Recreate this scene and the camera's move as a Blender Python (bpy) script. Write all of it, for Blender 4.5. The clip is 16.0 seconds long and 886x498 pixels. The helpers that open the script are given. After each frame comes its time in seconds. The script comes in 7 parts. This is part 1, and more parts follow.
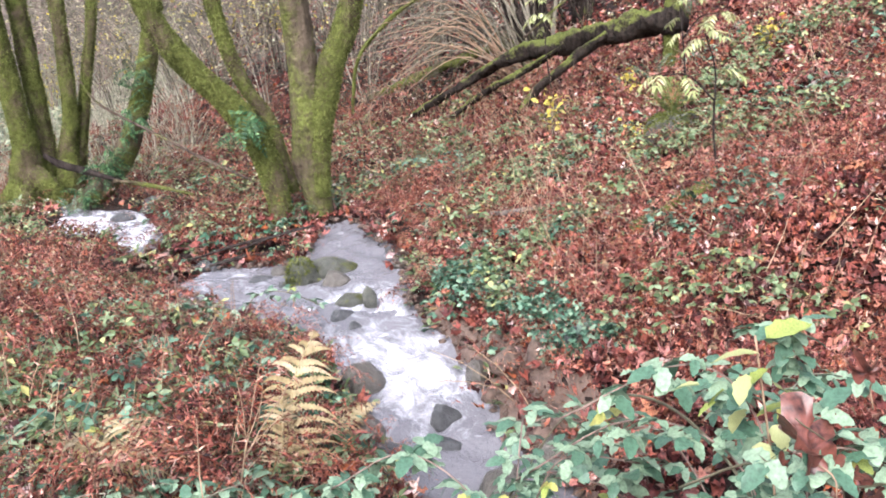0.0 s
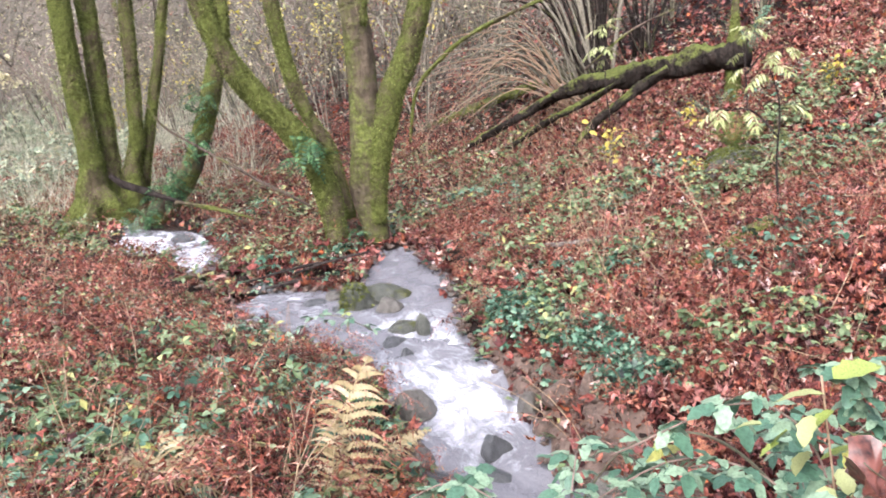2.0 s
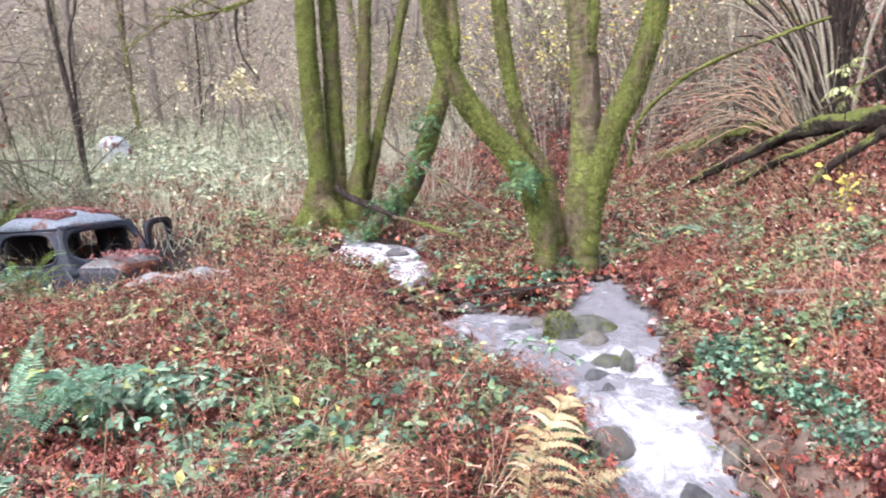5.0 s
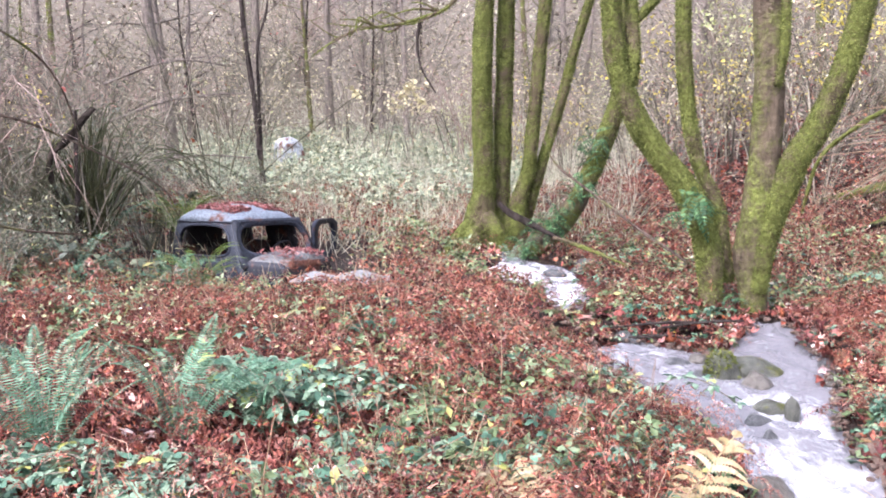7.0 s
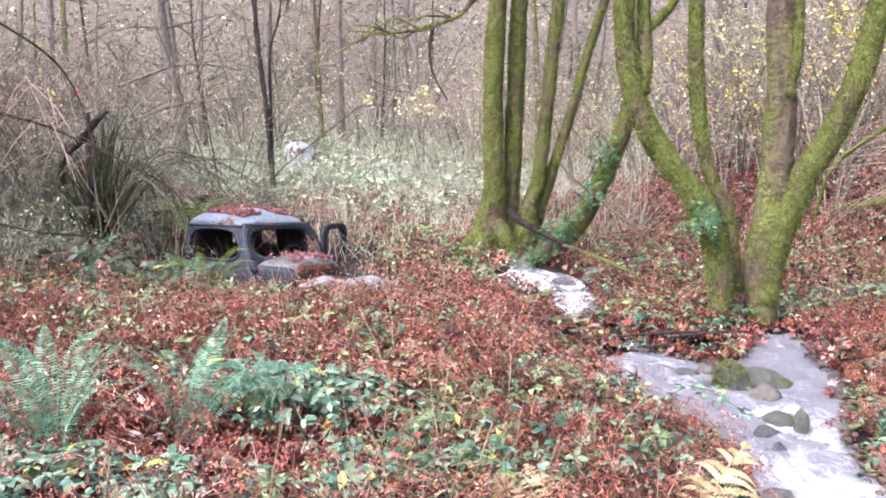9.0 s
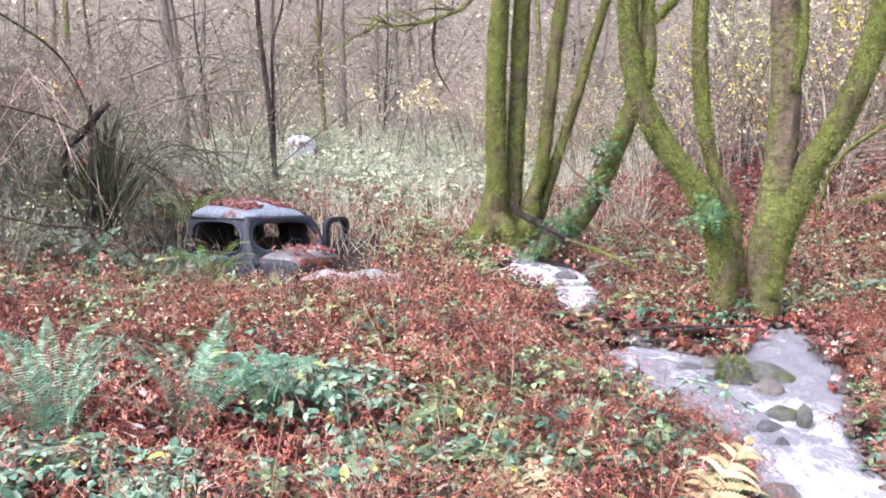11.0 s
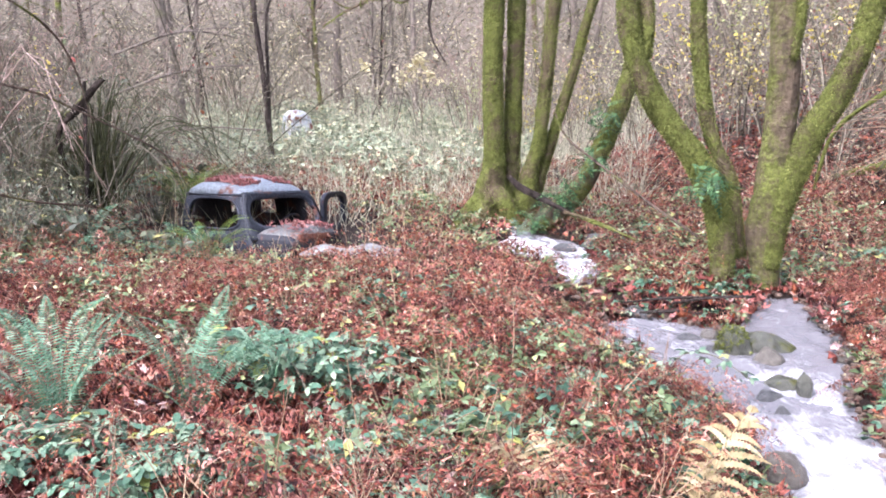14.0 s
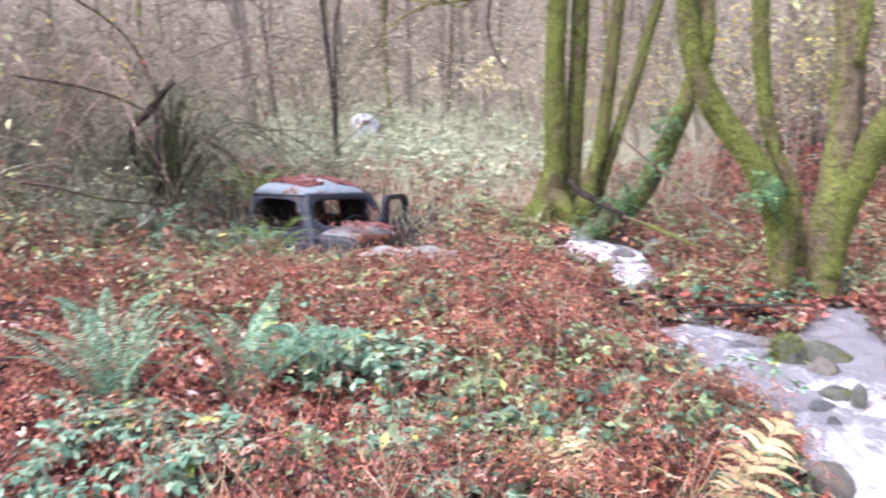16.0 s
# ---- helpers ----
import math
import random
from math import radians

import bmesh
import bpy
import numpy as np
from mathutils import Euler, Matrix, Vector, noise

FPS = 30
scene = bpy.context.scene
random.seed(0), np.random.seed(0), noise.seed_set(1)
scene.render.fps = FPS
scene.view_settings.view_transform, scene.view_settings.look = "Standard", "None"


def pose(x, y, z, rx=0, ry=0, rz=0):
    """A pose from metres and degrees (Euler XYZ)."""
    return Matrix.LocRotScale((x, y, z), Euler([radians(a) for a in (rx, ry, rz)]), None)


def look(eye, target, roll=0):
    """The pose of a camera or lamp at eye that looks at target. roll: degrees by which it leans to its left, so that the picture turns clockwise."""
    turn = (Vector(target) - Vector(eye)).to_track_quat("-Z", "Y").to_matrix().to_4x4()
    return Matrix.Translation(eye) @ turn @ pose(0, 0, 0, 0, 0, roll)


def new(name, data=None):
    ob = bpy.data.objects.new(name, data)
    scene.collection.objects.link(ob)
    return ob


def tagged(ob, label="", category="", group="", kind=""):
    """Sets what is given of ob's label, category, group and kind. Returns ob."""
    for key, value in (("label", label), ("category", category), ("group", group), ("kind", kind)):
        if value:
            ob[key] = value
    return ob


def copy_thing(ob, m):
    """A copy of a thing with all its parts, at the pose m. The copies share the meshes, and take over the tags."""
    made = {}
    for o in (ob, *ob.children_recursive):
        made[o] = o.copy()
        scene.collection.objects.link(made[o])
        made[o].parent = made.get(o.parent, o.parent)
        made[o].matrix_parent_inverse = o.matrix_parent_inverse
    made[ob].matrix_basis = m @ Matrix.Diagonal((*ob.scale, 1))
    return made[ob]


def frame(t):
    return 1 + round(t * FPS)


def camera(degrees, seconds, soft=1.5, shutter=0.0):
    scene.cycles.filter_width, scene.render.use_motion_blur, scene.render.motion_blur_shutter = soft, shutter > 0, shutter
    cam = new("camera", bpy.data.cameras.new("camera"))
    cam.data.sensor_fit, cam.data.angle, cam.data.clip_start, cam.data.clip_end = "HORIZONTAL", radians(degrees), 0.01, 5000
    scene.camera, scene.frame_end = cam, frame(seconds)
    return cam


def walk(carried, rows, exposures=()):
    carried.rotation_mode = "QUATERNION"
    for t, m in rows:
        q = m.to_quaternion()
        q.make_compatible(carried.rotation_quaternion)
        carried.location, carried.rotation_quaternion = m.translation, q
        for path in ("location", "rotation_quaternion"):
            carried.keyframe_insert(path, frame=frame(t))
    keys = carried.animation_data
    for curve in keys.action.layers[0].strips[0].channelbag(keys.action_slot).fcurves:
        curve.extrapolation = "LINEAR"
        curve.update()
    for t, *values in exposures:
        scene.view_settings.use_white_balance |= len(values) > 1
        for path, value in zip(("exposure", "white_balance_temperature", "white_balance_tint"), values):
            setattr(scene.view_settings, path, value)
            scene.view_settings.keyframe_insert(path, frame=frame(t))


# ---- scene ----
# The camera and its walk: seconds, x, y, z, yaw, pitch, roll
cam = camera(51.33, 16.0, soft=1.8, shutter=0.5)
WALK = (
    (0.0, 0.000, 0.000, 1.900, 0.00, -14.50, -6.80), (0.5, -0.002, 0.001, 1.898, 0.27, -14.19, -6.72), (1.0, -0.004, -0.001, 1.891, 0.92, -13.59, -6.59),
    (1.5, -0.018, -0.001, 1.893, 2.13, -12.78, -6.07), (2.0, -0.020, 0.003, 1.893, 3.09, -12.28, -5.78), (2.5, -0.025, 0.010, 1.886, 4.56, -12.05, -5.36),
    (3.0, -0.031, 0.010, 1.890, 6.52, -11.66, -4.93), (3.5, -0.040, 0.015, 1.887, 8.62, -11.03, -4.65), (6.0, -0.086, 0.003, 1.891, 20.37, -8.79, -1.17),
    (6.5, -0.111, 0.000, 1.898, 22.70, -8.39, -0.02), (7.0, -0.131, -0.005, 1.894, 25.26, -8.29, 0.43), (7.5, -0.136, -0.009, 1.897, 25.34, -8.13, 0.57),
    (8.0, -0.137, -0.007, 1.891, 25.28, -7.89, 0.93), (8.5, -0.137, -0.011, 1.895, 25.65, -7.85, 0.98), (11.0, -0.147, -0.001, 1.890, 25.91, -8.28, 1.26),
    (11.5, -0.152, 0.001, 1.888, 25.44, -8.60, 1.20), (12.0, -0.152, 0.003, 1.887, 25.36, -8.94, 0.93), (12.5, -0.154, 0.007, 1.885, 25.52, -9.28, 0.79),
    (13.0, -0.159, 0.005, 1.881, 25.66, -9.53, 0.79), (13.5, -0.166, 0.004, 1.882, 25.67, -9.69, 0.78), (14.0, -0.169, 0.005, 1.883, 25.67, -9.88, 0.70),
    (14.5, -0.171, 0.009, 1.880, 25.47, -9.86, 0.69), (15.0, -0.170, 0.010, 1.881, 25.24, -9.68, 0.65), (15.5, -0.123, 0.009, 1.877, 25.51, -9.72, 0.22),
    (15.7, -0.105, 0.009, 1.876, 26.34, -9.70, 0.36), (15.8, -0.088, 0.009, 1.875, 27.17, -9.68, 0.49), (15.9, -0.060, 0.008, 1.873, 28.55, -9.66, 0.71),
    (16.0, -0.028, 0.008, 1.871, 30.11, -9.63, 0.96),
)


def eye_pose(x, y, z, yaw, pitch, roll):
    """look() with angles: yaw to the left from +y, pitch up, roll as look() takes it."""
    a, b = radians(yaw), radians(pitch)
    return look((x, y, z), (x - math.sin(a) * math.cos(b), y + math.cos(a) * math.cos(b), z + math.sin(b)), roll)


walk(cam, [(t, eye_pose(*row)) for t, *row in WALK], exposures=[(0.0, 1.83, 6150, 15), (3.5, 1.88, 6150, 15), (7.0, 2.14, 5980, 21), (16.0, 2.14, 5980, 21)])

# Overcast daylight
world = bpy.data.worlds.new("overcast_sky")
scene.world = world
world.use_nodes = True
wn, wl = world.node_tree.nodes, world.node_tree.links
sky = wn.new("ShaderNodeTexSky")
sky.sky_type, sky.sun_disc, sky.sun_elevation, sky.sun_rotation = "NISHITA", False, radians(48), radians(200)
sky.air_density, sky.dust_density = 1.0, 4.0
grey = wn.new("ShaderNodeHueSaturation")
grey.inputs["Saturation"].default_value = 0.45
wl.new(sky.outputs["Color"], grey.inputs["Color"])
wl.new(grey.outputs["Color"], wn["Background"].inputs["Color"])
wn["Background"].inputs["Strength"].default_value = 0.15
sun = new("sun", bpy.data.lights.new("sun", "SUN"))
sun.data.energy, sun.data.angle, sun.data.color = 1.0, radians(40), (1.0, 0.97, 0.93)
sun.matrix_world = look((-3, -8, 12), (0, 4, 0))

# Stream course: x, y, water level, half width
COURSE = ((-4.6, 10.4, 0.42, 0.15), (-3.5, 9.0, 0.36, 0.16), (-3.2, 8.55, 0.34, 0.42), (-2.88, 8.16, 0.335, 0.26), (-2.62, 7.85, 0.33, 0.2), (-2.45, 7.4, 0.31, 0.17), (-2.33, 6.95, 0.3, 0.07),
          (-1.95, 6.5, 0.27, 0.03), (-1.74, 6.36, 0.25, 0.22), (-1.42, 6.16, 0.235, 0.4), (-1.0, 5.84, 0.2, 0.52), (-0.58, 5.3, 0.14, 0.4), (-0.34, 4.8, 0.06, 0.36),
          (-0.18, 4.4, -0.04, 0.34), (-0.12, 4.02, -0.11, 0.34), (0.12, 3.55, -0.16, 0.34), (0.16, 3.1, -0.2, 0.32), (0.2, 2.3, -0.26, 0.32), (0.9, 1.4, -0.3, 0.32), (2.6, 0.5, -0.36, 0.35), (7.0, -1.0, -0.45, 0.4), (14.0, -4.0, -0.5, 0.45))
BRANCH = ((-0.8, 7.3, 0.35, 0.08), (-0.76, 7.02, 0.32, 0.19), (-0.72, 6.6, 0.28, 0.3), (-0.64, 6.1, 0.24, 0.36), (-0.56, 5.6, 0.18, 0.34), (-0.5, 5.25, 0.12, 0.3), (-0.42, 4.95, -0.02, 0.2))


def smooth(a, b, v):
    u = np.clip((v - a) / (b - a), 0, 1)
    return u * u * (3 - 2 * u)


def resample(course, step=0.08):
    c = np.array(course, float)
    s = np.r_[0, np.cumsum(np.hypot(*np.diff(c[:, :2], axis=0).T))]
    q = np.arange(0, s[-1], step)
    tangent = np.gradient(c, s, axis=0)
    k = np.clip(np.searchsorted(s, q, side="right") - 1, 0, len(s) - 2)
    d = (s[k + 1] - s[k])[:, None]
    u = ((q - s[k])[:, None]) / d
    return ((2 * u**3 - 3 * u**2 + 1) * c[k] + (u**3 - 2 * u**2 + u) * d * tangent[k] + (3 * u**2 - 2 * u**3) * c[k + 1] + (u**3 - u**2) * d * tangent[k + 1]), q


FLOW = [resample(COURSE), resample(BRANCH)]


def stream_at(x, y):
    """Distance beyond the water's edge (negative inside) and the water's level, of the nearest stream."""
    x, y = np.asarray(x, float).ravel(), np.asarray(y, float).ravel()
    best, level = np.full(len(x), 1e9), np.zeros(len(x))
    for line, _ in FLOW:
        for i in range(0, len(x), 20000):
            d = np.hypot(x[i:i + 20000, None] - line[None, :, 0], y[i:i + 20000, None] - line[None, :, 1]) - line[None, :, 3]
            n = d.argmin(1)
            m = d[np.arange(len(n)), n]
            closer = m < best[i:i + 20000]
            best[i:i + 20000] = np.where(closer, m, best[i:i + 20000])
            level[i:i + 20000] = np.where(closer, line[n, 2], level[i:i + 20000])
    return best, level


def bumps(x, y):
    return (0.035 * np.sin(2.1 * x + 0.7 * y + 1) * np.sin(1.7 * y - 0.6 * x) + 0.02 * np.sin(4.3 * x - 2.2 * y + 2) * np.sin(3.9 * y + 1.3 * x)
            + 0.012 * np.sin(8.7 * x + 3.1 * y) * np.sin(7.9 * y - 2.7 * x + 1))


def height(x, y):
    """The ground's height."""
    x, y = np.asarray(x, float), np.asarray(y, float)
    d = np.hypot(x, y)
    z = 0.33 - 0.13 * smooth(1.5, 4.0, d) + 0.045 * np.maximum(0, d - 8) + 0.17 * np.maximum(0, d - 23) * smooth(22, 34, d)
    foot = 0.45 - 0.28 * smooth(4.5, 8.0, y) - 0.9 * smooth(9.5, 16, y)
    side = np.maximum(0, x - foot)
    z = z + (0.3 * side + 0.05 * np.minimum(side, 0.6)) * smooth(3.3, 4.7, y) * (1 - 0.4 * smooth(8, 30, side))
    z = z + 0.19 * np.maximum(0, y - 12.5) * smooth(-6.5, -2.0, x) * (1 - smooth(14, 30, np.maximum(0, y - 12.5)) * 0.3)
    z = z + 0.04 * np.exp(-((x + 4.1) ** 2 + (y - 5.7) ** 2) / 0.9)
    z = z - 0.3 * np.exp(-((x + 5.7) ** 2 + (y - 8.2) ** 2) / 5.0)
    z = z + 0.13 * np.maximum(0, d - 26) * smooth(26, 40, d) + bumps(x, y)
    shape = z.shape
    edge, level = stream_at(x, y)
    edge, level = edge.reshape(shape), level.reshape(shape)
    near = smooth(1.3, 0.1, edge)
    cut = smooth(0.0, 0.15, x) * smooth(1.4, 0.9, x) * smooth(5.6, 5.2, y) * smooth(3.7, 3.95, y)
    bank = level + 0.13 + 0.5 * np.maximum(edge, 0) + cut * (0.3 * smooth(0.12, 0.24, edge) - 0.1)
    z = z * (1 - near) + np.minimum(z, bank) * near
    z = np.where(y > 6.9, np.maximum(z, level + 0.015 - 0.22 * np.maximum(edge - 0.25, 0)), z)
    bed = level - 0.12 + 0.25 * smooth(-0.1, 0.1, edge)
    return np.where(edge < 0.1, np.minimum(z, bed), z)

# ---- materials ----
def material(name, rough=0.6, spec=0.5):
    m = bpy.data.materials.new(name)
    m.use_nodes = True
    b = m.node_tree.nodes["Principled BSDF"]
    b.inputs["Roughness"].default_value = rough
    b.inputs["Specular IOR Level"].default_value = spec
    return m, m.node_tree.nodes, m.node_tree.links, b


def ramp(nodes, stops, interpolation="LINEAR"):
    r = nodes.new("ShaderNodeValToRGB")
    r.color_ramp.interpolation = interpolation
    e = r.color_ramp.elements
    while len(e) < len(stops):
        e.new(0.5)
    for k, (p, c) in enumerate(stops):
        e[k].position, e[k].color = p, (*c, 1)
    return r


def noise_node(nodes, links, scale, detail=4, vector=None, rough=0.6, stretch=None):
    n = nodes.new("ShaderNodeTexNoise")
    n.inputs["Scale"].default_value, n.inputs["Detail"].default_value, n.inputs["Roughness"].default_value = scale, detail, rough
    if vector is None:
        vector = nodes.new("ShaderNodeTexCoord").outputs["Object"]
    if stretch:
        mp = nodes.new("ShaderNodeMapping")
        mp.inputs["Scale"].default_value = stretch
        links.new(vector, mp.inputs["Vector"])
        vector = mp.outputs["Vector"]
    links.new(vector, n.inputs["Vector"])
    return n


def bump(nodes, links, bsdf, height_socket, strength, distance):
    b = nodes.new("ShaderNodeBump")
    b.inputs["Strength"].default_value, b.inputs["Distance"].default_value = strength, distance
    links.new(height_socket, b.inputs["Height"])
    links.new(b.outputs["Normal"], bsdf.inputs["Normal"])


def blend(nodes, links, factor, a, b, mode="MIX"):
    m = nodes.new("ShaderNodeMix")
    m.data_type, m.blend_type = "RGBA", mode
    for socket, value in ((m.inputs[0], factor), (m.inputs[6], a), (m.inputs[7], b)):
        if isinstance(value, (int, float)):
            socket.default_value = value
        elif isinstance(value, tuple):
            socket.default_value = (*value, 1)
        else:
            links.new(value, socket)
    return m.outputs[2]


def foliage(name, stops, rough=0.45, spec=0.5, thin=0.15, mottle=0.5, grain=28, drift=None):
    """Leaves: each island takes its own colour, mottled along its length."""
    m, n, l, b = material(name, rough, spec)
    g = n.new("ShaderNodeNewGeometry")
    r = ramp(n, stops)
    l.new(g.outputs["Random Per Island"], r.inputs["Fac"])
    mo = noise_node(n, l, grain, 3)
    dark = ramp(n, ((0.33, (1 - mottle,) * 3), (0.5, (1, 1, 1)), (0.68, (1 + mottle * 0.7,) * 3)))
    l.new(mo.outputs["Fac"], dark.inputs["Fac"])
    col = blend(n, l, 1.0, r.outputs["Color"], dark.outputs["Color"], "MULTIPLY")
    if drift:
        wide = noise_node(n, l, drift, 3)
        tint = ramp(n, ((0.33, (0.36, 0.31, 0.35)), (0.43, (0.82, 0.82, 0.9)), (0.5, (1.1, 0.98, 0.85)), (0.56, (1.15, 1.08, 1.08)), (0.66, (1.45, 1.6, 1.75))))
        l.new(wide.outputs["Fac"], tint.inputs["Fac"])
        col = blend(n, l, 1.0, col, tint.outputs["Color"], "MULTIPLY")
    l.new(col, b.inputs["Base Color"])
    bump(n, l, b, mo.outputs["Fac"], 0.35, 0.006)
    if thin:
        t = n.new("ShaderNodeBsdfTranslucent")
        l.new(col, t.inputs["Color"])
        x = n.new("ShaderNodeMixShader")
        x.inputs[0].default_value = thin
        l.new(b.outputs[0], x.inputs[1])
        l.new(t.outputs[0], x.inputs[2])
        l.new(x.outputs[0], n["Material Output"].inputs["Surface"])
    return m


M = {}
M["litter"] = foliage("fallen_leaves", ((0, (0.022, 0.009, 0.009)), (0.22, (0.08, 0.024, 0.022)), (0.45, (0.19, 0.058, 0.046)), (0.62, (0.3, 0.108, 0.085)),
                                        (0.8, (0.36, 0.175, 0.15)), (0.9, (0.32, 0.1, 0.04)), (0.96, (0.45, 0.3, 0.26)), (1, (0.56, 0.45, 0.4))), 0.5, 0.16, 0.1, 0.65, 55, 2.6)
M["roof_litter"] = foliage("wet_red_leaves", ((0, (0.1, 0.03, 0.03)), (0.4, (0.24, 0.075, 0.07)), (0.8, (0.38, 0.16, 0.15)), (1, (0.5, 0.32, 0.29))), 0.4, 0.3, 0.1, 0.4)
# Old litter of the far wood, its tones raised for distance haze.
M["far_litter"] = foliage("old_hazed_litter", ((0, (0.08, 0.065, 0.05)), (0.35, (0.22, 0.165, 0.13)), (0.6, (0.36, 0.29, 0.22)), (0.8, (0.31, 0.34, 0.22)), (1, (0.58, 0.54, 0.4))), 0.45, 0.5, 0.1)
M["bracken"] = foliage("dead_bracken", ((0, (0.014, 0.007, 0.007)), (0.2, (0.075, 0.026, 0.023)), (0.42, (0.19, 0.06, 0.047)), (0.6, (0.3, 0.105, 0.075)), (0.76, (0.38, 0.2, 0.155)), (0.86, (0.2, 0.15, 0.085)), (0.93, (0.27, 0.085, 0.042)), (1, (0.48, 0.37, 0.3))), 0.55, 0.14, 0.15, 0.65, 75, 3.0)
# Upper bramble stops lean to mint, painting in sky sheen on wet leaves.
M["bramble"] = foliage("bramble_leaf", ((0, (0.018, 0.045, 0.026)), (0.4, (0.045, 0.105, 0.062)), (0.75, (0.11, 0.21, 0.14)), (1, (0.24, 0.33, 0.22))), 0.36, 0.38, 0.2, 0.3, 11)
M["pale_green"] = foliage("meadow_leaf", ((0, (0.075, 0.095, 0.05)), (0.35, (0.19, 0.235, 0.145)), (0.7, (0.32, 0.375, 0.25)), (0.95, (0.52, 0.5, 0.3)), (1, (0.3, 0.16, 0.1))), 0.4, 0.6, 0.2)
# Hill scrub tones are paled to put distance haze into the colour.
M["hill_leaf"] = foliage("hazed_hillside_leaf", ((0, (0.15, 0.14, 0.095)), (0.5, (0.31, 0.285, 0.2)), (0.8, (0.46, 0.42, 0.28)), (1, (0.62, 0.58, 0.34))), 0.5, 0.4, 0.2)
M["shrub_leaf"] = foliage("shrub_leaf", ((0, (0.03, 0.04, 0.026)), (0.6, (0.09, 0.112, 0.07)), (0.95, (0.22, 0.24, 0.15)), (1, (0.4, 0.36, 0.1))), 0.4, 0.5, 0.15, 0.3)
M["tiny"] = foliage("tiny_leaf", ((0, (0.09, 0.12, 0.05)), (0.4, (0.2, 0.23, 0.1)), (0.7, (0.36, 0.35, 0.17)), (0.9, (0.5, 0.45, 0.3)), (1, (0.6, 0.55, 0.45))), 0.4, 0.5, 0.2, 0.2)
M["sprig"] = foliage("green_sprig", ((0, (0.06, 0.09, 0.035)), (0.5, (0.13, 0.18, 0.08)), (0.85, (0.23, 0.29, 0.17)), (1, (0.4, 0.38, 0.13))), 0.45, 0.3, 0.2, 0.3)
M["withered"] = foliage("withered_leaf", ((0, (0.09, 0.028, 0.02)), (1, (0.17, 0.06, 0.045))), 0.3, 0.45, 0.12, 0.9, 24)
M["large_leaf"] = foliage("large_fallen_leaf", ((0, (0.26, 0.09, 0.055)), (0.4, (0.36, 0.19, 0.14)), (0.7, (0.42, 0.15, 0.05)), (1, (0.5, 0.33, 0.25))), 0.38, 0.5, 0.1, 0.5, 30)
M["yellow"] = foliage("yellow_leaf", ((0, (0.45, 0.38, 0.06)), (0.6, (0.6, 0.5, 0.1)), (1, (0.62, 0.56, 0.22))), 0.5, 0.4, 0.3, 0.25)
M["lime"] = foliage("lime_leaf", ((0, (0.25, 0.3, 0.1)), (0.6, (0.42, 0.44, 0.2)), (1, (0.56, 0.54, 0.34))), 0.45, 0.5, 0.3, 0.25)
M["faded"] = foliage("faded_leaf", ((0, (0.4, 0.36, 0.2)), (1, (0.6, 0.54, 0.34))), 0.5, 0.4, 0.3, 0.2)
M["yellowing"] = foliage("yellowing_leaf", ((0, (0.16, 0.26, 0.06)), (0.6, (0.3, 0.36, 0.09)), (1, (0.45, 0.42, 0.12))), 0.4, 0.5, 0.25, 0.4)
M["fern"] = foliage("sword_fern", ((0, (0.03, 0.08, 0.038)), (0.5, (0.09, 0.195, 0.115)), (1, (0.22, 0.35, 0.24))), 0.45, 0.3, 0.25, 0.3)
M["bark_fern"] = foliage("bark_fern", ((0, (0.012, 0.045, 0.015)), (0.6, (0.036, 0.098, 0.034)), (1, (0.13, 0.24, 0.1))), 0.5, 0.35, 0.2, 0.3)
M["lime_fern"] = foliage("yellow_green_fern", ((0, (0.05, 0.085, 0.016)), (0.6, (0.12, 0.175, 0.035)), (1, (0.22, 0.29, 0.075))), 0.5, 0.3, 0.25, 0.3)
M["dark_fern"] = foliage("dark_fern", ((0, (0.02, 0.022, 0.01)), (0.6, (0.055, 0.06, 0.025)), (1, (0.14, 0.12, 0.055))), 0.5, 0.35, 0.15, 0.3)
M["gold_fern"] = foliage("golden_bracken", ((0, (0.27, 0.21, 0.1)), (0.6, (0.4, 0.32, 0.18)), (1, (0.54, 0.45, 0.31))), 0.55, 0.35, 0.25, 0.3)
M["tuft"] = foliage("moss_tuft", ((0, (0.05, 0.06, 0.018)), (0.5, (0.135, 0.155, 0.042)), (0.85, (0.225, 0.245, 0.075)), (1, (0.34, 0.36, 0.13))), 0.85, 0.12, 0.4, 0.55, 6)
M["twig"] = foliage("bare_twig", ((0, (0.04, 0.035, 0.024)), (0.5, (0.145, 0.127, 0.092)), (1, (0.4, 0.36, 0.29))), 0.65, 0.4, 0, 0.4)
M["olive_twig"] = foliage("olive_twig", ((0, (0.022, 0.02, 0.012)), (0.5, (0.075, 0.068, 0.04)), (1, (0.2, 0.175, 0.12))), 0.65, 0.4, 0, 0.4)
M["pink_twig"] = foliage("reddish_twig", ((0, (0.08, 0.05, 0.04)), (0.6, (0.21, 0.145, 0.12)), (1, (0.42, 0.33, 0.29))), 0.65, 0.4, 0, 0.4)
M["pale_straw"] = foliage("pale_grass", ((0, (0.27, 0.26, 0.18)), (0.6, (0.46, 0.46, 0.34)), (1, (0.6, 0.57, 0.46))), 0.5, 0.4, 0.1, 0.3)
M["straw"] = foliage("dry_stem", ((0, (0.14, 0.08, 0.05)), (0.6, (0.3, 0.2, 0.13)), (1, (0.42, 0.31, 0.2))), 0.6, 0.4, 0, 0.3)


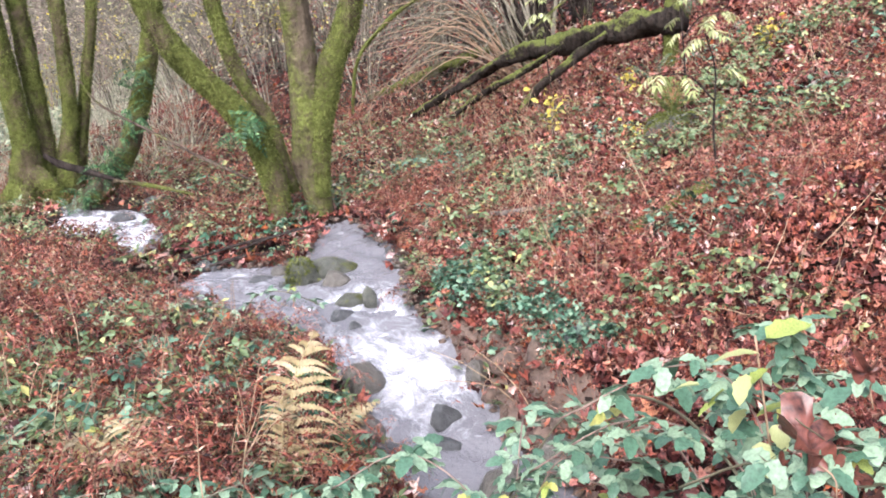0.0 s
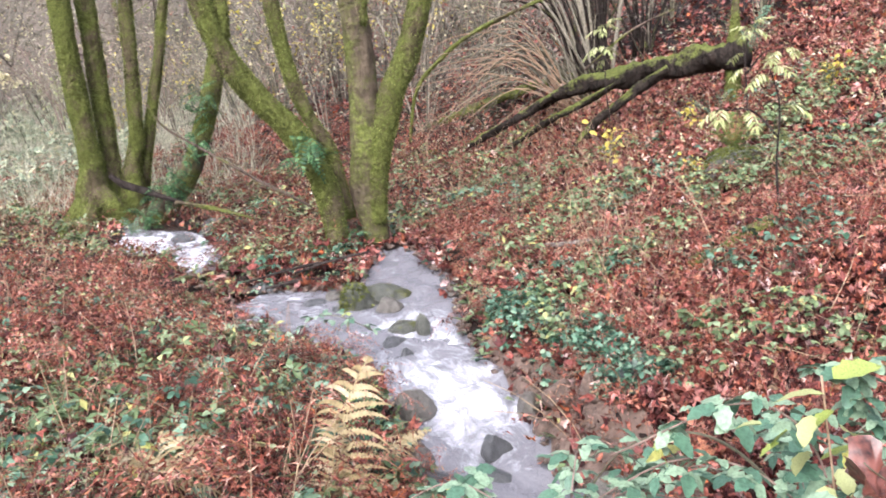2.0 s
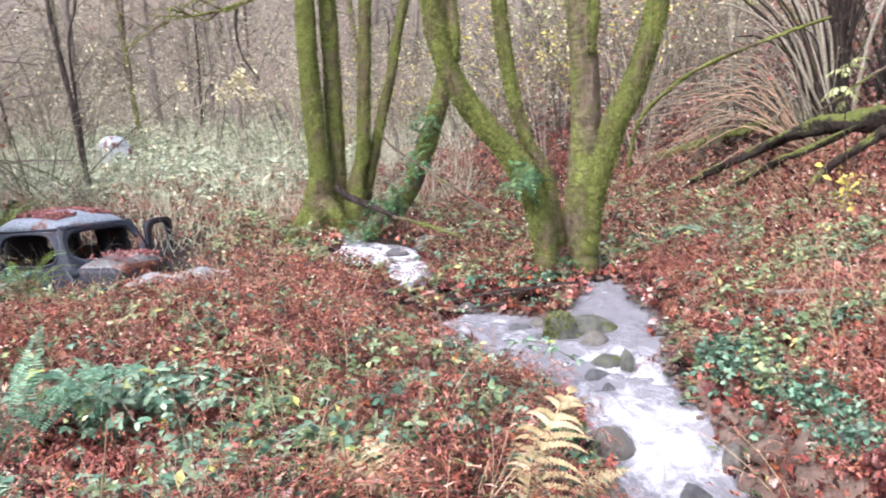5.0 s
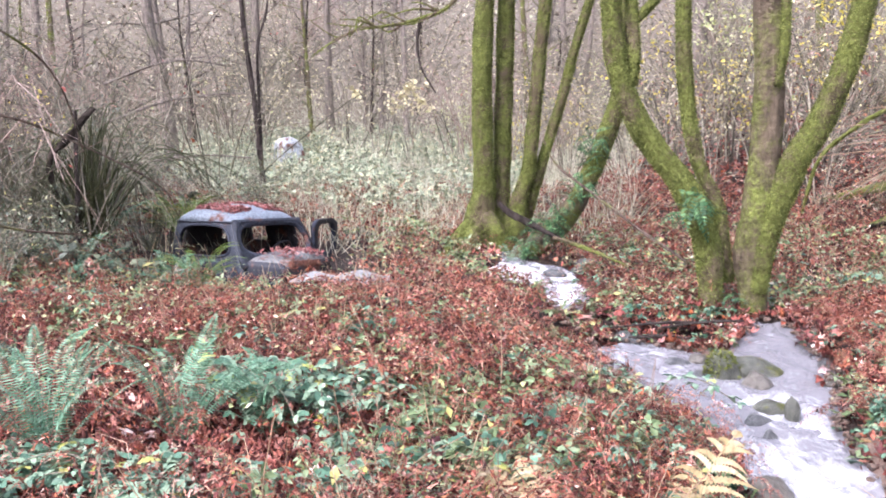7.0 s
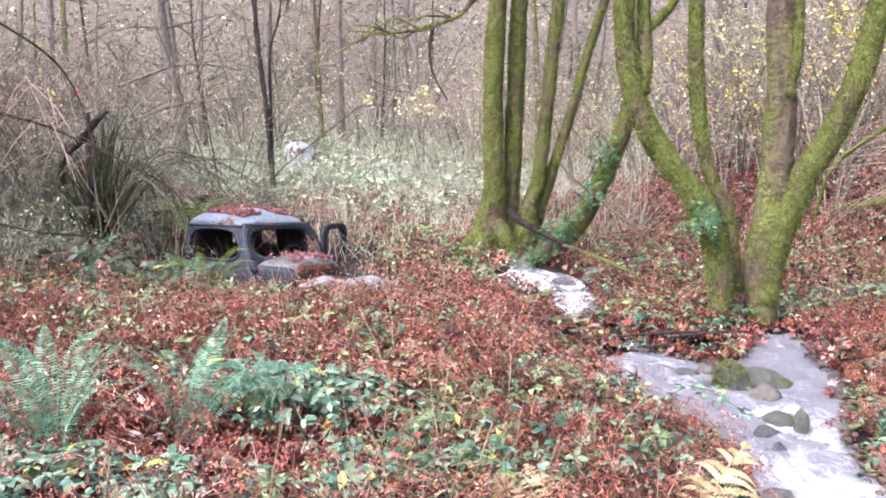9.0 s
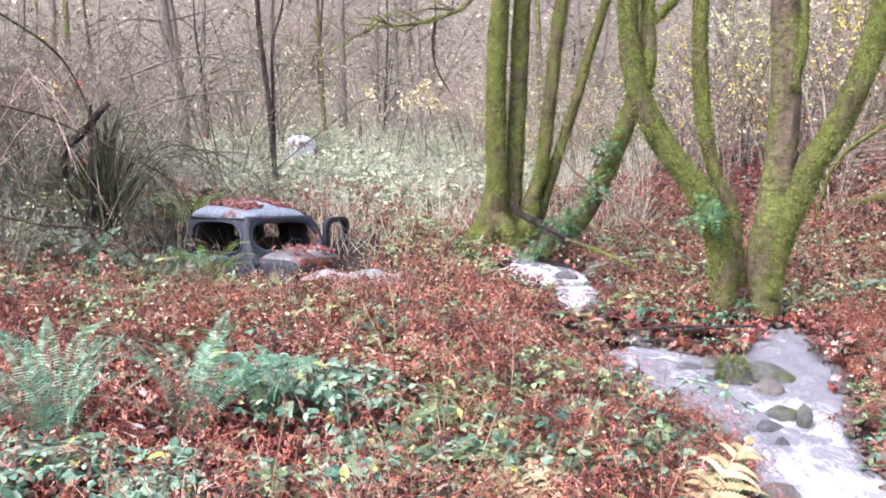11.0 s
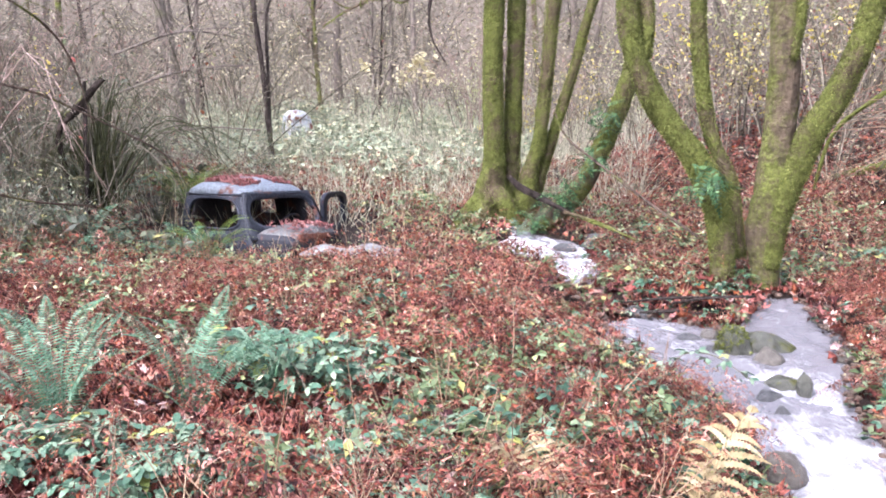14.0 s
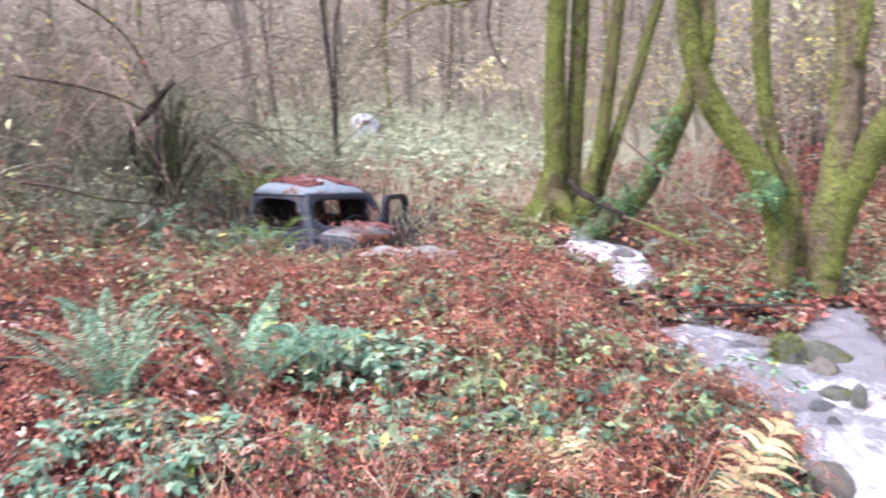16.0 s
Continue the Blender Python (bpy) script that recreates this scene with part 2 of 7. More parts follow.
def bark(name, moss_from, moss_to, bark_a, bark_b, moss_a=(0.035, 0.042, 0.012), moss_b=(0.2, 0.222, 0.06), top=0.0):
    m, n, l, b = material(name, 0.85, 0.12)
    big, fine = noise_node(n, l, 2.6, 5), noise_node(n, l, 38, 6, rough=0.7)
    furrow = noise_node(n, l, 22, 5, stretch=(1, 1, 0.25))
    moss = ramp(n, ((0.25, moss_a), (0.75, moss_b)))
    l.new(fine.outputs["Fac"], moss.inputs["Fac"])
    wood = ramp(n, ((0.3, bark_a), (0.7, bark_b)))
    l.new(furrow.outputs["Fac"], wood.inputs["Fac"])
    cover = ramp(n, ((moss_from, (0, 0, 0)), (moss_to, (1, 1, 1))))
    edge = n.new("ShaderNodeMath")
    edge.operation, edge.inputs[1].default_value = "MULTIPLY_ADD", 0.25
    l.new(fine.outputs["Fac"], edge.inputs[0])
    l.new(big.outputs["Fac"], edge.inputs[2])
    if top:
        geo, sep, up = n.new("ShaderNodeNewGeometry"), n.new("ShaderNodeSeparateXYZ"), n.new("ShaderNodeMath")
        up.operation, up.inputs[1].default_value = "MULTIPLY_ADD", top
        l.new(geo.outputs["Normal"], sep.inputs[0])
        l.new(sep.outputs["Z"], up.inputs[0])
        l.new(edge.outputs[0], up.inputs[2])
        edge = up
    l.new(edge.outputs[0], cover.inputs["Fac"])
    l.new(blend(n, l, cover.outputs["Color"], wood.outputs["Color"], moss.outputs["Color"]), b.inputs["Base Color"])
    lump = noise_node(n, l, 13, 4)
    both = n.new("ShaderNodeMath")
    both.operation, both.inputs[1].default_value = "MULTIPLY_ADD", 0.35
    l.new(fine.outputs["Fac"], both.inputs[0])
    l.new(lump.outputs["Fac"], both.inputs[2])
    bump(n, l, b, both.outputs[0], 1.0, 0.07)
    return m


M["mossy"] = bark("mossy_bark", 0.52, 0.66, (0.06, 0.045, 0.03), (0.17, 0.13, 0.09))
M["half_mossy"] = bark("half_mossy_bark", 0.55, 0.72, (0.05, 0.038, 0.027), (0.15, 0.115, 0.082))
M["dark_bark"] = bark("dark_wet_bark", 0.7, 0.9, (0.018, 0.014, 0.012), (0.07, 0.055, 0.05))
M["grey_bark"] = bark("grey_bark", 0.68, 0.95, (0.09, 0.075, 0.065), (0.25, 0.21, 0.185), (0.1, 0.1, 0.05), (0.19, 0.19, 0.1))
# Wood tone deepened so the log's shaded underside sits in the colour.
M["log_bark"] = bark("dark_log_bark", 0.73, 0.85, (0.009, 0.007, 0.006), (0.055, 0.042, 0.035), top=0.22)
M["dead_wood"] = bark("dead_wood", 0.64, 0.76, (0.035, 0.025, 0.02), (0.17, 0.125, 0.1))

m, n, l, b = material("wet_soil", 0.55, 0.5)
c1, c2 = noise_node(n, l, 1.3, 6), noise_node(n, l, 35, 6, rough=0.7)
r1 = ramp(n, ((0.3, (0.008, 0.006, 0.005)), (0.55, (0.024, 0.014, 0.011)), (0.75, (0.07, 0.042, 0.033))))
l.new(c2.outputs["Fac"], r1.inputs["Fac"])
r2 = ramp(n, ((0.35, (0.55, 0.5, 0.48)), (0.65, (1, 1, 1))))
l.new(c1.outputs["Fac"], r2.inputs["Fac"])
# Beyond 15 m soil blends to a paler litter tone, standing in for haze.
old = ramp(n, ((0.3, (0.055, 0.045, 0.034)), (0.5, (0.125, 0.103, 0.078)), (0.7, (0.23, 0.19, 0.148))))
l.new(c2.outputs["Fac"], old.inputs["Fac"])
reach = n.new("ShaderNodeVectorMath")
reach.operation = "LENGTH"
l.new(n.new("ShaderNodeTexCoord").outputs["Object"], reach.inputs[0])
haze_mix = n.new("ShaderNodeMapRange")
haze_mix.inputs["From Min"].default_value, haze_mix.inputs["From Max"].default_value = 15, 20
l.new(reach.outputs["Value"], haze_mix.inputs["Value"])
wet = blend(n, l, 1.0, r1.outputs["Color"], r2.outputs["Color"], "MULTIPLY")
l.new(blend(n, l, haze_mix.outputs[0], wet, old.outputs["Color"]), b.inputs["Base Color"])
bump(n, l, b, c2.outputs["Fac"], 0.8, 0.03)
b.inputs["Specular IOR Level"].default_value = 0.2
M["soil"] = m


def stone(name, a, c, moss_from):
    m, n, l, b = material(name, 0.32, 0.5)
    f, g = noise_node(n, l, 26, 8, rough=0.7), noise_node(n, l, 9, 4)
    r = ramp(n, ((0.3, a), (0.7, c)))
    l.new(f.outputs["Fac"], r.inputs["Fac"])
    geo = n.new("ShaderNodeNewGeometry")
    sep = n.new("ShaderNodeSeparateXYZ")
    l.new(geo.outputs["Normal"], sep.inputs[0])
    up = n.new("ShaderNodeMath")
    up.operation, up.inputs[1].default_value = "MULTIPLY_ADD", 0.22
    l.new(sep.outputs["Z"], up.inputs[0])
    l.new(g.outputs["Fac"], up.inputs[2])
    cover = ramp(n, ((moss_from, (0, 0, 0)), (moss_from + 0.08, (1, 1, 1))))
    l.new(up.outputs[0], cover.inputs["Fac"])
    green = ramp(n, ((0.3, (0.025, 0.03, 0.005)), (0.7, (0.11, 0.115, 0.018))))
    l.new(f.outputs["Fac"], green.inputs["Fac"])
    l.new(blend(n, l, cover.outputs["Color"], r.outputs["Color"], green.outputs["Color"]), b.inputs["Base Color"])
    bump(n, l, b, f.outputs["Fac"], 0.9, 0.03)
    return m


M["mossy_stone"] = stone("mossy_stone", (0.03, 0.032, 0.026), (0.11, 0.112, 0.09), 0.7)
M["stone"] = stone("wet_stone", (0.045, 0.04, 0.034), (0.16, 0.145, 0.125), 0.95)
M["dark_stone"] = stone("dark_wet_stone", (0.025, 0.026, 0.028), (0.1, 0.102, 0.106), 0.95)
M["brown_stone"] = stone("brown_stone", (0.045, 0.03, 0.023), (0.19, 0.13, 0.1), 0.95)

# Running water: clear grey lifted for reflected sky, foam drawn out along the flow
m, n, l, b = material("running_water", 0.12, 0.5)
uv = n.new("ShaderNodeUVMap")
uv.uv_map = "flow"
streak = noise_node(n, l, 5.5, 8, uv.outputs["UV"], 0.7, (1.0, 1.45, 1))
streak.inputs["Distortion"].default_value = 0.6
patch = noise_node(n, l, 1.0, 3, uv.outputs["UV"], 0.5, (0.8, 0.8, 1))
white = n.new("ShaderNodeAttribute")
white.attribute_name = "foam_sheen"
a1 = n.new("ShaderNodeMath")
a1.operation = "ADD"
l.new(streak.outputs["Fac"], a1.inputs[0])
l.new(white.outputs["Fac"], a1.inputs[1])
a2 = n.new("ShaderNodeMath")
a2.operation, a2.inputs[1].default_value = "MULTIPLY_ADD", 0.5
l.new(patch.outputs["Fac"], a2.inputs[0])
l.new(a1.outputs[0], a2.inputs[2])
fo = ramp(n, ((0.8, (0, 0, 0)), (0.9, (0.75, 0.75, 0.75)), (1.0, (1, 1, 1))))
fo.color_ramp.elements[0].position, fo.color_ramp.elements[1].position, fo.color_ramp.elements[2].position = 0.68, 1.0, 1.12
l.new(a2.outputs[0], fo.inputs["Fac"])
l.new(blend(n, l, fo.outputs["Color"], (0.17, 0.166, 0.183), (0.78, 0.79, 0.85)), b.inputs["Base Color"])
rr = n.new("ShaderNodeMapRange")
rr.inputs["To Min"].default_value, rr.inputs["To Max"].default_value = 0.1, 0.6
l.new(fo.outputs["Color"], rr.inputs["Value"])
l.new(rr.outputs[0], b.inputs["Roughness"])
rip = noise_node(n, l, 16, 8, uv.outputs["UV"], 0.7, (1, 1.7, 1))
bump(n, l, b, rip.outputs["Fac"], 0.6, 0.05)
M["water"] = m


def rusty(name, paint_a, paint_b, rust_from, metal=0.2):
    m, n, l, b = material(name, 0.55, 0.25)
    f, g = noise_node(n, l, 3.5, 6, rough=0.65), noise_node(n, l, 40, 5)
    pa = ramp(n, ((0.3, paint_a), (0.7, paint_b)))
    l.new(g.outputs["Fac"], pa.inputs["Fac"])
    ru = ramp(n, ((0.3, (0.045, 0.018, 0.012)), (0.7, (0.17, 0.07, 0.045))))
    l.new(g.outputs["Fac"], ru.inputs["Fac"])
    cover = ramp(n, ((rust_from, (0, 0, 0)), (rust_from + 0.1, (1, 1, 1))))
    l.new(f.outputs["Fac"], cover.inputs["Fac"])
    l.new(blend(n, l, cover.outputs["Color"], pa.outputs["Color"], ru.outputs["Color"]), b.inputs["Base Color"])
    b.inputs["Metallic"].default_value = metal
    bump(n, l, b, g.outputs["Fac"], 0.3, 0.006)
    return m


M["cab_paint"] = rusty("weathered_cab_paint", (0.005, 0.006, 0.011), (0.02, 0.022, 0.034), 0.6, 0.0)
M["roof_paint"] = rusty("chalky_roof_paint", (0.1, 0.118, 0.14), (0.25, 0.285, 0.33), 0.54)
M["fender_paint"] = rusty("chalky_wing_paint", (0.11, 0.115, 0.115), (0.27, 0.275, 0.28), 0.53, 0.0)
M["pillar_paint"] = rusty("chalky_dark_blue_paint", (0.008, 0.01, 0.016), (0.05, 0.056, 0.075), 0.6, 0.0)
M["hood_paint"] = rusty("bonnet_top_paint", (0.05, 0.053, 0.056), (0.18, 0.18, 0.18), 0.58, 0.0)
M["rust"] = rusty("rusty_dark_steel", (0.02, 0.02, 0.024), (0.06, 0.055, 0.06), 0.52, 0.4)
M["white_paint"] = rusty("peeling_white_paint", (0.2, 0.22, 0.235), (0.38, 0.41, 0.43), 0.5, 0.1)


# ---- building helpers ----
rng = np.random.default_rng(7)


def mesh_of(name, verts, faces, mat, smooth_shade=True):
    """A mesh from arrays: triangles or quads of one kind."""
    me = bpy.data.meshes.new(name)
    verts, faces = np.asarray(verts, np.float32), np.asarray(faces, np.int32)
    k = faces.shape[1]
    me.vertices.add(len(verts))
    me.vertices.foreach_set("co", verts.ravel())
    me.loops.add(faces.size)
    me.loops.foreach_set("vertex_index", faces.ravel())
    me.polygons.add(len(faces))
    me.polygons.foreach_set("loop_start", np.arange(0, faces.size, k, dtype=np.int32))
    me.update(calc_edges=True)
    me.polygons.foreach_set("use_smooth", np.full(len(faces), smooth_shade))
    me.materials.append(M[mat])
    return me


def stuff(name, built, mat, label, category, parent=None, kind="stuff"):
    ob = new(name, mesh_of(name, *built, mat))
    if parent:
        ob.parent = parent
        return tagged(ob, label, kind=kind)
    return tagged(ob, label, category, kind=kind)


def join(pieces):
    vs, fs, o = [], [], 0
    for v, f in pieces:
        vs.append(v)
        fs.append(np.asarray(f) + o)
        o += len(v)
    return np.concatenate(vs), np.concatenate(fs)


def turns(count, tilt_lo, tilt_hi, r=rng):
    """Turns by any heading, leant by angles between the two (degrees)."""
    yaw, way, tilt = r.uniform(0, 2 * np.pi, count), r.uniform(0, 2 * np.pi, count), np.radians(r.uniform(tilt_lo, tilt_hi, count))
    cz, sz, o, i = np.cos(yaw), np.sin(yaw), np.zeros(count), np.ones(count)
    rz = np.stack([cz, -sz, o, sz, cz, o, o, o, i], -1).reshape(-1, 3, 3)
    kx, ky, c, s = np.cos(way), np.sin(way), np.cos(tilt), np.sin(tilt)
    rt = np.stack([c + kx * kx * (1 - c), kx * ky * (1 - c), ky * s, kx * ky * (1 - c), c + ky * ky * (1 - c), -kx * s, -ky * s, kx * s, c], -1).reshape(-1, 3, 3)
    return rt @ rz


def lay(templates, loc, rot, size, r=rng):
    """Copies of the templates (verts, triangles) at places, turns and sizes, as one pair of arrays."""
    pick, out = r.integers(0, len(templates), len(loc)), []
    for k, (tv, tf) in enumerate(templates):
        i = np.where(pick == k)[0]
        if len(i):
            v = np.einsum("nij,vj->nvi", rot[i], tv) * size[i, None, None] + loc[i, None, :]
            f = tf[None] + (np.arange(len(i)) * len(tv))[:, None, None]
            out.append((v.reshape(-1, 3), f.reshape(-1, 3)))
    return join(out)


def spline(points, count):
    """Catmull-Rom through rows of any width."""
    p = np.array(points, float)
    if len(p) == 2:
        return p[0] + (p[1] - p[0]) * np.linspace(0, 1, count)[:, None]
    q = np.vstack([2 * p[0] - p[1], p, 2 * p[-1] - p[-2]])
    t = np.linspace(0, len(p) - 1, count)
    k = np.minimum(t.astype(int), len(p) - 2)
    u = (t - k)[:, None]
    a, b, c, d = q[k], q[k + 1], q[k + 2], q[k + 3]
    return 0.5 * (2 * b + (c - a) * u + (2 * a - 5 * b + 4 * c - d) * u**2 + (3 * b - a - 3 * c + d) * u**3)


def tube(points, rings, sides, rough=0.0, seed=0, cap=True):
    """A limb through rows of x, y, z, radius."""
    c = spline(points, rings)
    t = np.gradient(c[:, :3], axis=0)
    t /= np.linalg.norm(t, axis=1)[:, None] + 1e-9
    ref = np.array([0.31, 0.95, 0.05]) if abs(t[:, 1]).mean() < 0.8 else np.array([0.95, 0.1, 0.3])
    u = np.cross(t, ref)
    u /= np.linalg.norm(u, axis=1)[:, None] + 1e-9
    w = np.cross(t, u)
    a = np.linspace(0, 2 * np.pi, sides, endpoint=False)
    rad = np.repeat(c[:, 3:4], sides, 1)
    if rough:
        g, s = np.arange(rings)[:, None], seed * 1.7
        rad = rad * (1 + rough * (np.sin(a * 3 + g * 0.31 + s) * 0.5 + np.sin(a * 2 - g * 0.47 + s * 2) * 0.6 + np.sin(a * 7 + g * 1.3 + s) * 0.35
                                  + np.random.default_rng(seed).normal(0, 0.35, (rings, sides))))
    v = c[:, None, :3] + rad[..., None] * (np.cos(a)[None, :, None] * u[:, None] + np.sin(a)[None, :, None] * w[:, None])
    i, j = np.meshgrid(np.arange(rings - 1), np.arange(sides), indexing="ij")
    k = (j + 1) % sides
    quad = np.stack([i * sides + j, i * sides + k, (i + 1) * sides + k, (i + 1) * sides + j], -1).reshape(-1, 4)
    tri = np.concatenate([quad[:, [0, 1, 2]], quad[:, [0, 2, 3]]])
    v = v.reshape(-1, 3)
    if cap:
        v = np.vstack([v, c[0, :3], c[-1, :3]])
        j = np.arange(sides)
        o = (rings - 1) * sides
        tri = np.concatenate([tri, np.stack([(j + 1) % sides, j, np.full(sides, len(v) - 2)], -1), np.stack([o + j, o + (j + 1) % sides, np.full(sides, len(v) - 1)], -1)])
    return v, tri


def part(name, built, mat, parent, label="", kind=""):
    """Links arrays or a bmesh as one mesh object under a thing or a part."""
    if isinstance(built, bmesh.types.BMesh):
        me = bpy.data.meshes.new(name)
        built.to_mesh(me)
        built.free()
        me.materials.append(M[mat])
        for p in me.polygons:
            p.use_smooth = True
    else:
        me = mesh_of(name, *built, mat)
    ob = new(name, me)
    ob.parent = parent
    return tagged(ob, label, kind=kind)


def thing(name, x, y, z, label, category, group="", m=None):
    ob = new(name)
    ob.matrix_world = m if m else pose(x, y, z)
    ob.empty_display_size = 0.2
    return tagged(ob, label, category, group)


# ---- leaf shapes: verts and triangles, about 1 long, lying flat ----
def maple_leaf(curl, seed):
    r = np.random.default_rng(seed)
    ang = np.radians([-90, -40, -15, 20, 45, 68, 90, 112, 135, 160, 195, 220])
    rad = np.array([0.22, 0.43, 0.28, 0.51, 0.28, 0.38, 0.58, 0.38, 0.28, 0.51, 0.28, 0.43]) * r.uniform(0.75, 1.15, 12)
    v = np.stack([np.cos(ang) * rad, np.sin(ang) * rad, curl * (rad**2) * 2.6 + r.normal(0, 0.13, 12)], -1)
    v = np.vstack([[0, 0, 0], v])
    k = np.arange(12)
    return v, np.stack([np.zeros(12, int), 1 + k, 1 + (k + 1) % 12], -1)


def big_leaf(seed):
    """A crumpled five-lobed leaf with a wavy blade."""
    r = np.random.default_rng(seed)
    ang = np.linspace(-np.pi / 2, 1.5 * np.pi, 60, endpoint=False)
    lobes = sum(h * np.exp(-((np.angle(np.exp(1j * (ang - np.radians(c)))) / w) ** 2)) for c, h, w in ((90, 0.36, 0.3), (35, 0.3, 0.3), (145, 0.3, 0.3), (-15, 0.2, 0.28), (195, 0.2, 0.28)))
    rad = 0.2 + lobes + 0.02 * np.sin(ang * 23) + r.normal(0, 0.01, 60)
    v = [np.zeros((1, 3))]
    for q in (0.25, 0.5, 0.75, 1.0):
        z = 0.09 * q * np.sin(5 * ang + 1) + 0.22 * (q * rad) ** 2 / 0.3 * np.sin(ang * 2) + r.normal(0, 0.012, 60)
        v.append(np.stack([np.cos(ang) * rad * q, np.sin(ang) * rad * q, z], -1))
    f, j = [], np.arange(60)
    k = (j + 1) % 60
    f.append(np.stack([np.zeros(60, int), 1 + j, 1 + k], -1))
    for q in range(3):
        a, c = 1 + 60 * q, 1 + 60 * (q + 1)
        f += [np.stack([a + j, c + j, c + k], -1), np.stack([a + j, c + k, a + k], -1)]
    return np.concatenate(v), np.concatenate(f)


def leaflet(length, width, fold, droop):
    """An ovate leaf from the origin along +y, folded at its midrib."""
    y = np.array([0, 0.25, 0.55, 0.8, 1]) * length
    w = np.array([0.05, 0.85, 1.0, 0.6, 0]) * width / 2
    z = -droop * (y / length) ** 2 * length
    mid = np.stack([0 * y, y, z], -1)
    lo = np.stack([-w, y, z + fold * w], -1)[1:4]
    hi = np.stack([w, y, z + fold * w], -1)[1:4]
    v = np.vstack([mid, lo, hi])
    f = [[0, 1, 5], [1, 6, 5], [1, 2, 6], [2, 7, 6], [2, 3, 7], [3, 4, 7], [0, 8, 1], [1, 8, 9], [1, 9, 2], [2, 9, 10], [2, 10, 3], [3, 10, 4]]
    return v, np.array(f)


def toothed(length, width, fold, droop, seed):
    """A bramble leaflet with a toothed edge."""
    r = np.random.default_rng(seed)
    y = np.linspace(0, 1, 8)
    w = np.sin(np.pi * y**0.8) ** 0.75 * width / 2 * (1 + 0.13 * (np.arange(8) % 2 * 2 - 1))
    w[0], w[-1] = 0.01, 0.0
    z = -droop * y**2 * length + r.normal(0, 0.012, 8)
    mid = np.stack([0 * y, y * length, z], -1)
    lo, hi = (np.stack([e * w, y * length - 0.03 * (np.arange(8) % 2), z + fold * w + r.normal(0, 0.01, 8)], -1) for e in (-1, 1))
    v, f = np.vstack([mid, lo, hi]), []
    for k in range(7):
        f += [[k, k + 1, 8 + k + 1], [k, 8 + k + 1, 8 + k], [k, 16 + k + 1, k + 1], [k, 16 + k, 16 + k + 1]]
    return v, np.array(f)


def moved(t, yaw=0.0, pitch=0.0, at=(0, 0, 0), roll=0.0):
    m = pose(*at, pitch, roll, yaw)
    v = t[0] @ np.array(m.to_3x3()).T + np.array(m.translation)
    return v, t[1]


def trefoil(seed):
    r = np.random.default_rng(seed)
    return join([moved(leaflet(0.62, 0.44, 0.25, r.uniform(0, 0.35)), 0, r.uniform(-20, 10), (0, 0.28, 0)), moved(leaflet(0.55, 0.38, 0.25, r.uniform(0, 0.35)), 72, r.uniform(-20, 5), (0, 0.25, 0)),
                 moved(leaflet(0.55, 0.38, 0.25, r.uniform(0, 0.35)), -72, r.uniform(-20, 5), (0, 0.25, 0)), tube([(0, -0.1, -0.05, 0.012), (0, 0.3, 0, 0.008)], 2, 3, cap=False)])


def dead_frond(seed, step=1, teeth=3):
    """A withered bracken frond: a bent stem with drooping, crumpled side fronds."""
    r = np.random.default_rng(seed)
    c = spline([(0, 0, 0), (r.normal(0, 0.06), 0.3, 0.35), (r.normal(0, 0.1), 0.65, 0.42), (r.normal(0, 0.15), 1.0, r.uniform(-0.05, 0.35))], 12)
    out = [tube([(*q, 0.0045) for q in c[::3]], 4, 3, cap=False)]
    for k in range(2, 12, step):
        for side in (-1, 1):
            ln, wd = (1.05 - k / 13) * r.uniform(0.2, 0.46), r.uniform(0.04, 0.08)*step**0.5
            a, d = r.uniform(20, 70), r.uniform(0.2, 1.0)
            tip = c[k] + np.array([side * ln * math.sin(math.radians(a)), ln * math.cos(math.radians(a)), -d * ln])
            bow = r.normal(0, 0.03, 3) + np.array([0, 0, 0.06])
            mid, thin = (c[k] + tip) / 2 + bow, np.array([0, 0.005, 0.003])
            out.append((np.array([c[k], mid + thin, mid - thin, tip]), np.array([[0, 2, 1], [1, 2, 3]])))
            for q in range(teeth):
                u = (q + 0.7) / (teeth + 0.7)
                p = c[k] + (tip - c[k]) * u + bow * 4 * u * (1 - u)
                e = (tip - c[k]) * 0.07 * step**0.5
                w = np.array([side * 0.3, (1 if q % 2 else -1), r.normal(0, 0.7)]) * wd * (1.2 - 0.8 * u)
                out.append((np.array([p - e, p + e, p + w]), np.array([[0, 1, 2]])))
    return join(out)


def fern_frond(pairs, width, arch, droop=0.15):
    """A fern frond, 1 long, rising from the origin along +y."""
    c = spline([(0, 0, 0), (0, 0.3, 0.55 * arch), (0, 0.68, 0.75 * arch), (0, 1, 0.55 * arch)], pairs + 3)
    out = [tube([(*q, 0.005 * (1 - k / (pairs + 4))) for k, q in enumerate(c)][::3], max(4, pairs // 3), 3, cap=False)]
    for k in range(2, pairs + 2):
        u = k / (pairs + 2)
        ln = width * math.sin(math.pi * min(1, u * 0.86 + 0.16)) ** 0.8
        for side in (-1, 1):
            tip = c[k] + np.array([side * ln, 0.32 * ln, -droop * ln])
            along = np.array([0, 0.62 / pairs, 0])
            mid = c[k] + (tip - c[k]) * 0.45 + along * 0.55
            low = c[k] + (tip - c[k]) * 0.45 - along * 0.5
            out.append((np.array([c[k], mid, low, tip]), np.array([[0, 2, 1], [1, 2, 3]])))
    return join(out)


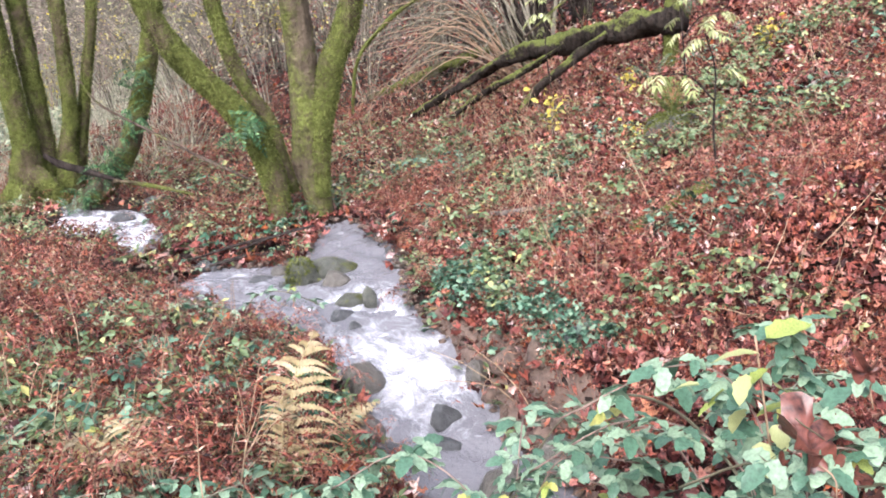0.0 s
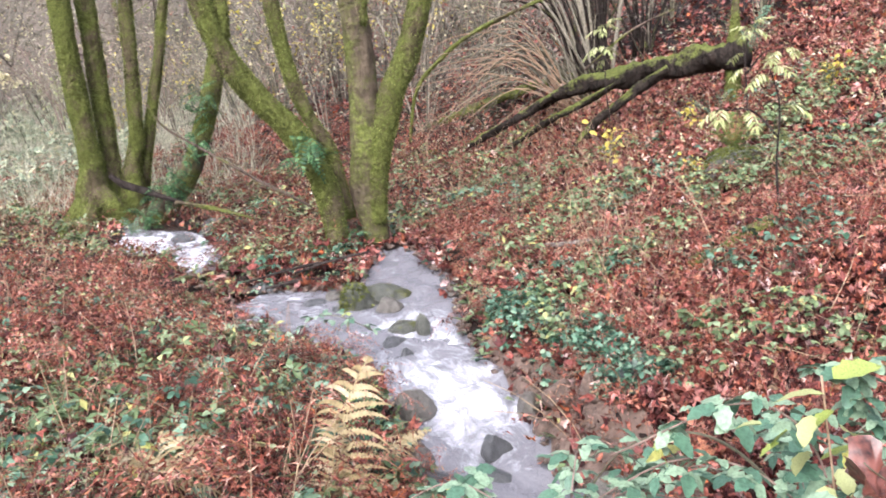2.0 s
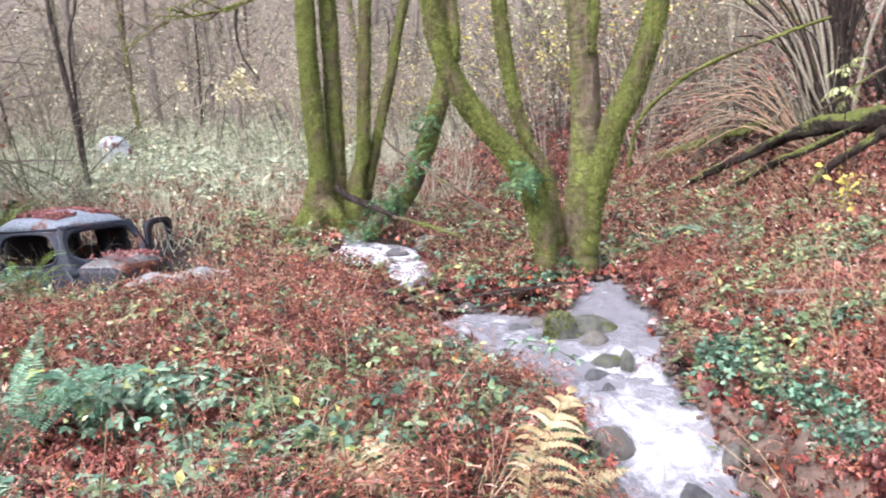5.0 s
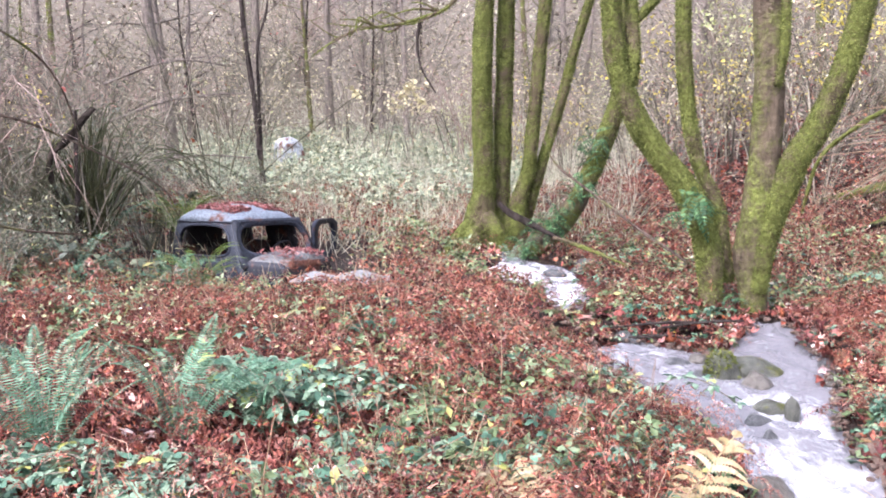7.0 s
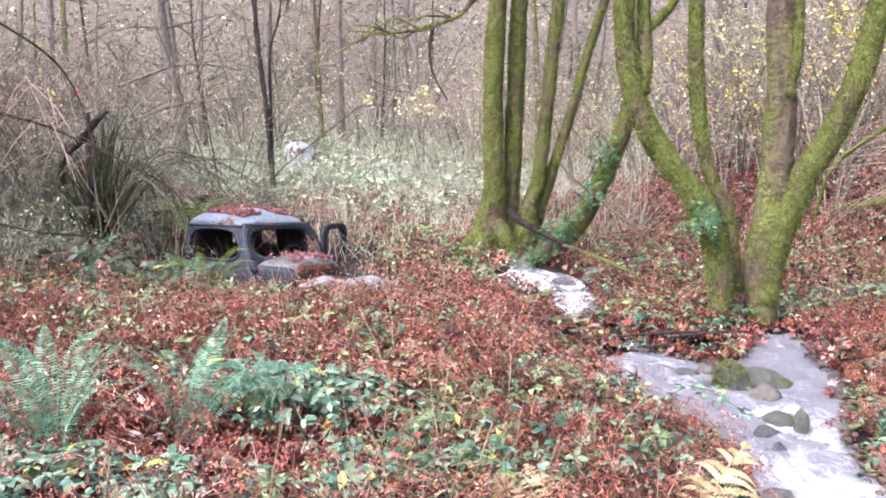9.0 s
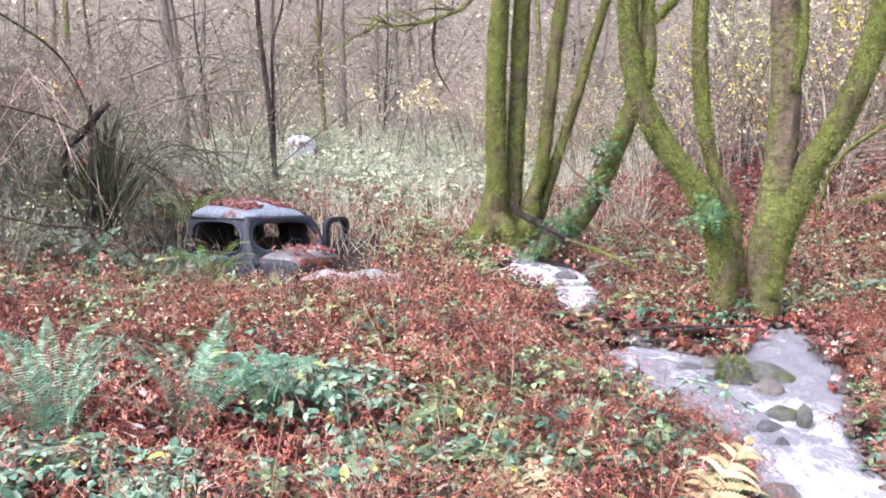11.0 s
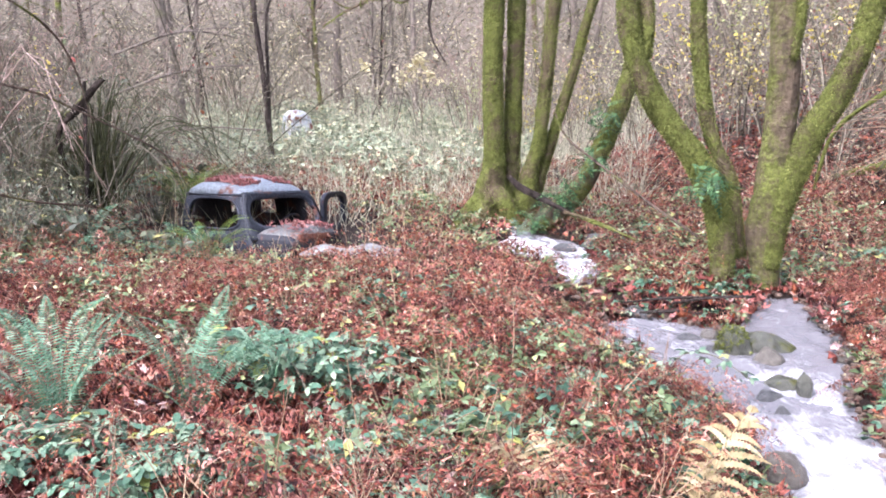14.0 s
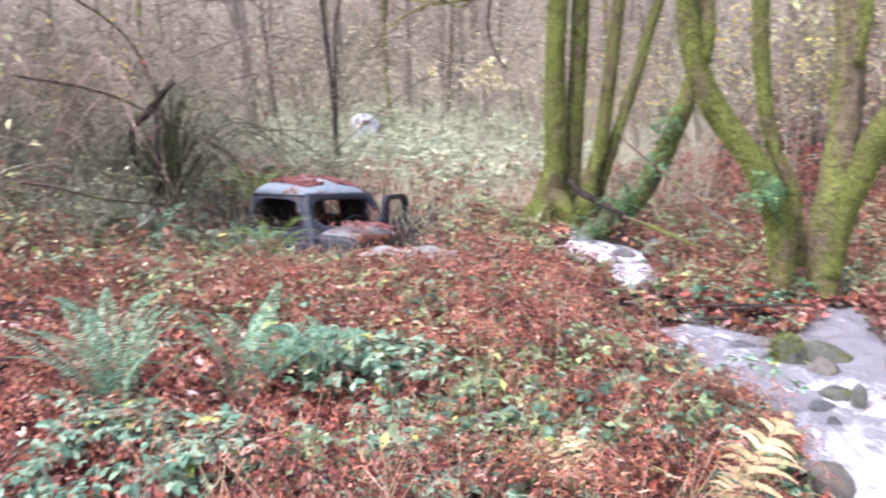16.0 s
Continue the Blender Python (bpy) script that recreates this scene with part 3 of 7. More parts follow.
MAPLE = [maple_leaf(c, k) for k, c in enumerate((0.5, -0.4, 0.15, 0.8, -0.7, 0.3))]
FAR_MAPLE = [(np.vstack([v[[1, 2, 4, 5, 7, 9, 10, 12]]]), np.array([[0, 1, 2], [0, 2, 3], [0, 3, 4], [0, 4, 5], [0, 5, 6], [0, 6, 7]])) for v, f in MAPLE]
TREFOIL = [trefoil(k) for k in range(5)]
TOOTHED = [join([moved(toothed(0.68, 0.36, 0.25, 0.2, k), 0, -12 + 6 * k, (0, 0.34, 0)), moved(toothed(0.56, 0.33, 0.25, 0.25, k + 9), 68, -14, (0, 0.26, 0)), moved(toothed(0.56, 0.33, 0.25, 0.25, k + 19), -68, -4, (0, 0.26, 0)),
                 tube([(0, -0.1, -0.05, 0.012), (0, 0.3, 0, 0.008)], 2, 3, cap=False)]) for k in range(5)]
SIMPLE = [(np.array([[0, 0, 0], [-0.28, 0.45, 0.08], [0, 0.5, 0], [0.28, 0.45, 0.1], [0, 1, -0.12]]), np.array([[0, 2, 1], [0, 3, 2], [1, 2, 4], [2, 3, 4]])),
          (np.array([[0, 0, 0], [-0.2, 0.5, 0.15], [0, 0.5, 0], [0.22, 0.4, 0.05], [0.1, 1, 0.1]]), np.array([[0, 2, 1], [0, 3, 2], [1, 2, 4], [2, 3, 4]]))]
SPRIG = [join([moved(SIMPLE[0], 0, -8, (0, 0.25, 0)), moved(SIMPLE[1], 75, -12, (0, 0.2, 0)), moved(SIMPLE[0], -75, -5, (0, 0.2, 0))]), join([moved(SIMPLE[1], 15, 10, (0, 0.2, 0)), moved(SIMPLE[0], 95, -20, (0, 0.2, 0)), moved(SIMPLE[1], -60, 5, (0, 0.2, 0))])]
LEAF = [leaflet(1, 0.55, 0.3, 0.2), leaflet(1, 0.45, 0.15, 0.35), leaflet(1, 0.62, 0.4, 0.05)]
CURL = [(v * np.array([1.2, 1, 2.2]), f) for v, f in SIMPLE] + [(v * np.array([0.8, 1, -2.0]), f) for v, f in SIMPLE]
DEAD = [dead_frond(k) for k in range(6)]
WITHERED = [dead_frond(k, 2, 2) for k in range(20, 25)]
FERN = [fern_frond(52, 0.105, a) for a in (0.45, 0.65, 0.3)]
STEM = [tube([(0, 0, 0, 0.006), (0.06, 0.02, 0.5, 0.005), (0.02, 0.14, 1, 0.003)], 4, 3, cap=False), tube([(0, 0, 0, 0.006), (-0.1, 0.1, 0.5, 0.005), (-0.28, 0.2, 0.85, 0.002)], 4, 3, cap=False),
        tube([(0, 0, 0, 0.005), (0.1, 0.2, 0.3, 0.005), (0.4, 0.4, 0.3, 0.002)], 4, 3, cap=False)]


BLADE = [tube([(0, 0, 0, 0.008), (0.1, 0.08, 1, 0.003)], 2, 3, cap=False), tube([(0, 0, 0, 0.008), (-0.3, 0.2, 0.9, 0.003)], 2, 3, cap=False)]


def spread(count, near, far, left=62, right=-32, power=1.0, r=rng):
    """Places over the ground within a fan, thinning out with distance."""
    a = np.radians(r.uniform(right, left, count))
    d = near + (far - near) * r.uniform(0, 1, count) ** power
    return np.stack([-np.sin(a) * d, np.cos(a) * d], -1)


def patchy(x, y, scale, seed):
    """Smooth noise from 0 to 1 for clumping."""
    return 0.5 + 0.25 * (np.sin(x * scale + seed) * np.sin(y * scale * 1.13 + seed * 2.1) + np.sin((x + y) * scale * 0.71 + seed * 3.3) * np.sin((x - y) * scale * 1.37 + seed)
                         ) + 0.25 * np.sin(x * scale * 2.3 + seed * 1.7) * np.sin(y * scale * 2.1 + seed * 0.3)


def on_ground(xy, lift):
    edge, level = stream_at(xy[:, 0], xy[:, 1])
    z = height(xy[:, 0], xy[:, 1])
    return np.column_stack([xy, np.where(edge < 0.07, np.maximum(z, level + 0.015), z) + lift])


def dry(xy, margin=0.02):
    return stream_at(xy[:, 0], xy[:, 1])[0] > margin


# ---- ground ----
def ground_sheet():
    front = np.radians(np.arange(-42, 74, 0.45))
    back = np.radians(np.arange(74, 318, 8.0))
    ang = np.r_[front, back]
    rad = np.r_[0.0001, 0.5, 1.0, 1.5, np.arange(1.9, 10.5, 0.055), 10.5 * 1.03 ** np.arange(1, 62), 75, 90, 120, 170, 260, 420, 700]
    a, d = np.meshgrid(ang, rad)
    x, y = -np.sin(a) * d, np.cos(a) * d
    k = np.minimum(1, 60 / np.maximum(d, 1e-6))
    z = height(x * k, y * k)
    rows, cols = a.shape
    i, j = np.meshgrid(np.arange(rows - 1), np.arange(cols), indexing="ij")
    q = (j + 1) % cols
    f = np.stack([i * cols + j, i * cols + q, (i + 1) * cols + q, (i + 1) * cols + j], -1).reshape(-1, 4)
    return np.stack([x, y, z], -1).reshape(-1, 3), f


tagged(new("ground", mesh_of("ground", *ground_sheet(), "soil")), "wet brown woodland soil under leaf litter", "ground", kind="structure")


# ---- water ----
def water(name, flow, label, drop, seed, keep=slice(None)):
    line, s = flow
    line, s = line[keep], s[keep]
    t = np.gradient(line[:, :2], axis=0)
    t /= np.linalg.norm(t, axis=1)[:, None]
    side = np.stack([-t[:, 1], t[:, 0]], -1)
    across = np.linspace(-1, 1, 25)
    half = line[:, 3] + 0.05
    xy = line[:, None, :2] + side[:, None] * (across[None, :] * half[:, None])[..., None]
    sx, ac = np.meshgrid(s, across, indexing="ij")
    steep = np.clip(-np.gradient(line[:, 2], s), 0, 0.4)
    fall = np.convolve(steep, np.ones(7) / 7, "same")[:, None] * np.ones_like(ac)
    wob = np.random.default_rng(seed).normal(0, 1, 4)
    rip = (np.sin(sx * 19 + np.sin(ac * 5 + wob[0]) * 1.6) * 0.5 + np.sin(sx * 31 + ac * 6 + wob[1]) * 0.35 + np.sin(sx * 11 - ac * 9 + wob[2]) * 0.5) * (0.006 + 0.07 * fall)
    z = line[:, 2][:, None] - drop + rip
    foam_sheen = -0.225 + 1.25 * fall * (1 - 0.75 * np.abs(ac) ** 2) + 0.03 * np.sin(sx * 2.2 + wob[3])
    # Upper pool whitened to paint in the sky it reflects.
    foam_sheen = foam_sheen + 0.34 * smooth(1.4, 0.5, np.abs(xy[..., 1] - 8.0)) * smooth(-2.2, -2.6, xy[..., 0])
    foam_sheen = foam_sheen + 0.15 * smooth(-0.95, -1.3, xy[..., 0]) * smooth(6.9, 6.5, xy[..., 1])
    rows, cols = z.shape
    i, j = np.meshgrid(np.arange(rows - 1), np.arange(cols - 1), indexing="ij")
    f = np.stack([i * cols + j, i * cols + j + 1, (i + 1) * cols + j + 1, (i + 1) * cols + j], -1).reshape(-1, 4)[:, ::-1]
    me = mesh_of(name, np.dstack([xy, z]).reshape(-1, 3), f, "water")
    at = me.attributes.new("foam_sheen", "FLOAT", "POINT")
    at.data.foreach_set("value", foam_sheen.ravel().astype(np.float32))
    uvs = me.uv_layers.new(name="flow")
    idx = f.ravel()
    uvs.data.foreach_set("uv", np.stack([sx.ravel()[idx], (ac * half[:, None]).ravel()[idx]], -1).astype(np.float32).ravel())
    ob = tagged(new(name, me), label, "stream", kind="structure")
    return ob


gap = FLOW[0][0][:, 1]
water("water", FLOW[0], "shallow stream running white over stones", 0.0, 1, gap < 6.42)
water("water", FLOW[0], "small pool of the stream among bracken, whitened for reflected sky", 0.0, 3, gap > 7.05)
water("water", FLOW[1], "side arm of the stream below the maple", 0.012, 2)


# ---- mud along the undercut bank ----
m, n, l, b = material("wet_mud", 0.4, 0.4)
mud_a, mud_b = noise_node(n, l, 6, 5), noise_node(n, l, 45, 6, rough=0.7)
mud_r = ramp(n, ((0.3, (0.055, 0.036, 0.028)), (0.5, (0.13, 0.088, 0.068)), (0.7, (0.24, 0.17, 0.135))))
l.new(blend(n, l, 0.5, mud_a.outputs["Fac"], mud_b.outputs["Fac"]), mud_r.inputs["Fac"])
l.new(mud_r.outputs["Color"], b.inputs["Base Color"])
bump(n, l, b, mud_b.outputs["Fac"], 0.7, 0.02)
M["mud"] = m


def mud_strip():
    line = FLOW[0][0]
    line = line[(line[:, 1] < 5.2) & (line[:, 1] > 3.3)]
    t = np.gradient(line[:, :2], axis=0)
    t /= np.linalg.norm(t, axis=1)[:, None]
    out = np.stack([-t[:, 1], t[:, 0]], -1)
    reach = np.linspace(-0.06, 0.3, 13)
    xy = line[:, None, :2] + out[:, None] * (line[:, 3][:, None] + reach[None])[..., None]
    z = height(xy[..., 0], xy[..., 1]) + 0.01
    rows, cols = z.shape
    i, j = np.meshgrid(np.arange(rows - 1), np.arange(cols - 1), indexing="ij")
    f = np.stack([i * cols + j, i * cols + j + 1, (i + 1) * cols + j + 1, (i + 1) * cols + j], -1).reshape(-1, 4)
    return np.dstack([xy, z]).reshape(-1, 3), f


tagged(new("mud_bank", mesh_of("mud_bank", *mud_strip(), "mud")), "bare brown mud of the undercut stream bank", "mud", kind="structure")


# ---- moss ----
def fuzz(tubes, per_m2, size, seed):
    """Short moss blades standing on limbs."""
    r = np.random.default_rng(seed)
    v = np.concatenate([t[0][t[1]] for t in tubes])
    cross = np.cross(v[:, 1] - v[:, 0], v[:, 2] - v[:, 0])
    area = np.linalg.norm(cross, axis=1) / 2
    n = int(area.sum() * per_m2)
    k = r.choice(len(v), n, p=area / area.sum())
    a, b = r.uniform(0, 1, (2, n))
    flip = a + b > 1
    a, b = np.where(flip, 1 - a, a), np.where(flip, 1 - b, b)
    p = v[k, 0] + a[:, None] * (v[k, 1] - v[k, 0]) + b[:, None] * (v[k, 2] - v[k, 0])
    nor = cross[k] / (2 * area[k, None] + 1e-12)
    side = np.cross(nor, r.normal(0, 1, (n, 3)))
    side /= np.linalg.norm(side, axis=1)[:, None] + 1e-9
    ln = size * r.uniform(0.5, 1.5, n)[:, None]
    tip = p + (nor * 0.8 + r.normal(0, 0.45, (n, 3)) + np.array([0, 0, -0.35])) * ln
    w = side * ln * 0.28
    return np.stack([p - w - nor * 0.004, p + w - nor * 0.004, tip], 1).reshape(-1, 3), np.arange(3 * n).reshape(-1, 3)


# ---- rocks ----
def rock(x, y, z, sx, sy, sz, mat, label, seed, turn=0.0, rough=0.18, name="rock", group="", moss=0, facet=0.8):
    bm = bmesh.new()
    bmesh.ops.create_icosphere(bm, subdivisions=4, radius=1)
    o = Vector((seed * 3.7, seed * 1.9, seed * 0.7))
    for v in bm.verts:
        c = v.co.copy()
        d = 1 + rough * 1.6 * noise.noise(c * 0.9 + o) + rough * 0.6 * noise.noise(c * 2.3 + o) + rough * 0.18 * noise.noise(c * 7 + o)
        v.co = c * d
        for axis, lim in (((0.5, 0.3, 0.8), 0.78), ((-0.7, 0.5, 0.4), 0.8), ((0.3, -0.85, 0.35), 0.76)):
            n = Vector(axis).normalized()
            over = v.co.dot(n) - lim * (1.15 - 0.35 * facet)
            if over > 0:
                v.co -= n * over * facet
        v.co = Vector((v.co.x * sx, v.co.y * sy, v.co.z * sz))
    me = bpy.data.meshes.new(name)
    bm.to_mesh(me)
    bm.free()
    for p in me.polygons:
        p.use_smooth = True
    me.materials.append(M[mat])
    ob = new(name, me)
    ob.matrix_world = pose(x, y, z, 0, 0, turn)
    if moss:
        v = np.array([q.co[:] for q in me.vertices])
        f = np.array([p.vertices[:] for p in me.polygons])
        f = f[np.array([p.normal.z + 0.35 * p.normal.x * moss for p in me.polygons]) > 0.15]
        part("moss", fuzz([(v, f)], 26000, 0.016, seed), "tuft", ob, "bright yellow-green moss", kind="stuff")
    return tagged(ob, label, "rock", group)


for k, (x, y, z, sx, sy, sz, mat, label, turn, facet) in enumerate((
    (-0.97, 6.08, 0.225, 0.115, 0.13, 0.15, "mossy_stone", "boulder with bright yellow-green moss in the stream", 20, 0.2),
    (-0.79, 6.2, 0.225, 0.155, 0.13, 0.11, "mossy_stone", "grey-green boulder in the stream", 10, 0.3),
    (-0.74, 5.97, 0.2, 0.09, 0.08, 0.095, "stone", "small rounded tan-grey stone beside the mossy boulder", -20, 0.35),
    (-0.62, 5.64, 0.165, 0.125, 0.11, 0.06, "mossy_stone", "flat greenish stone awash in the stream", 30, 0.5),
    (-0.495, 5.56, 0.18, 0.045, 0.05, 0.1, "mossy_stone", "upright dark stone at the water's edge", 0, 0.5),
    (-0.67, 5.42, 0.145, 0.08, 0.07, 0.05, "dark_stone", "dark wet stone awash below the boulders", 35, 0.5),
    (-0.58, 5.24, 0.115, 0.04, 0.06, 0.06, "dark_stone", "small dark stone with a trailing leaf", 15, 0.6),
    (-0.51, 4.56, 0.05, 0.115, 0.1, 0.105, "stone", "rounded grey boulder on the stream bank", 40, 0.3),
    (-0.1, 4.25, -0.075, 0.09, 0.08, 0.105, "dark_stone", "pointed slate-blue stone splitting the rapid", 25, 0.95),
    (-0.15, 4.04, -0.12, 0.12, 0.09, 0.065, "dark_stone", "flat dark stone in the rapid", 0, 0.8),
    (-0.46, 4.16, -0.07, 0.085, 0.09, 0.1, "stone", "grey stone at the foot of the bank", 60, 0.8),
    (-0.38, 3.98, -0.1, 0.13, 0.09, 0.07, "dark_stone", "wet slab at the foot of the bank", -15, 0.9),
    (0.1, 4.58, 0.0, 0.08, 0.08, 0.1, "stone", "brown-grey stone splashed by the rapid", 50, 0.8),
    (0.44, 4.31, 0.2, 0.105, 0.085, 0.135, "brown_stone", "angular tan stone in the undercut bank", 12, 1.0),
    (0.61, 4.29, 0.25, 0.12, 0.09, 0.08, "dark_stone", "dark stone overhanging in the undercut bank", 48, 0.7),
    (0.79, 4.16, 0.27, 0.085, 0.07, 0.08, "brown_stone", "small brown stone in the bank", 80, 0.6),
    (0.66, 4.19, 0.16, 0.1, 0.08, 0.07, "brown_stone", "broken tan stone in the earth bank", 65, 0.9),
    (0.26, 4.46, 0.11, 0.09, 0.08, 0.08, "brown_stone", "brown stone in the earth bank", 110, 0.8),
    (0.4, 4.38, 0.02, 0.08, 0.07, 0.06, "brown_stone", "small tan stone fallen from the bank", 15, 0.7),
    (0.7, 3.95, -0.1, 0.16, 0.08, 0.05, "brown_stone", "flat brown slab at the water's edge", -10, 0.8),
    (0.2, 4.42, -0.05, 0.1, 0.08, 0.06, "brown_stone", "flat tan stone at the water's edge", 5, 0.8),
    (0.36, 4.15, -0.12, 0.12, 0.09, 0.07, "brown_stone", "tan stone in the shallows", 33, 0.7),
    (0.14, 3.62, -0.13, 0.14, 0.11, 0.09, "stone", "pale grey rounded stone in the shallows", 70, 0.4),
    (0.42, 3.75, -0.1, 0.12, 0.12, 0.1, "stone", "grey stone below the brambles", 10, 0.4),
    (-0.3, 6.15, 0.24, 0.07, 0.05, 0.05, "stone", "small stone at the foot of the leafy slope", 10, 0.4),
    (-0.36, 6.45, 0.27, 0.06, 0.05, 0.05, "dark_stone", "small wet stone at the foot of the leafy slope", 70, 0.5),
    (-1.3, 6.22, 0.22, 0.09, 0.07, 0.05, "dark_stone", "small dark stone in the riffle", 20, 0.6),
    (-1.17, 6.34, 0.23, 0.08, 0.06, 0.05, "stone", "small grey stone in the riffle", 75, 0.5),
    (-1.1, 6.05, 0.2, 0.06, 0.05, 0.045, "dark_stone", "small dark stone in the riffle", 50, 0.6),
    (-1.75, 6.62, 0.26, 0.14, 0.07, 0.06, "dark_stone", "dark stone at the lip of the riffle", -30, 0.7),
    (-2.95, 8.55, 0.34, 0.12, 0.1, 0.07, "dark_stone", "dark stone in the upper pool", 0, 0.5),
    (-2.75, 8.95, 0.37, 0.16, 0.1, 0.09, "dark_stone", "dark stone at the head of the upper pool", 40, 0.5),
)):
    rock(x, y, z, sx, sy, sz, mat, label, k + 1, turn, 0.22, group="stream stones", moss=-1 if k == 0 else 0, facet=facet)


# ---- trees ----
def boughs(top, seed, count=7, reach=1.6):
    """Bare branches from a limb's upper end."""
    r = np.random.default_rng(seed)
    out = []
    x, y, z, rad = top
    for _ in range(count):
        a, up = r.uniform(0, 2 * np.pi), r.uniform(0.3, 1.1)
        d = np.array([math.cos(a), math.sin(a), up]) * reach * r.uniform(0.5, 1)
        p0 = np.array([x, y, z - 0.1 * r.uniform(0, 2)])
        mid = p0 + d * 0.5 + r.normal(0, 0.1, 3)
        out.append(tube([(*p0, rad * 0.6), (*mid, rad * 0.4), (*(p0 + d), rad * 0.12)], 7, 6))
        for _ in range(3):
            e = mid + d * r.uniform(0, 0.4)
            g = e + d * 0.3 + r.normal(0, 0.3, 3)
            out.append(tube([(*e, rad * 0.25), (*g, rad * 0.06)], 4, 4))
    return join(out)


def mossy_tree(name, x, y, z, label, limbs, seed, fuzz_density=26000, girth=0.77):
    """limbs: (part name, rows of x, y, z, radius, material, label, crown of boughs or not)."""
    tree = thing(name, 0, 0, 0, label, "tree", m=pose(x, y, z))
    inv = np.array([x, y, z])
    furry = []
    for k, (pname, rows, mat, plabel, crown) in enumerate(limbs):
        rows = [(q[0] - x + 0.02, q[1] - y + 0.01, q[2] - z, q[3]) for q in rows]
        length = sum(math.dist(a[:3], b[:3]) for a, b in zip(rows, rows[1:]))
        rows = [(*q[:3], q[3] * girth) for q in rows]
        t = tube(rows, max(10, int(length / 0.05)), 22, 0.075, seed * 10 + k)
        part(pname, t, mat, tree, plabel)
        if mat != "half_mossy":
            furry.append(t)
        if crown:
            part("crown", boughs(rows[-1], seed * 100 + k), "grey_bark", tree, "bare upper branches", kind="stuff")
    part("moss", fuzz(furry, fuzz_density, 0.0105, seed), "tuft", tree, "thick yellow-green moss", kind="stuff")
    return tree


mossy_tree("bigleaf_maple", -1.12, 7.42, 0.22, "mossy multi-stemmed maple at the stream's edge", (
    ("limb", [(-1.26, 7.37, 0.10, 0.135), (-1.29, 7.36, 0.46, 0.118), (-1.32, 7.36, 0.82, 0.13), (-1.39, 7.34, 1.06, 0.13), (-1.55, 7.32, 1.38, 0.125), (-1.76, 7.27, 1.65, 0.12), (-1.94, 7.23, 1.94, 0.115),
              (-2.06, 7.20, 2.28, 0.105), (-2.11, 7.19, 2.63, 0.1), (-2.14, 7.18, 3.05, 0.095), (-2.16, 7.17, 3.84, 0.08)], "mossy", "thickly mossed limb leaning out over the bank", True),
    ("limb", [(-1.95, 7.23, 2.14, 0.06), (-1.96, 7.28, 2.42, 0.07), (-2.01, 7.37, 2.82, 0.065), (-2.03, 7.46, 3.48, 0.05)], "mossy", "", True),
    ("limb", [(-1.99, 7.37, 2.62, 0.04), (-1.89, 7.40, 2.73, 0.045), (-1.79, 7.42, 2.86, 0.04), (-1.66, 7.45, 3.19, 0.03)], "mossy", "", False),
    ("limb", [(-1.18, 7.5, 0.6, 0.06), (-1.29, 7.51, 1.16, 0.07), (-1.43, 7.49, 1.47, 0.065), (-1.53, 7.47, 1.82, 0.075), (-1.59, 7.46, 2.25, 0.075), (-1.62, 7.45, 2.81, 0.075), (-1.64, 7.45, 3.44, 0.055)], "mossy", "slender mossy upright stem", True),
    ("trunk", [(-0.97, 7.45, 0.12, 0.15), (-0.98, 7.45, 0.47, 0.138), (-1.02, 7.45, 0.83, 0.16), (-0.98, 7.45, 1.18, 0.17), (-0.95, 7.46, 1.53, 0.16), (-0.95, 7.46, 1.88, 0.148), (-0.96, 7.45, 2.30, 0.143),
               (-0.99, 7.45, 2.79, 0.138), (-1.01, 7.45, 3.40, 0.115), (-1.03, 7.45, 4.11, 0.08)], "half_mossy", "main trunk with bare grey-brown bark and moss edges", True),
    ("limb", [(-0.88, 7.36, 2.13, 0.03), (-0.85, 7.37, 2.41, 0.045), (-0.85, 7.37, 2.66, 0.04), (-0.86, 7.36, 3.10, 0.03)], "mossy", "", False),
    ("limb", [(-0.95, 7.4, 0.55, 0.09), (-0.92, 7.41, 0.89, 0.115), (-0.83, 7.42, 1.28, 0.13), (-0.72, 7.43, 1.59, 0.13), (-0.59, 7.44, 1.82, 0.12), (-0.48, 7.44, 2.11, 0.115), (-0.39, 7.44, 2.41, 0.11),
              (-0.33, 7.45, 2.73, 0.105), (-0.26, 7.45, 3.23, 0.085), (-0.21, 7.45, 3.90, 0.06)], "mossy", "mossy limb rising away from the trunk", True),
), 3)
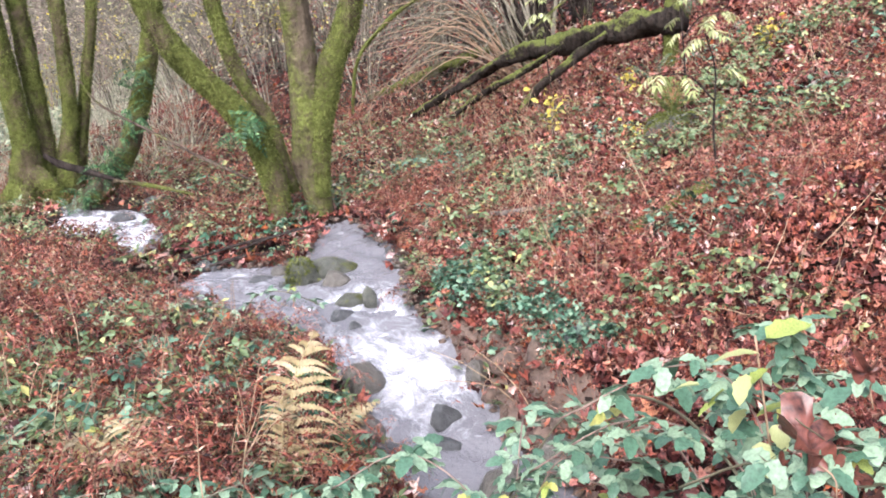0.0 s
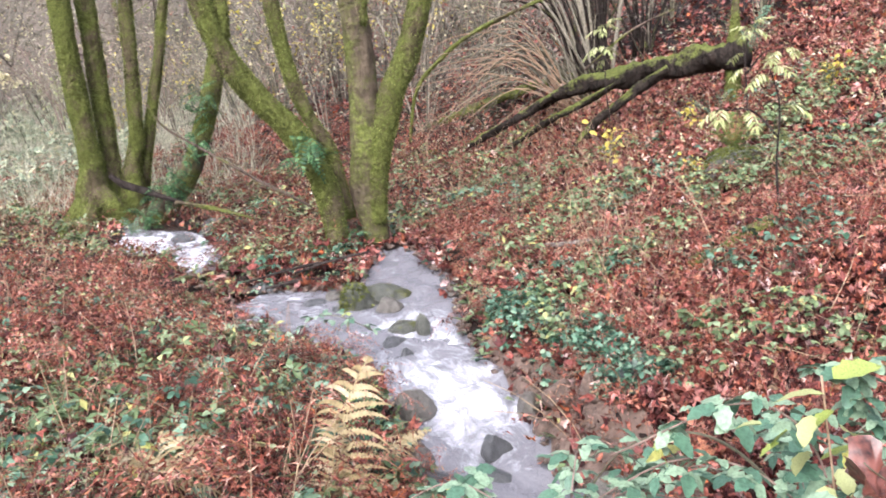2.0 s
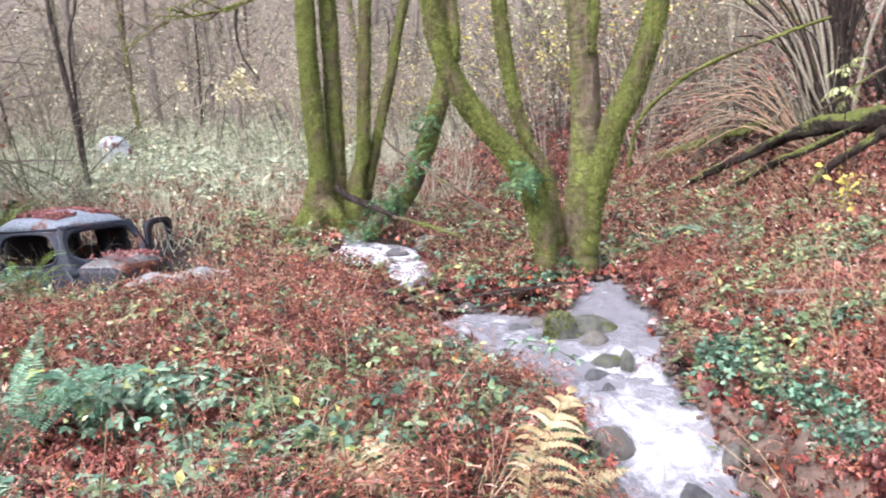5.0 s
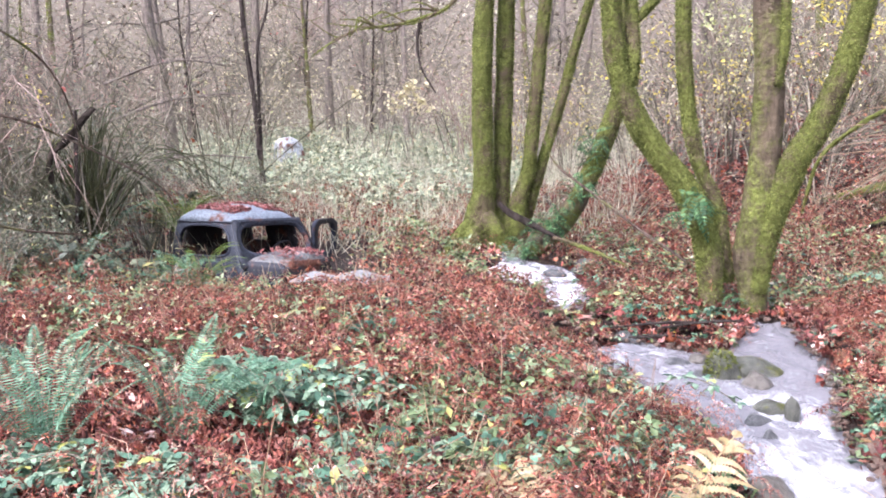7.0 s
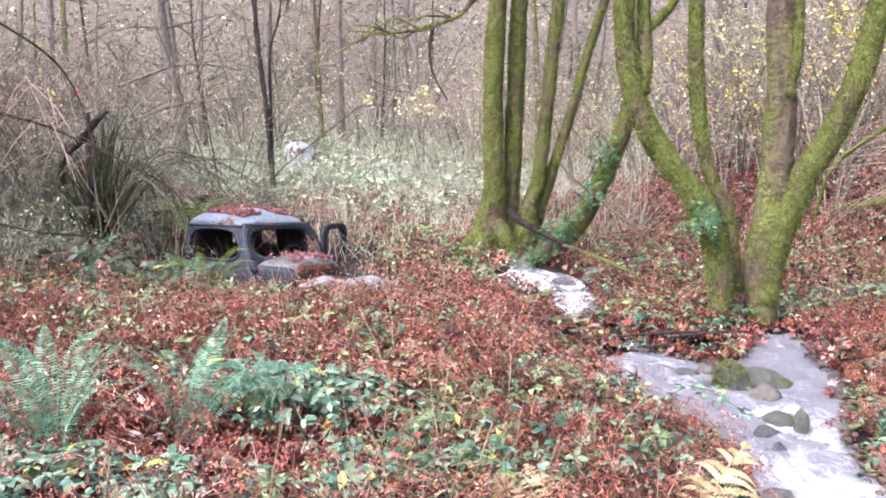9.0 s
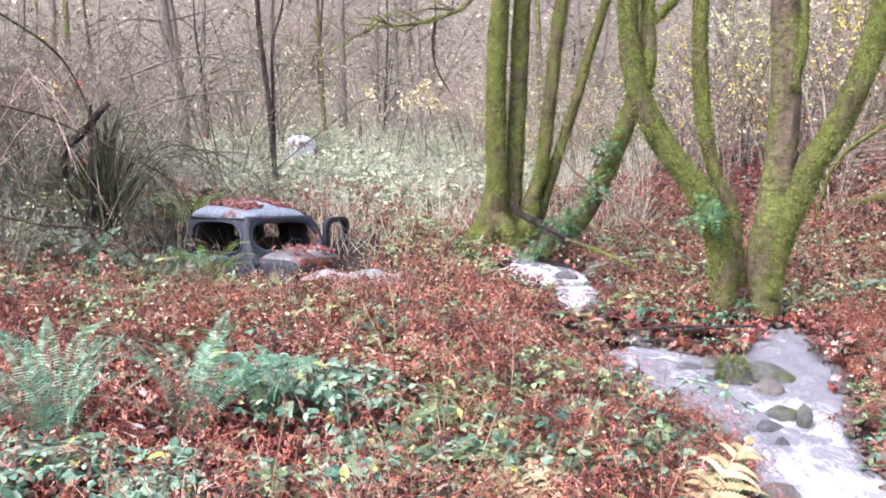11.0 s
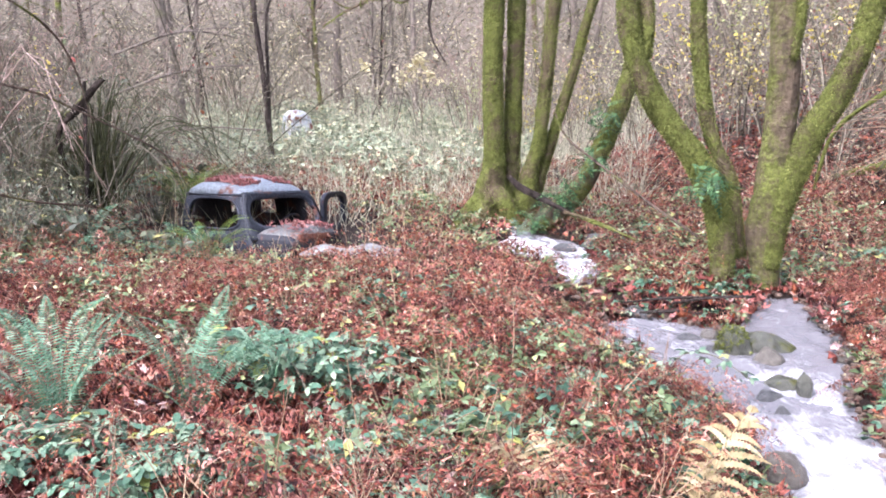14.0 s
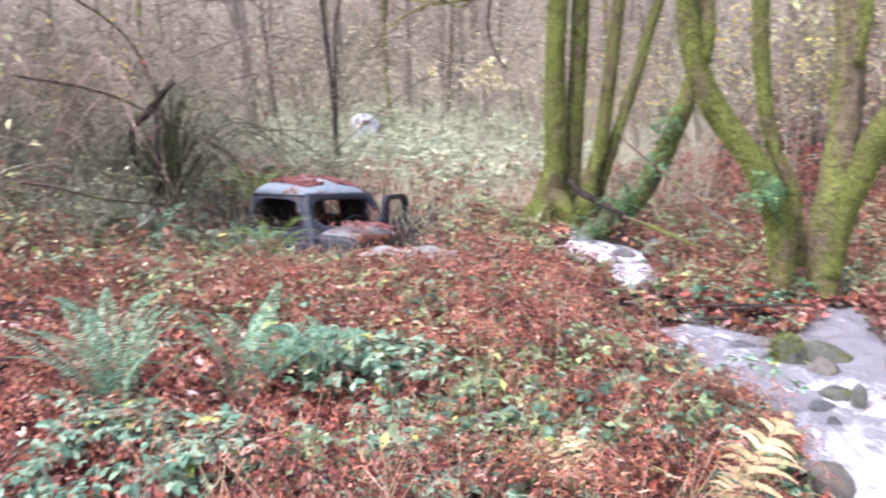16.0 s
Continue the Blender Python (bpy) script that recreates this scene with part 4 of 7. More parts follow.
mossy_tree("maple_clump", -4.0, 9.8, 0.35, "clump of four slender mossy maple stems", (
    ("stem", [(-4.33, 9.62, 0.15, 0.42), (-4.27, 9.66, 0.55, 0.27), (-4.22, 9.68, 0.97, 0.175), (-4.22, 9.68, 1.29, 0.145), (-4.25, 9.66, 2.24, 0.14), (-4.23, 9.67, 3.16, 0.13), (-4.21, 9.68, 4.3, 0.1)], "mossy", "stem with a swollen burled foot", True),
    ("stem", [(-4.18, 9.92, 0.3, 0.2), (-4.11, 9.94, 1.09, 0.13), (-4.10, 9.94, 1.61, 0.125), (-4.09, 9.94, 2.25, 0.125), (-4.08, 9.95, 3.19, 0.12), (-4.06, 9.96, 4.30, 0.09)], "mossy", "", True),
    ("stem", [(-3.98, 9.88, 0.3, 0.22), (-3.86, 9.93, 0.97, 0.12), (-3.78, 9.96, 1.30, 0.1), (-3.74, 9.97, 1.81, 0.095), (-3.69, 9.99, 2.50, 0.09), (-3.64, 10.01, 3.18, 0.085), (-3.55, 10.03, 4.2, 0.06)], "mossy", "", True),
    ("stem", [(-3.92, 10.02, 0.4, 0.11), (-3.73, 10.08, 1.13, 0.08), (-3.61, 10.12, 1.59, 0.075), (-3.48, 10.17, 2.07, 0.07), (-3.35, 10.21, 2.64, 0.065), (-3.20, 10.25, 3.19, 0.06), (-2.95, 10.31, 4.0, 0.04)], "mossy", "", True),
    ("root", [(-4.3, 9.55, 0.7, 0.1), (-4.42, 9.4, 0.45, 0.12), (-4.55, 9.2, 0.2, 0.09)], "mossy", "mossy root", False),
    ("root", [(-4.15, 9.6, 0.75, 0.12), (-4.0, 9.55, 0.6, 0.13), (-3.9, 9.62, 0.3, 0.12)], "mossy", "mossy root", False),
    ("root", [(-4.25, 9.5, 0.6, 0.12), (-4.22, 9.35, 0.4, 0.12), (-4.2, 9.2, 0.15, 0.1)], "mossy", "mossy root", False),
), 4)
mossy_tree("leaning_trunk", -3.3, 9.5, 0.35, "leaning mossy trunk hung with small ferns", (
    ("trunk_foot", [(-3.75, 9.34, 0.28, 0.16), (-3.38, 9.46, 0.57, 0.155), (-3.13, 9.54, 0.89, 0.145), (-2.93, 9.60, 1.32, 0.13), (-2.86, 9.62, 1.5, 0.12)], "half_mossy", "dark wet foot of the trunk", False),
    ("trunk", [(-2.97, 9.59, 1.22, 0.12), (-2.93, 9.60, 1.32, 0.128), (-2.79, 9.64, 1.71, 0.12), (-2.68, 9.67, 2.13, 0.11), (-2.64, 9.68, 2.64, 0.1), (-2.62, 9.7, 3.6, 0.07)], "mossy", "", True),
), 5)


def limb_thing(name, rows, mat, label, seed, category="branch", mossed=0, girth=0.62):
    x, y, z, _ = rows[len(rows) // 2]
    ob = thing(name, x, y, z, label, category)
    local = [(q[0] - x, q[1] - y, q[2] - z, q[3] * girth) for q in rows]
    length = sum(math.dist(a[:3], b[:3]) for a, b in zip(rows, rows[1:]))
    t = tube(local, max(8, int(length / 0.05)), 14, 0.27, seed)
    part("wood", t, mat, ob)
    if mossed:
        part("moss", fuzz([t], mossed, 0.013, seed), "tuft", ob, "yellow-green moss", kind="stuff")
    return ob


limb_thing("fallen_branch", [(-3.74, 9.01, 0.98, 0.04), (-3.62, 9.06, 0.87, 0.05), (-3.37, 9.15, 0.73, 0.045), (-3.1, 9.22, 0.6, 0.03)], "dark_bark", "dark wet branch fallen between the mossy stems", 11)
limb_thing("fallen_branch", [(-3.28, 9.07, 1.65, 0.015), (-3.08, 8.93, 1.40, 0.022), (-2.53, 8.68, 1.08, 0.03), (-2.02, 8.19, 0.87, 0.03), (-1.5, 7.62, 0.7, 0.025)], "dead_wood", "thin mossy branch leaning down to the maple", 12, mossed=900, girth=0.42)
limb_thing("fallen_branch", [(-3.10, 8.92, 0.66, 0.03), (-2.83, 9.01, 0.58, 0.03), (-2.29, 8.74, 0.46, 0.02)], "mossy", "low mossy branch on the leaf litter", 13, mossed=2500)
log = limb_thing("fallen_log", [(2.66, 9.42, 1.53, 0.17), (2.43, 9.60, 1.53, 0.17), (2.04, 9.99, 1.46, 0.165), (1.50, 10.49, 1.36, 0.15), (1.03, 10.95, 1.27, 0.105), (0.56, 11.39, 1.01, 0.065), (0.05, 11.80, 0.75, 0.06), (-0.38, 12.19, 0.5, 0.05)],
                 "log_bark", "long fallen log, mossy on top, propped on the slope", 14, "log", 0, 0.74)
limb_thing("fallen_branch", [(1.59, 10.28, 1.37, 0.05), (1.17, 10.64, 1.12, 0.06), (0.72, 10.98, 0.9, 0.06), (0.3, 11.40, 0.6, 0.05)], "log_bark", "mossy branch beside the fallen log", 15, mossed=1200)
limb_thing("fallen_branch", [(1.99, 9.90, 1.45, 0.08), (1.60, 10.07, 1.19, 0.08), (1.23, 10.23, 0.92, 0.07), (1.0, 10.14, 0.7, 0.05)], "log_bark", "dark broken limb under the fallen log", 16)
limb_thing("fallen_branch", [(-0.27, 12.30, 0.55, 0.05), (-0.81, 12.47, 0.52, 0.05), (-1.27, 12.54, 0.5, 0.045), (-2.11, 12.62, 0.5, 0.04)], "dead_wood", "grey branch lying on the leaf litter", 17)
limb_thing("fallen_log", [(1.6, 12.9, 1.35, 0.09), (0.86, 13.27, 1.25, 0.09), (-0.03, 13.60, 1.0, 0.1), (-0.80, 13.78, 0.75, 0.07)], "mossy", "mossy log in the brush behind", 18, "log", 1500)
limb_thing("fallen_branch", [(2.16, 10.17, 2.06, 0.012), (1.65, 10.06, 1.87, 0.02), (1.16, 10.33, 1.5, 0.02)], "dead_wood", "pale barkless pole leaning on the fallen log", 19)
limb_thing("arched_branch", [(1.38, 11.45, 2.5, 0.03), (0.53, 11.80, 2.24, 0.035), (-0.10, 12.02, 1.99, 0.04), (-0.56, 12.20, 1.67, 0.04), (-0.84, 12.29, 1.32, 0.035), (-1.0, 12.35, 0.6, 0.03)], "mossy", "mossy branch arching over the brush", 20, mossed=1500)
limb_thing("stick", [(0.06, 6.92, 0.34, 0.016), (0.31, 6.8, 0.37, 0.02), (0.58, 6.55, 0.42, 0.022), (0.86, 6.4, 0.48, 0.014)], "grey_bark", "pale wet stick lying on the leaf litter", 21, "stick", girth=0.9)
limb_thing("stick", [(1.3, 5.2, 0.63, 0.028), (1.45, 5.25, 0.69, 0.034), (1.6, 5.22, 0.755, 0.028)], "mossy", "short moss-covered stick on the slope", 22, "stick", 9000, 0.9)
limb_thing("stick", [(1.08, 5.08, 0.57, 0.02), (1.15, 5.1, 0.605, 0.026), (1.22, 5.14, 0.63, 0.02)], "mossy", "short moss-covered stick on the slope", 23, "stick", 9000, 0.9)
limb_thing("overhanging_branch", [(-2.2, 7.9, 3.9, 0.06), (-2.9, 7.4, 3.3, 0.055), (-3.28, 7.13, 2.96, 0.05), (-3.45, 7.05, 2.76, 0.04), (-3.66, 6.95, 2.67, 0.035), (-3.86, 6.84, 2.62, 0.025), (-4.14, 6.68, 2.57, 0.01)], "mossy", "mossy branch hanging into the clearing", 24, mossed=4000, girth=0.4)
limb_thing("overhanging_branch", [(-3.64, 6.96, 2.67, 0.022), (-3.66, 6.95, 2.49, 0.018), (-3.63, 6.96, 2.28, 0.014), (-3.52, 7.02, 2.07, 0.006)], "dark_bark", "thin dark twig hanging down", 25)
limb_thing("rotten_log", [(0.42, 3.93, 0.0, 0.07), (0.65, 3.84, 0.04, 0.085), (0.88, 3.74, 0.1, 0.08), (1.05, 3.7, 0.16, 0.06)], "brown_stone", "pale weathered log end on the stream bank", 51, "log", girth=1.0)
for k, (a, b) in enumerate((((-1.86, 6.62, 0.33), (-1.2, 6.82, 0.4)), ((-1.7, 6.5, 0.3), (-1.25, 6.62, 0.31)), ((-1.5, 6.65, 0.36), (-0.95, 6.9, 0.42)))):
    limb_thing("stick", [(*a, 0.008), (*[(p + q) / 2 + 0.015 for p, q in zip(a, b)], 0.011), (*b, 0.006)], "dark_bark", "dark wet stick along the water's edge", 61 + k, "stick", girth=1.0)


# ---- the wrecked pickup ----
def holed(surface, outer, hole, power=5, rings=5):
    """A panel over (u, v) with one rounded opening. outer and hole: u0, u1, v0, v1."""
    u0, u1, v0, v1 = outer
    a0, a1, b0, b1 = hole
    cu, cv, hu, hv = (a0 + a1) / 2, (b0 + b1) / 2, (a1 - a0) / 2, (b1 - b0) / 2
    corner = [math.atan2(v - cv, u - cu) for u in (u0, u1) for v in (v0, v1)]
    ang = np.array(sorted(set(np.round(np.r_[np.linspace(-math.pi, math.pi, 64, endpoint=False), corner], 5))))
    c, s = np.cos(ang), np.sin(ang)
    k = (np.abs(c / hu) ** power + np.abs(s / hv) ** power) ** (-1 / power)
    inner = np.stack([cu + c * k, cv + s * k], -1)
    far = np.minimum(np.where(c > 1e-9, (u1 - cu) / np.maximum(c, 1e-9), np.where(c < -1e-9, (u0 - cu) / np.minimum(c, -1e-9), 1e9)),
                     np.where(s > 1e-9, (v1 - cv) / np.maximum(s, 1e-9), np.where(s < -1e-9, (v0 - cv) / np.minimum(s, -1e-9), 1e9)))
    edge = np.stack([cu + c * far, cv + s * far], -1)
    verts = [surface(*(inner[j] + (edge[j] - inner[j]) * q / (rings - 1))) for q in range(rings) for j in range(len(ang))]
    n, f = len(ang), []
    for q in range(rings - 1):
        for j in range(n):
            a, b2 = q * n + j, q * n + (j + 1) % n
            f += [(a, b2, b2 + n), (a, b2 + n, a + n)]
    return np.array(verts), np.array(f)


def sheet(surface, nu, nv):
    u, v = np.linspace(0, 1, nu), np.linspace(0, 1, nv)
    verts = np.array([surface(a, c) for a in u for c in v])
    i, j = np.meshgrid(np.arange(nu - 1), np.arange(nv - 1), indexing="ij")
    a = (i * nv + j).ravel()
    return verts, np.concatenate([np.stack([a, a + nv, a + nv + 1], -1), np.stack([a, a + nv + 1, a + 1], -1)])


def rim(surface, hole, power=5, radius=0.016):
    a0, a1, b0, b1 = hole
    cu, cv, hu, hv = (a0 + a1) / 2, (b0 + b1) / 2, (a1 - a0) / 2, (b1 - b0) / 2
    pts = []
    for q in np.linspace(0, 2 * math.pi, 41):
        c, s = math.cos(q), math.sin(q)
        k = (abs(c / hu) ** power + abs(s / hv) ** power) ** (-1 / power)
        pts.append((*surface(cu + c * k, cv + s * k), radius))
    return tube(pts, 82, 6, cap=False)


def thick(ob, t, offset=-1):
    s = ob.modifiers.new("thickness", "SOLIDIFY")
    s.thickness, s.offset = t, offset
    return ob


def wide(z):
    return 0.58 - 0.09 * max(0, (z - 0.1) / 0.42) ** 1.6


def front_x(y, z):
    return -0.24 * (z - 0.1) / 0.42 - 0.07 * (abs(y) / 0.58) ** 4


def back_x(y, z):
    return -1.26 + 0.05 * (z - 0.1) / 0.42 + 0.06 * (abs(y) / 0.58) ** 6


def windscreen(u, v):
    return front_x(u * wide(v), v), u * wide(v), v


def right_wall(u, v):
    f, k = front_x(wide(v), v), back_x(wide(v), v)
    return f + (k - f) * u, -wide(v) - 0.015 * math.sin(math.pi * u), v


def rear_wall(u, v):
    return back_x(u * wide(v), v), u * wide(v), v


def roof_sheet(u, v):
    """A domed roof whose rounded edge runs down into the pillars."""
    q, t = 2 * u - 1, 2 * v - 1
    round_q, round_t = 1 - 0.07 * abs(t) ** 4, 1 - 0.05 * abs(q) ** 4
    y = t * round_t * wide(0.5) * 1.01
    f, k = front_x(0.5, 0.5) + 0.012, back_x(0, 0.5)
    x = (f + k) / 2 + (f - k) / 2 * -q * round_q
    return x, y, 0.485 + 0.175 * (max(0, 1 - abs(q) ** 2.6) * max(0, 1 - abs(t) ** 2.8)) ** 0.5 + 0.02 * q


def hood_sheet(u, v):
    t = 2 * v - 1
    x = -0.08 + 0.5 * u
    half = 0.53 - 0.2 * u
    return x, t * half, 0.165 - 0.03 * u**2 - 0.5 * max(0, u - 0.9) - 0.07 * abs(t) ** 4 + 0.025 * max(0, 1 - abs(t) * 7)


def hood_side(u, v, side):
    x, y, z = hood_sheet(u, 0.5 + 0.5 * side)
    return x, y + side * 0.05 * math.sin(1.5 * v), z - 0.42 * v


def cab_shell(body, paint, roof_paint):
    thick(part("windscreen_frame", holed(windscreen, (-1, 1, 0.02, 0.52), (-0.89, 0.89, 0.15, 0.47), 4), paint, body), 0.03)
    thick(part("back_panel", holed(rear_wall, (-0.72, 1, -0.4, 0.52), (0.28, 0.72, 0.26, 0.44)), "rust", body, "rusty cab back with its rear window"), 0.03)
    thick(part("roof", sheet(roof_sheet, 34, 34), roof_paint, body, "domed roof with chalky pale paint"), 0.025)
    part("window_rim", rim(windscreen, (-0.89, 0.89, 0.15, 0.47), 4), paint, body)
    door = thick(part("door", holed(right_wall, (0, 1, -0.4, 0.52), (0.07, 0.9, 0.13, 0.47), 3.4), paint, body, "shut door with an empty window"), 0.035)
    part("window_rim", rim(right_wall, (0.07, 0.9, 0.13, 0.47), 3.4), paint, door)


TRUCK = pose(-6.06, 8.4, 0.205, -3, -3, -11)
truck = thing("pickup_truck", 0, 0, 0, "derelict rusted pickup truck half buried in brush, door open", "truck", m=TRUCK)
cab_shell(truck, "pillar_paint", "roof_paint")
thick(part("hood", sheet(hood_sheet, 26, 30), "hood_paint", truck, "rounded bonnet with pale grey paint on top"), 0.02)
# Bonnet sides take the near-black cab paint; only its top is pale.
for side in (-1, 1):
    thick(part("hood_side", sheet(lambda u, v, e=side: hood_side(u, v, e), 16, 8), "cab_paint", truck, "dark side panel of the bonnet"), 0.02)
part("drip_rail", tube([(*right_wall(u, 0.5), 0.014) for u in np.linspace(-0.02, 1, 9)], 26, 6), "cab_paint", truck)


def open_door(u, v):
    a = math.radians(65)
    return -0.1 - 0.86 * u * math.cos(a), 0.57 + 0.86 * u * math.sin(a), v


def arched_top(u, v):
    x, y, z = open_door(u, v)
    return x, y, z - 0.09 * max(0, (v - 0.3) / 0.22) * abs(2 * u - 1) ** 5


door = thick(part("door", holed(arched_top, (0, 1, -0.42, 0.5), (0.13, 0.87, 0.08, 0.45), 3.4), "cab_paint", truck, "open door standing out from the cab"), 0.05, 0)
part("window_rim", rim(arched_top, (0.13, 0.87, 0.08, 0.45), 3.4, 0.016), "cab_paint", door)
part("door_pillar", tube([(-1.16, 0.56, -0.4, 0.04), (-1.15, 0.55, 0.2, 0.04), (-1.12, 0.48, 0.52, 0.04)], 10, 8), "rust", truck)
thick(part("quarter_panel", holed(lambda u, v: (-0.36 - 0.86 * u, wide(v) - 0.01, v), (0, 1, -0.4, 0.5), (0.56, 0.9, 0.24, 0.45)), "rust", truck, "rusty rear quarter of the cab with its window"), 0.03)
part("seat_back", sheet(lambda u, v: (-1.0 - 0.1 * v + 0.02 * math.sin(9 * u), -0.5 + u * 1.0, -0.2 + 0.38 * v), 14, 8), "rust", truck, "dark remains of the seat")
part("steering_wheel", tube([(-0.36 + 0.06 * math.sin(q), 0.3 + 0.17 * math.cos(q), 0.12 + 0.14 * math.sin(q), 0.012) for q in np.linspace(0, 2 * math.pi, 25)], 48, 6, cap=False), "rust", truck)
part("dashboard", sheet(lambda u, v: (-0.2 - 0.12 * math.sin(v * 2.4), -0.58 + 1.16 * u, 0.1 - 0.14 * v), 10, 8), "rust", truck)


def fender_sheet(u, v):
    """A torn-off wing lying on its side, with the wheel arch as a hole."""
    swell = max(0, 1 - u * u) ** 0.5 * max(0, 1 - v * v) ** 0.5
    return 1.1 + 0.52 * u * (1 - 0.25 * v * v), -0.14 + 0.26 * v + 0.2 * u, -0.075 + 0.07 * swell + 0.02 * math.sin(7 * u + 2 * v)


fender = thick(part("fender", holed(fender_sheet, (-1, 1, -1, 1), (-0.75, 0.25, -0.45, 0.55), 2.5, 9), "fender_paint", truck, "crumpled front wing with chalky paint"), 0.02)
part("wheel_arch_lip", rim(fender_sheet, (-0.75, 0.25, -0.45, 0.55), 2.5, 0.014), "rust", fender)
thick(part("radiator_front", sheet(lambda u, v: (0.39 + 0.04 * math.sin(math.pi * u), -0.3 + 0.6 * u, 0.1 - 0.45 * v), 12, 8), "rust", truck, "rusty dark front of the engine bay"), 0.03)
part("headlamp", tube([(0.36, -0.38, -0.04, 0.02), (0.39, -0.38, -0.04, 0.06), (0.44, -0.38, -0.04, 0.075), (0.46, -0.38, -0.04, 0.075)], 6, 16), "rust", truck, "empty headlamp shell")
for side in (-1, 1):
    part("bed_side", sheet(lambda u, v, e=side: (-1.12 - 1.1 * u, e * (0.62 + 0.02 * math.sin(5 * u)), -0.35 + 0.5 * v), 12, 6), "rust", truck, "rusted side of the load bed")
thick(truck.children[-1], 0.03), thick(truck.children[-2], 0.03)

# The far wreck: only a pale cab is left
wreck = thing("wrecked_cab", 0, 0, 0, "pale wrecked car cab among the far brambles", "car", m=pose(-10.86, 15.7, 0.82, 3, 2, -28))
cab_shell(wreck, "white_paint", "white_paint")
part("boarded_window", sheet(lambda u, v: windscreen(-0.93 + 1.86 * u, 0.05 + 0.42 * v), 8, 6), "white_paint", wreck, "mottled pale sheet over the window")
part("boarded_window", sheet(lambda u, v: right_wall(0.05 + 0.6 * u, 0.1 + 0.38 * v), 8, 6), "white_paint", wreck, "mottled pale sheet over the window")
wreck.scale = (0.42, 0.42, 0.85)


# ---- ferns ----
def sword_fern(x, y, z, size, fronds, seed, label, mat="fern", lean=(28, 62), group="sword ferns", meshes=None, face=None):
    r = np.random.default_rng(seed)
    ob = thing("sword_fern", x, y, z, label, "fern", group)
    ob.rotation_euler[2] = 0
    for k in range(fronds):
        yaw = 360 * k / fronds + r.uniform(-14, 14)
        if face is not None:
            yaw = face + 250 * ((k + 0.5) / fronds - 0.5) + r.uniform(-12, 12)
        o = new("frond", (meshes or FROND)[mat][r.integers(0, 3)])
        o.parent = ob
        s = size * r.uniform(0.75, 1.15)
        o.matrix_local = pose(0, 0, 0, 0, 0, yaw) @ pose(0, 0.02, 0, 58 - r.uniform(*lean), r.uniform(-15, 15), 0) @ Matrix.Diagonal((s, s, s, 1))
    return ob


FROND = {mat: [mesh_of("frond", *f, mat) for f in FERN] for mat in ("fern", "dark_fern", "bark_fern")}
FROND["lime_fern"] = [mesh_of("frond", *f, "lime_fern") for f in FERN]
LICORICE = {"fern": [mesh_of("frond", *fern_frond(9, 0.19, a, 0.3), "bark_fern") for a in (0.3, 0.6, 0.1)]}

for k, (x, y, size, fronds, label) in enumerate((
    (-3.58, 2.97, 0.74, 16, "large green sword fern in the near brush"),
    (-3.25, 3.5, 0.66, 13, "arching sword fern among brambles"),
    (-2.93, 3.8, 0.5, 16, "dark green sword fern under brambles"),
    (-6.3, 7.15, 0.42, 18, "sword fern beside the wrecked truck"),
    (-6.6, 7.3, 0.36, 14, "sword fern beside the wrecked truck"),
    (-8.6, 8.3, 0.9, 14, "sword fern under the thicket"),
    (-8.9, 7.5, 1.0, 14, "sword fern under the thicket"),
    (-6.9, 6.2, 0.7, 12, "sword fern under the thicket"),
    (1.45, 6.1, 0.3, 9, "small fern on the leafy slope"),
    (1.15, 5.0, 0.25, 8, "small fern on the leafy slope"),
    (2.3, 9.3, 0.4, 9, "fern on the slope by the fallen log"),
    (3.3, 11.5, 0.6, 10, "fern high on the slope"),
    (-3.6, 9.05, 0.3, 9, "small fern at the foot of the leaning trunk"),
)):
    sword_fern(x, y, float(height(x, y)) + 0.03, size, fronds, 40 + k, label, lean=(8, 40) if y < 4.5 and x < 0 else (15, 60), face=52 if y < 4.5 and x < 0 else None)


sword_fern(-8.0, 9.0, float(height(-8.0, 9.0)) + 0.03, 0.75, 30, 44, "yellow-green sword fern behind the truck", "lime_fern", (10, 55))
sword_fern(-6.25, 7.2, float(height(-6.25, 7.2)) + 0.08, 0.56, 30, 46, "green sword fern in front of the truck's cab", "lime_fern", (26, 68))
sword_fern(-6.5, 7.05, float(height(-6.5, 7.05)) + 0.06, 0.48, 26, 47, "green sword fern beside the truck's cab", "fern", (30, 72))


def trunk_fern(x, y, z, size, fronds, seed, label):
    """Small ferns hanging from mossy bark, towards the clearing."""
    r = np.random.default_rng(seed)
    ob = thing("licorice_fern", x, y, z, label, "fern", "ferns on bark")
    for k in range(fronds):
        o = new("frond", LICORICE["fern"][r.integers(0, 3)])
        o.parent = ob
        s = size * r.uniform(0.6, 1.15)
        o.matrix_local = pose(r.uniform(-0.1, 0.1) * size * 3, 0, r.uniform(-0.1, 0.12) * size * 3, r.uniform(-80, 25), r.uniform(-40, 40), r.uniform(95, 265)) @ Matrix.Diagonal((s, s, s, 1))
    return ob


trunk_fern(-1.42, 7.17, 1.22, 0.33, 16, 1, "tuft of green ferns growing on the maple limb")
trunk_fern(-1.1, 7.28, 0.5, 0.13, 8, 2, "ferns between the maple's stems")
for k, (x, y, z) in enumerate(((-3.3, 9.32, 0.75), (-3.2, 9.38, 0.9), (-3.05, 9.42, 1.05), (-2.98, 9.44, 1.25), (-2.9, 9.47, 1.45), (-3.4, 9.3, 0.6), (-2.82, 9.5, 1.65), (-3.18, 9.4, 0.75), (-3.5, 9.25, 0.45))):
    trunk_fern(x, y, z, 0.25, 12, 10 + k, "ferns growing along the leaning trunk")


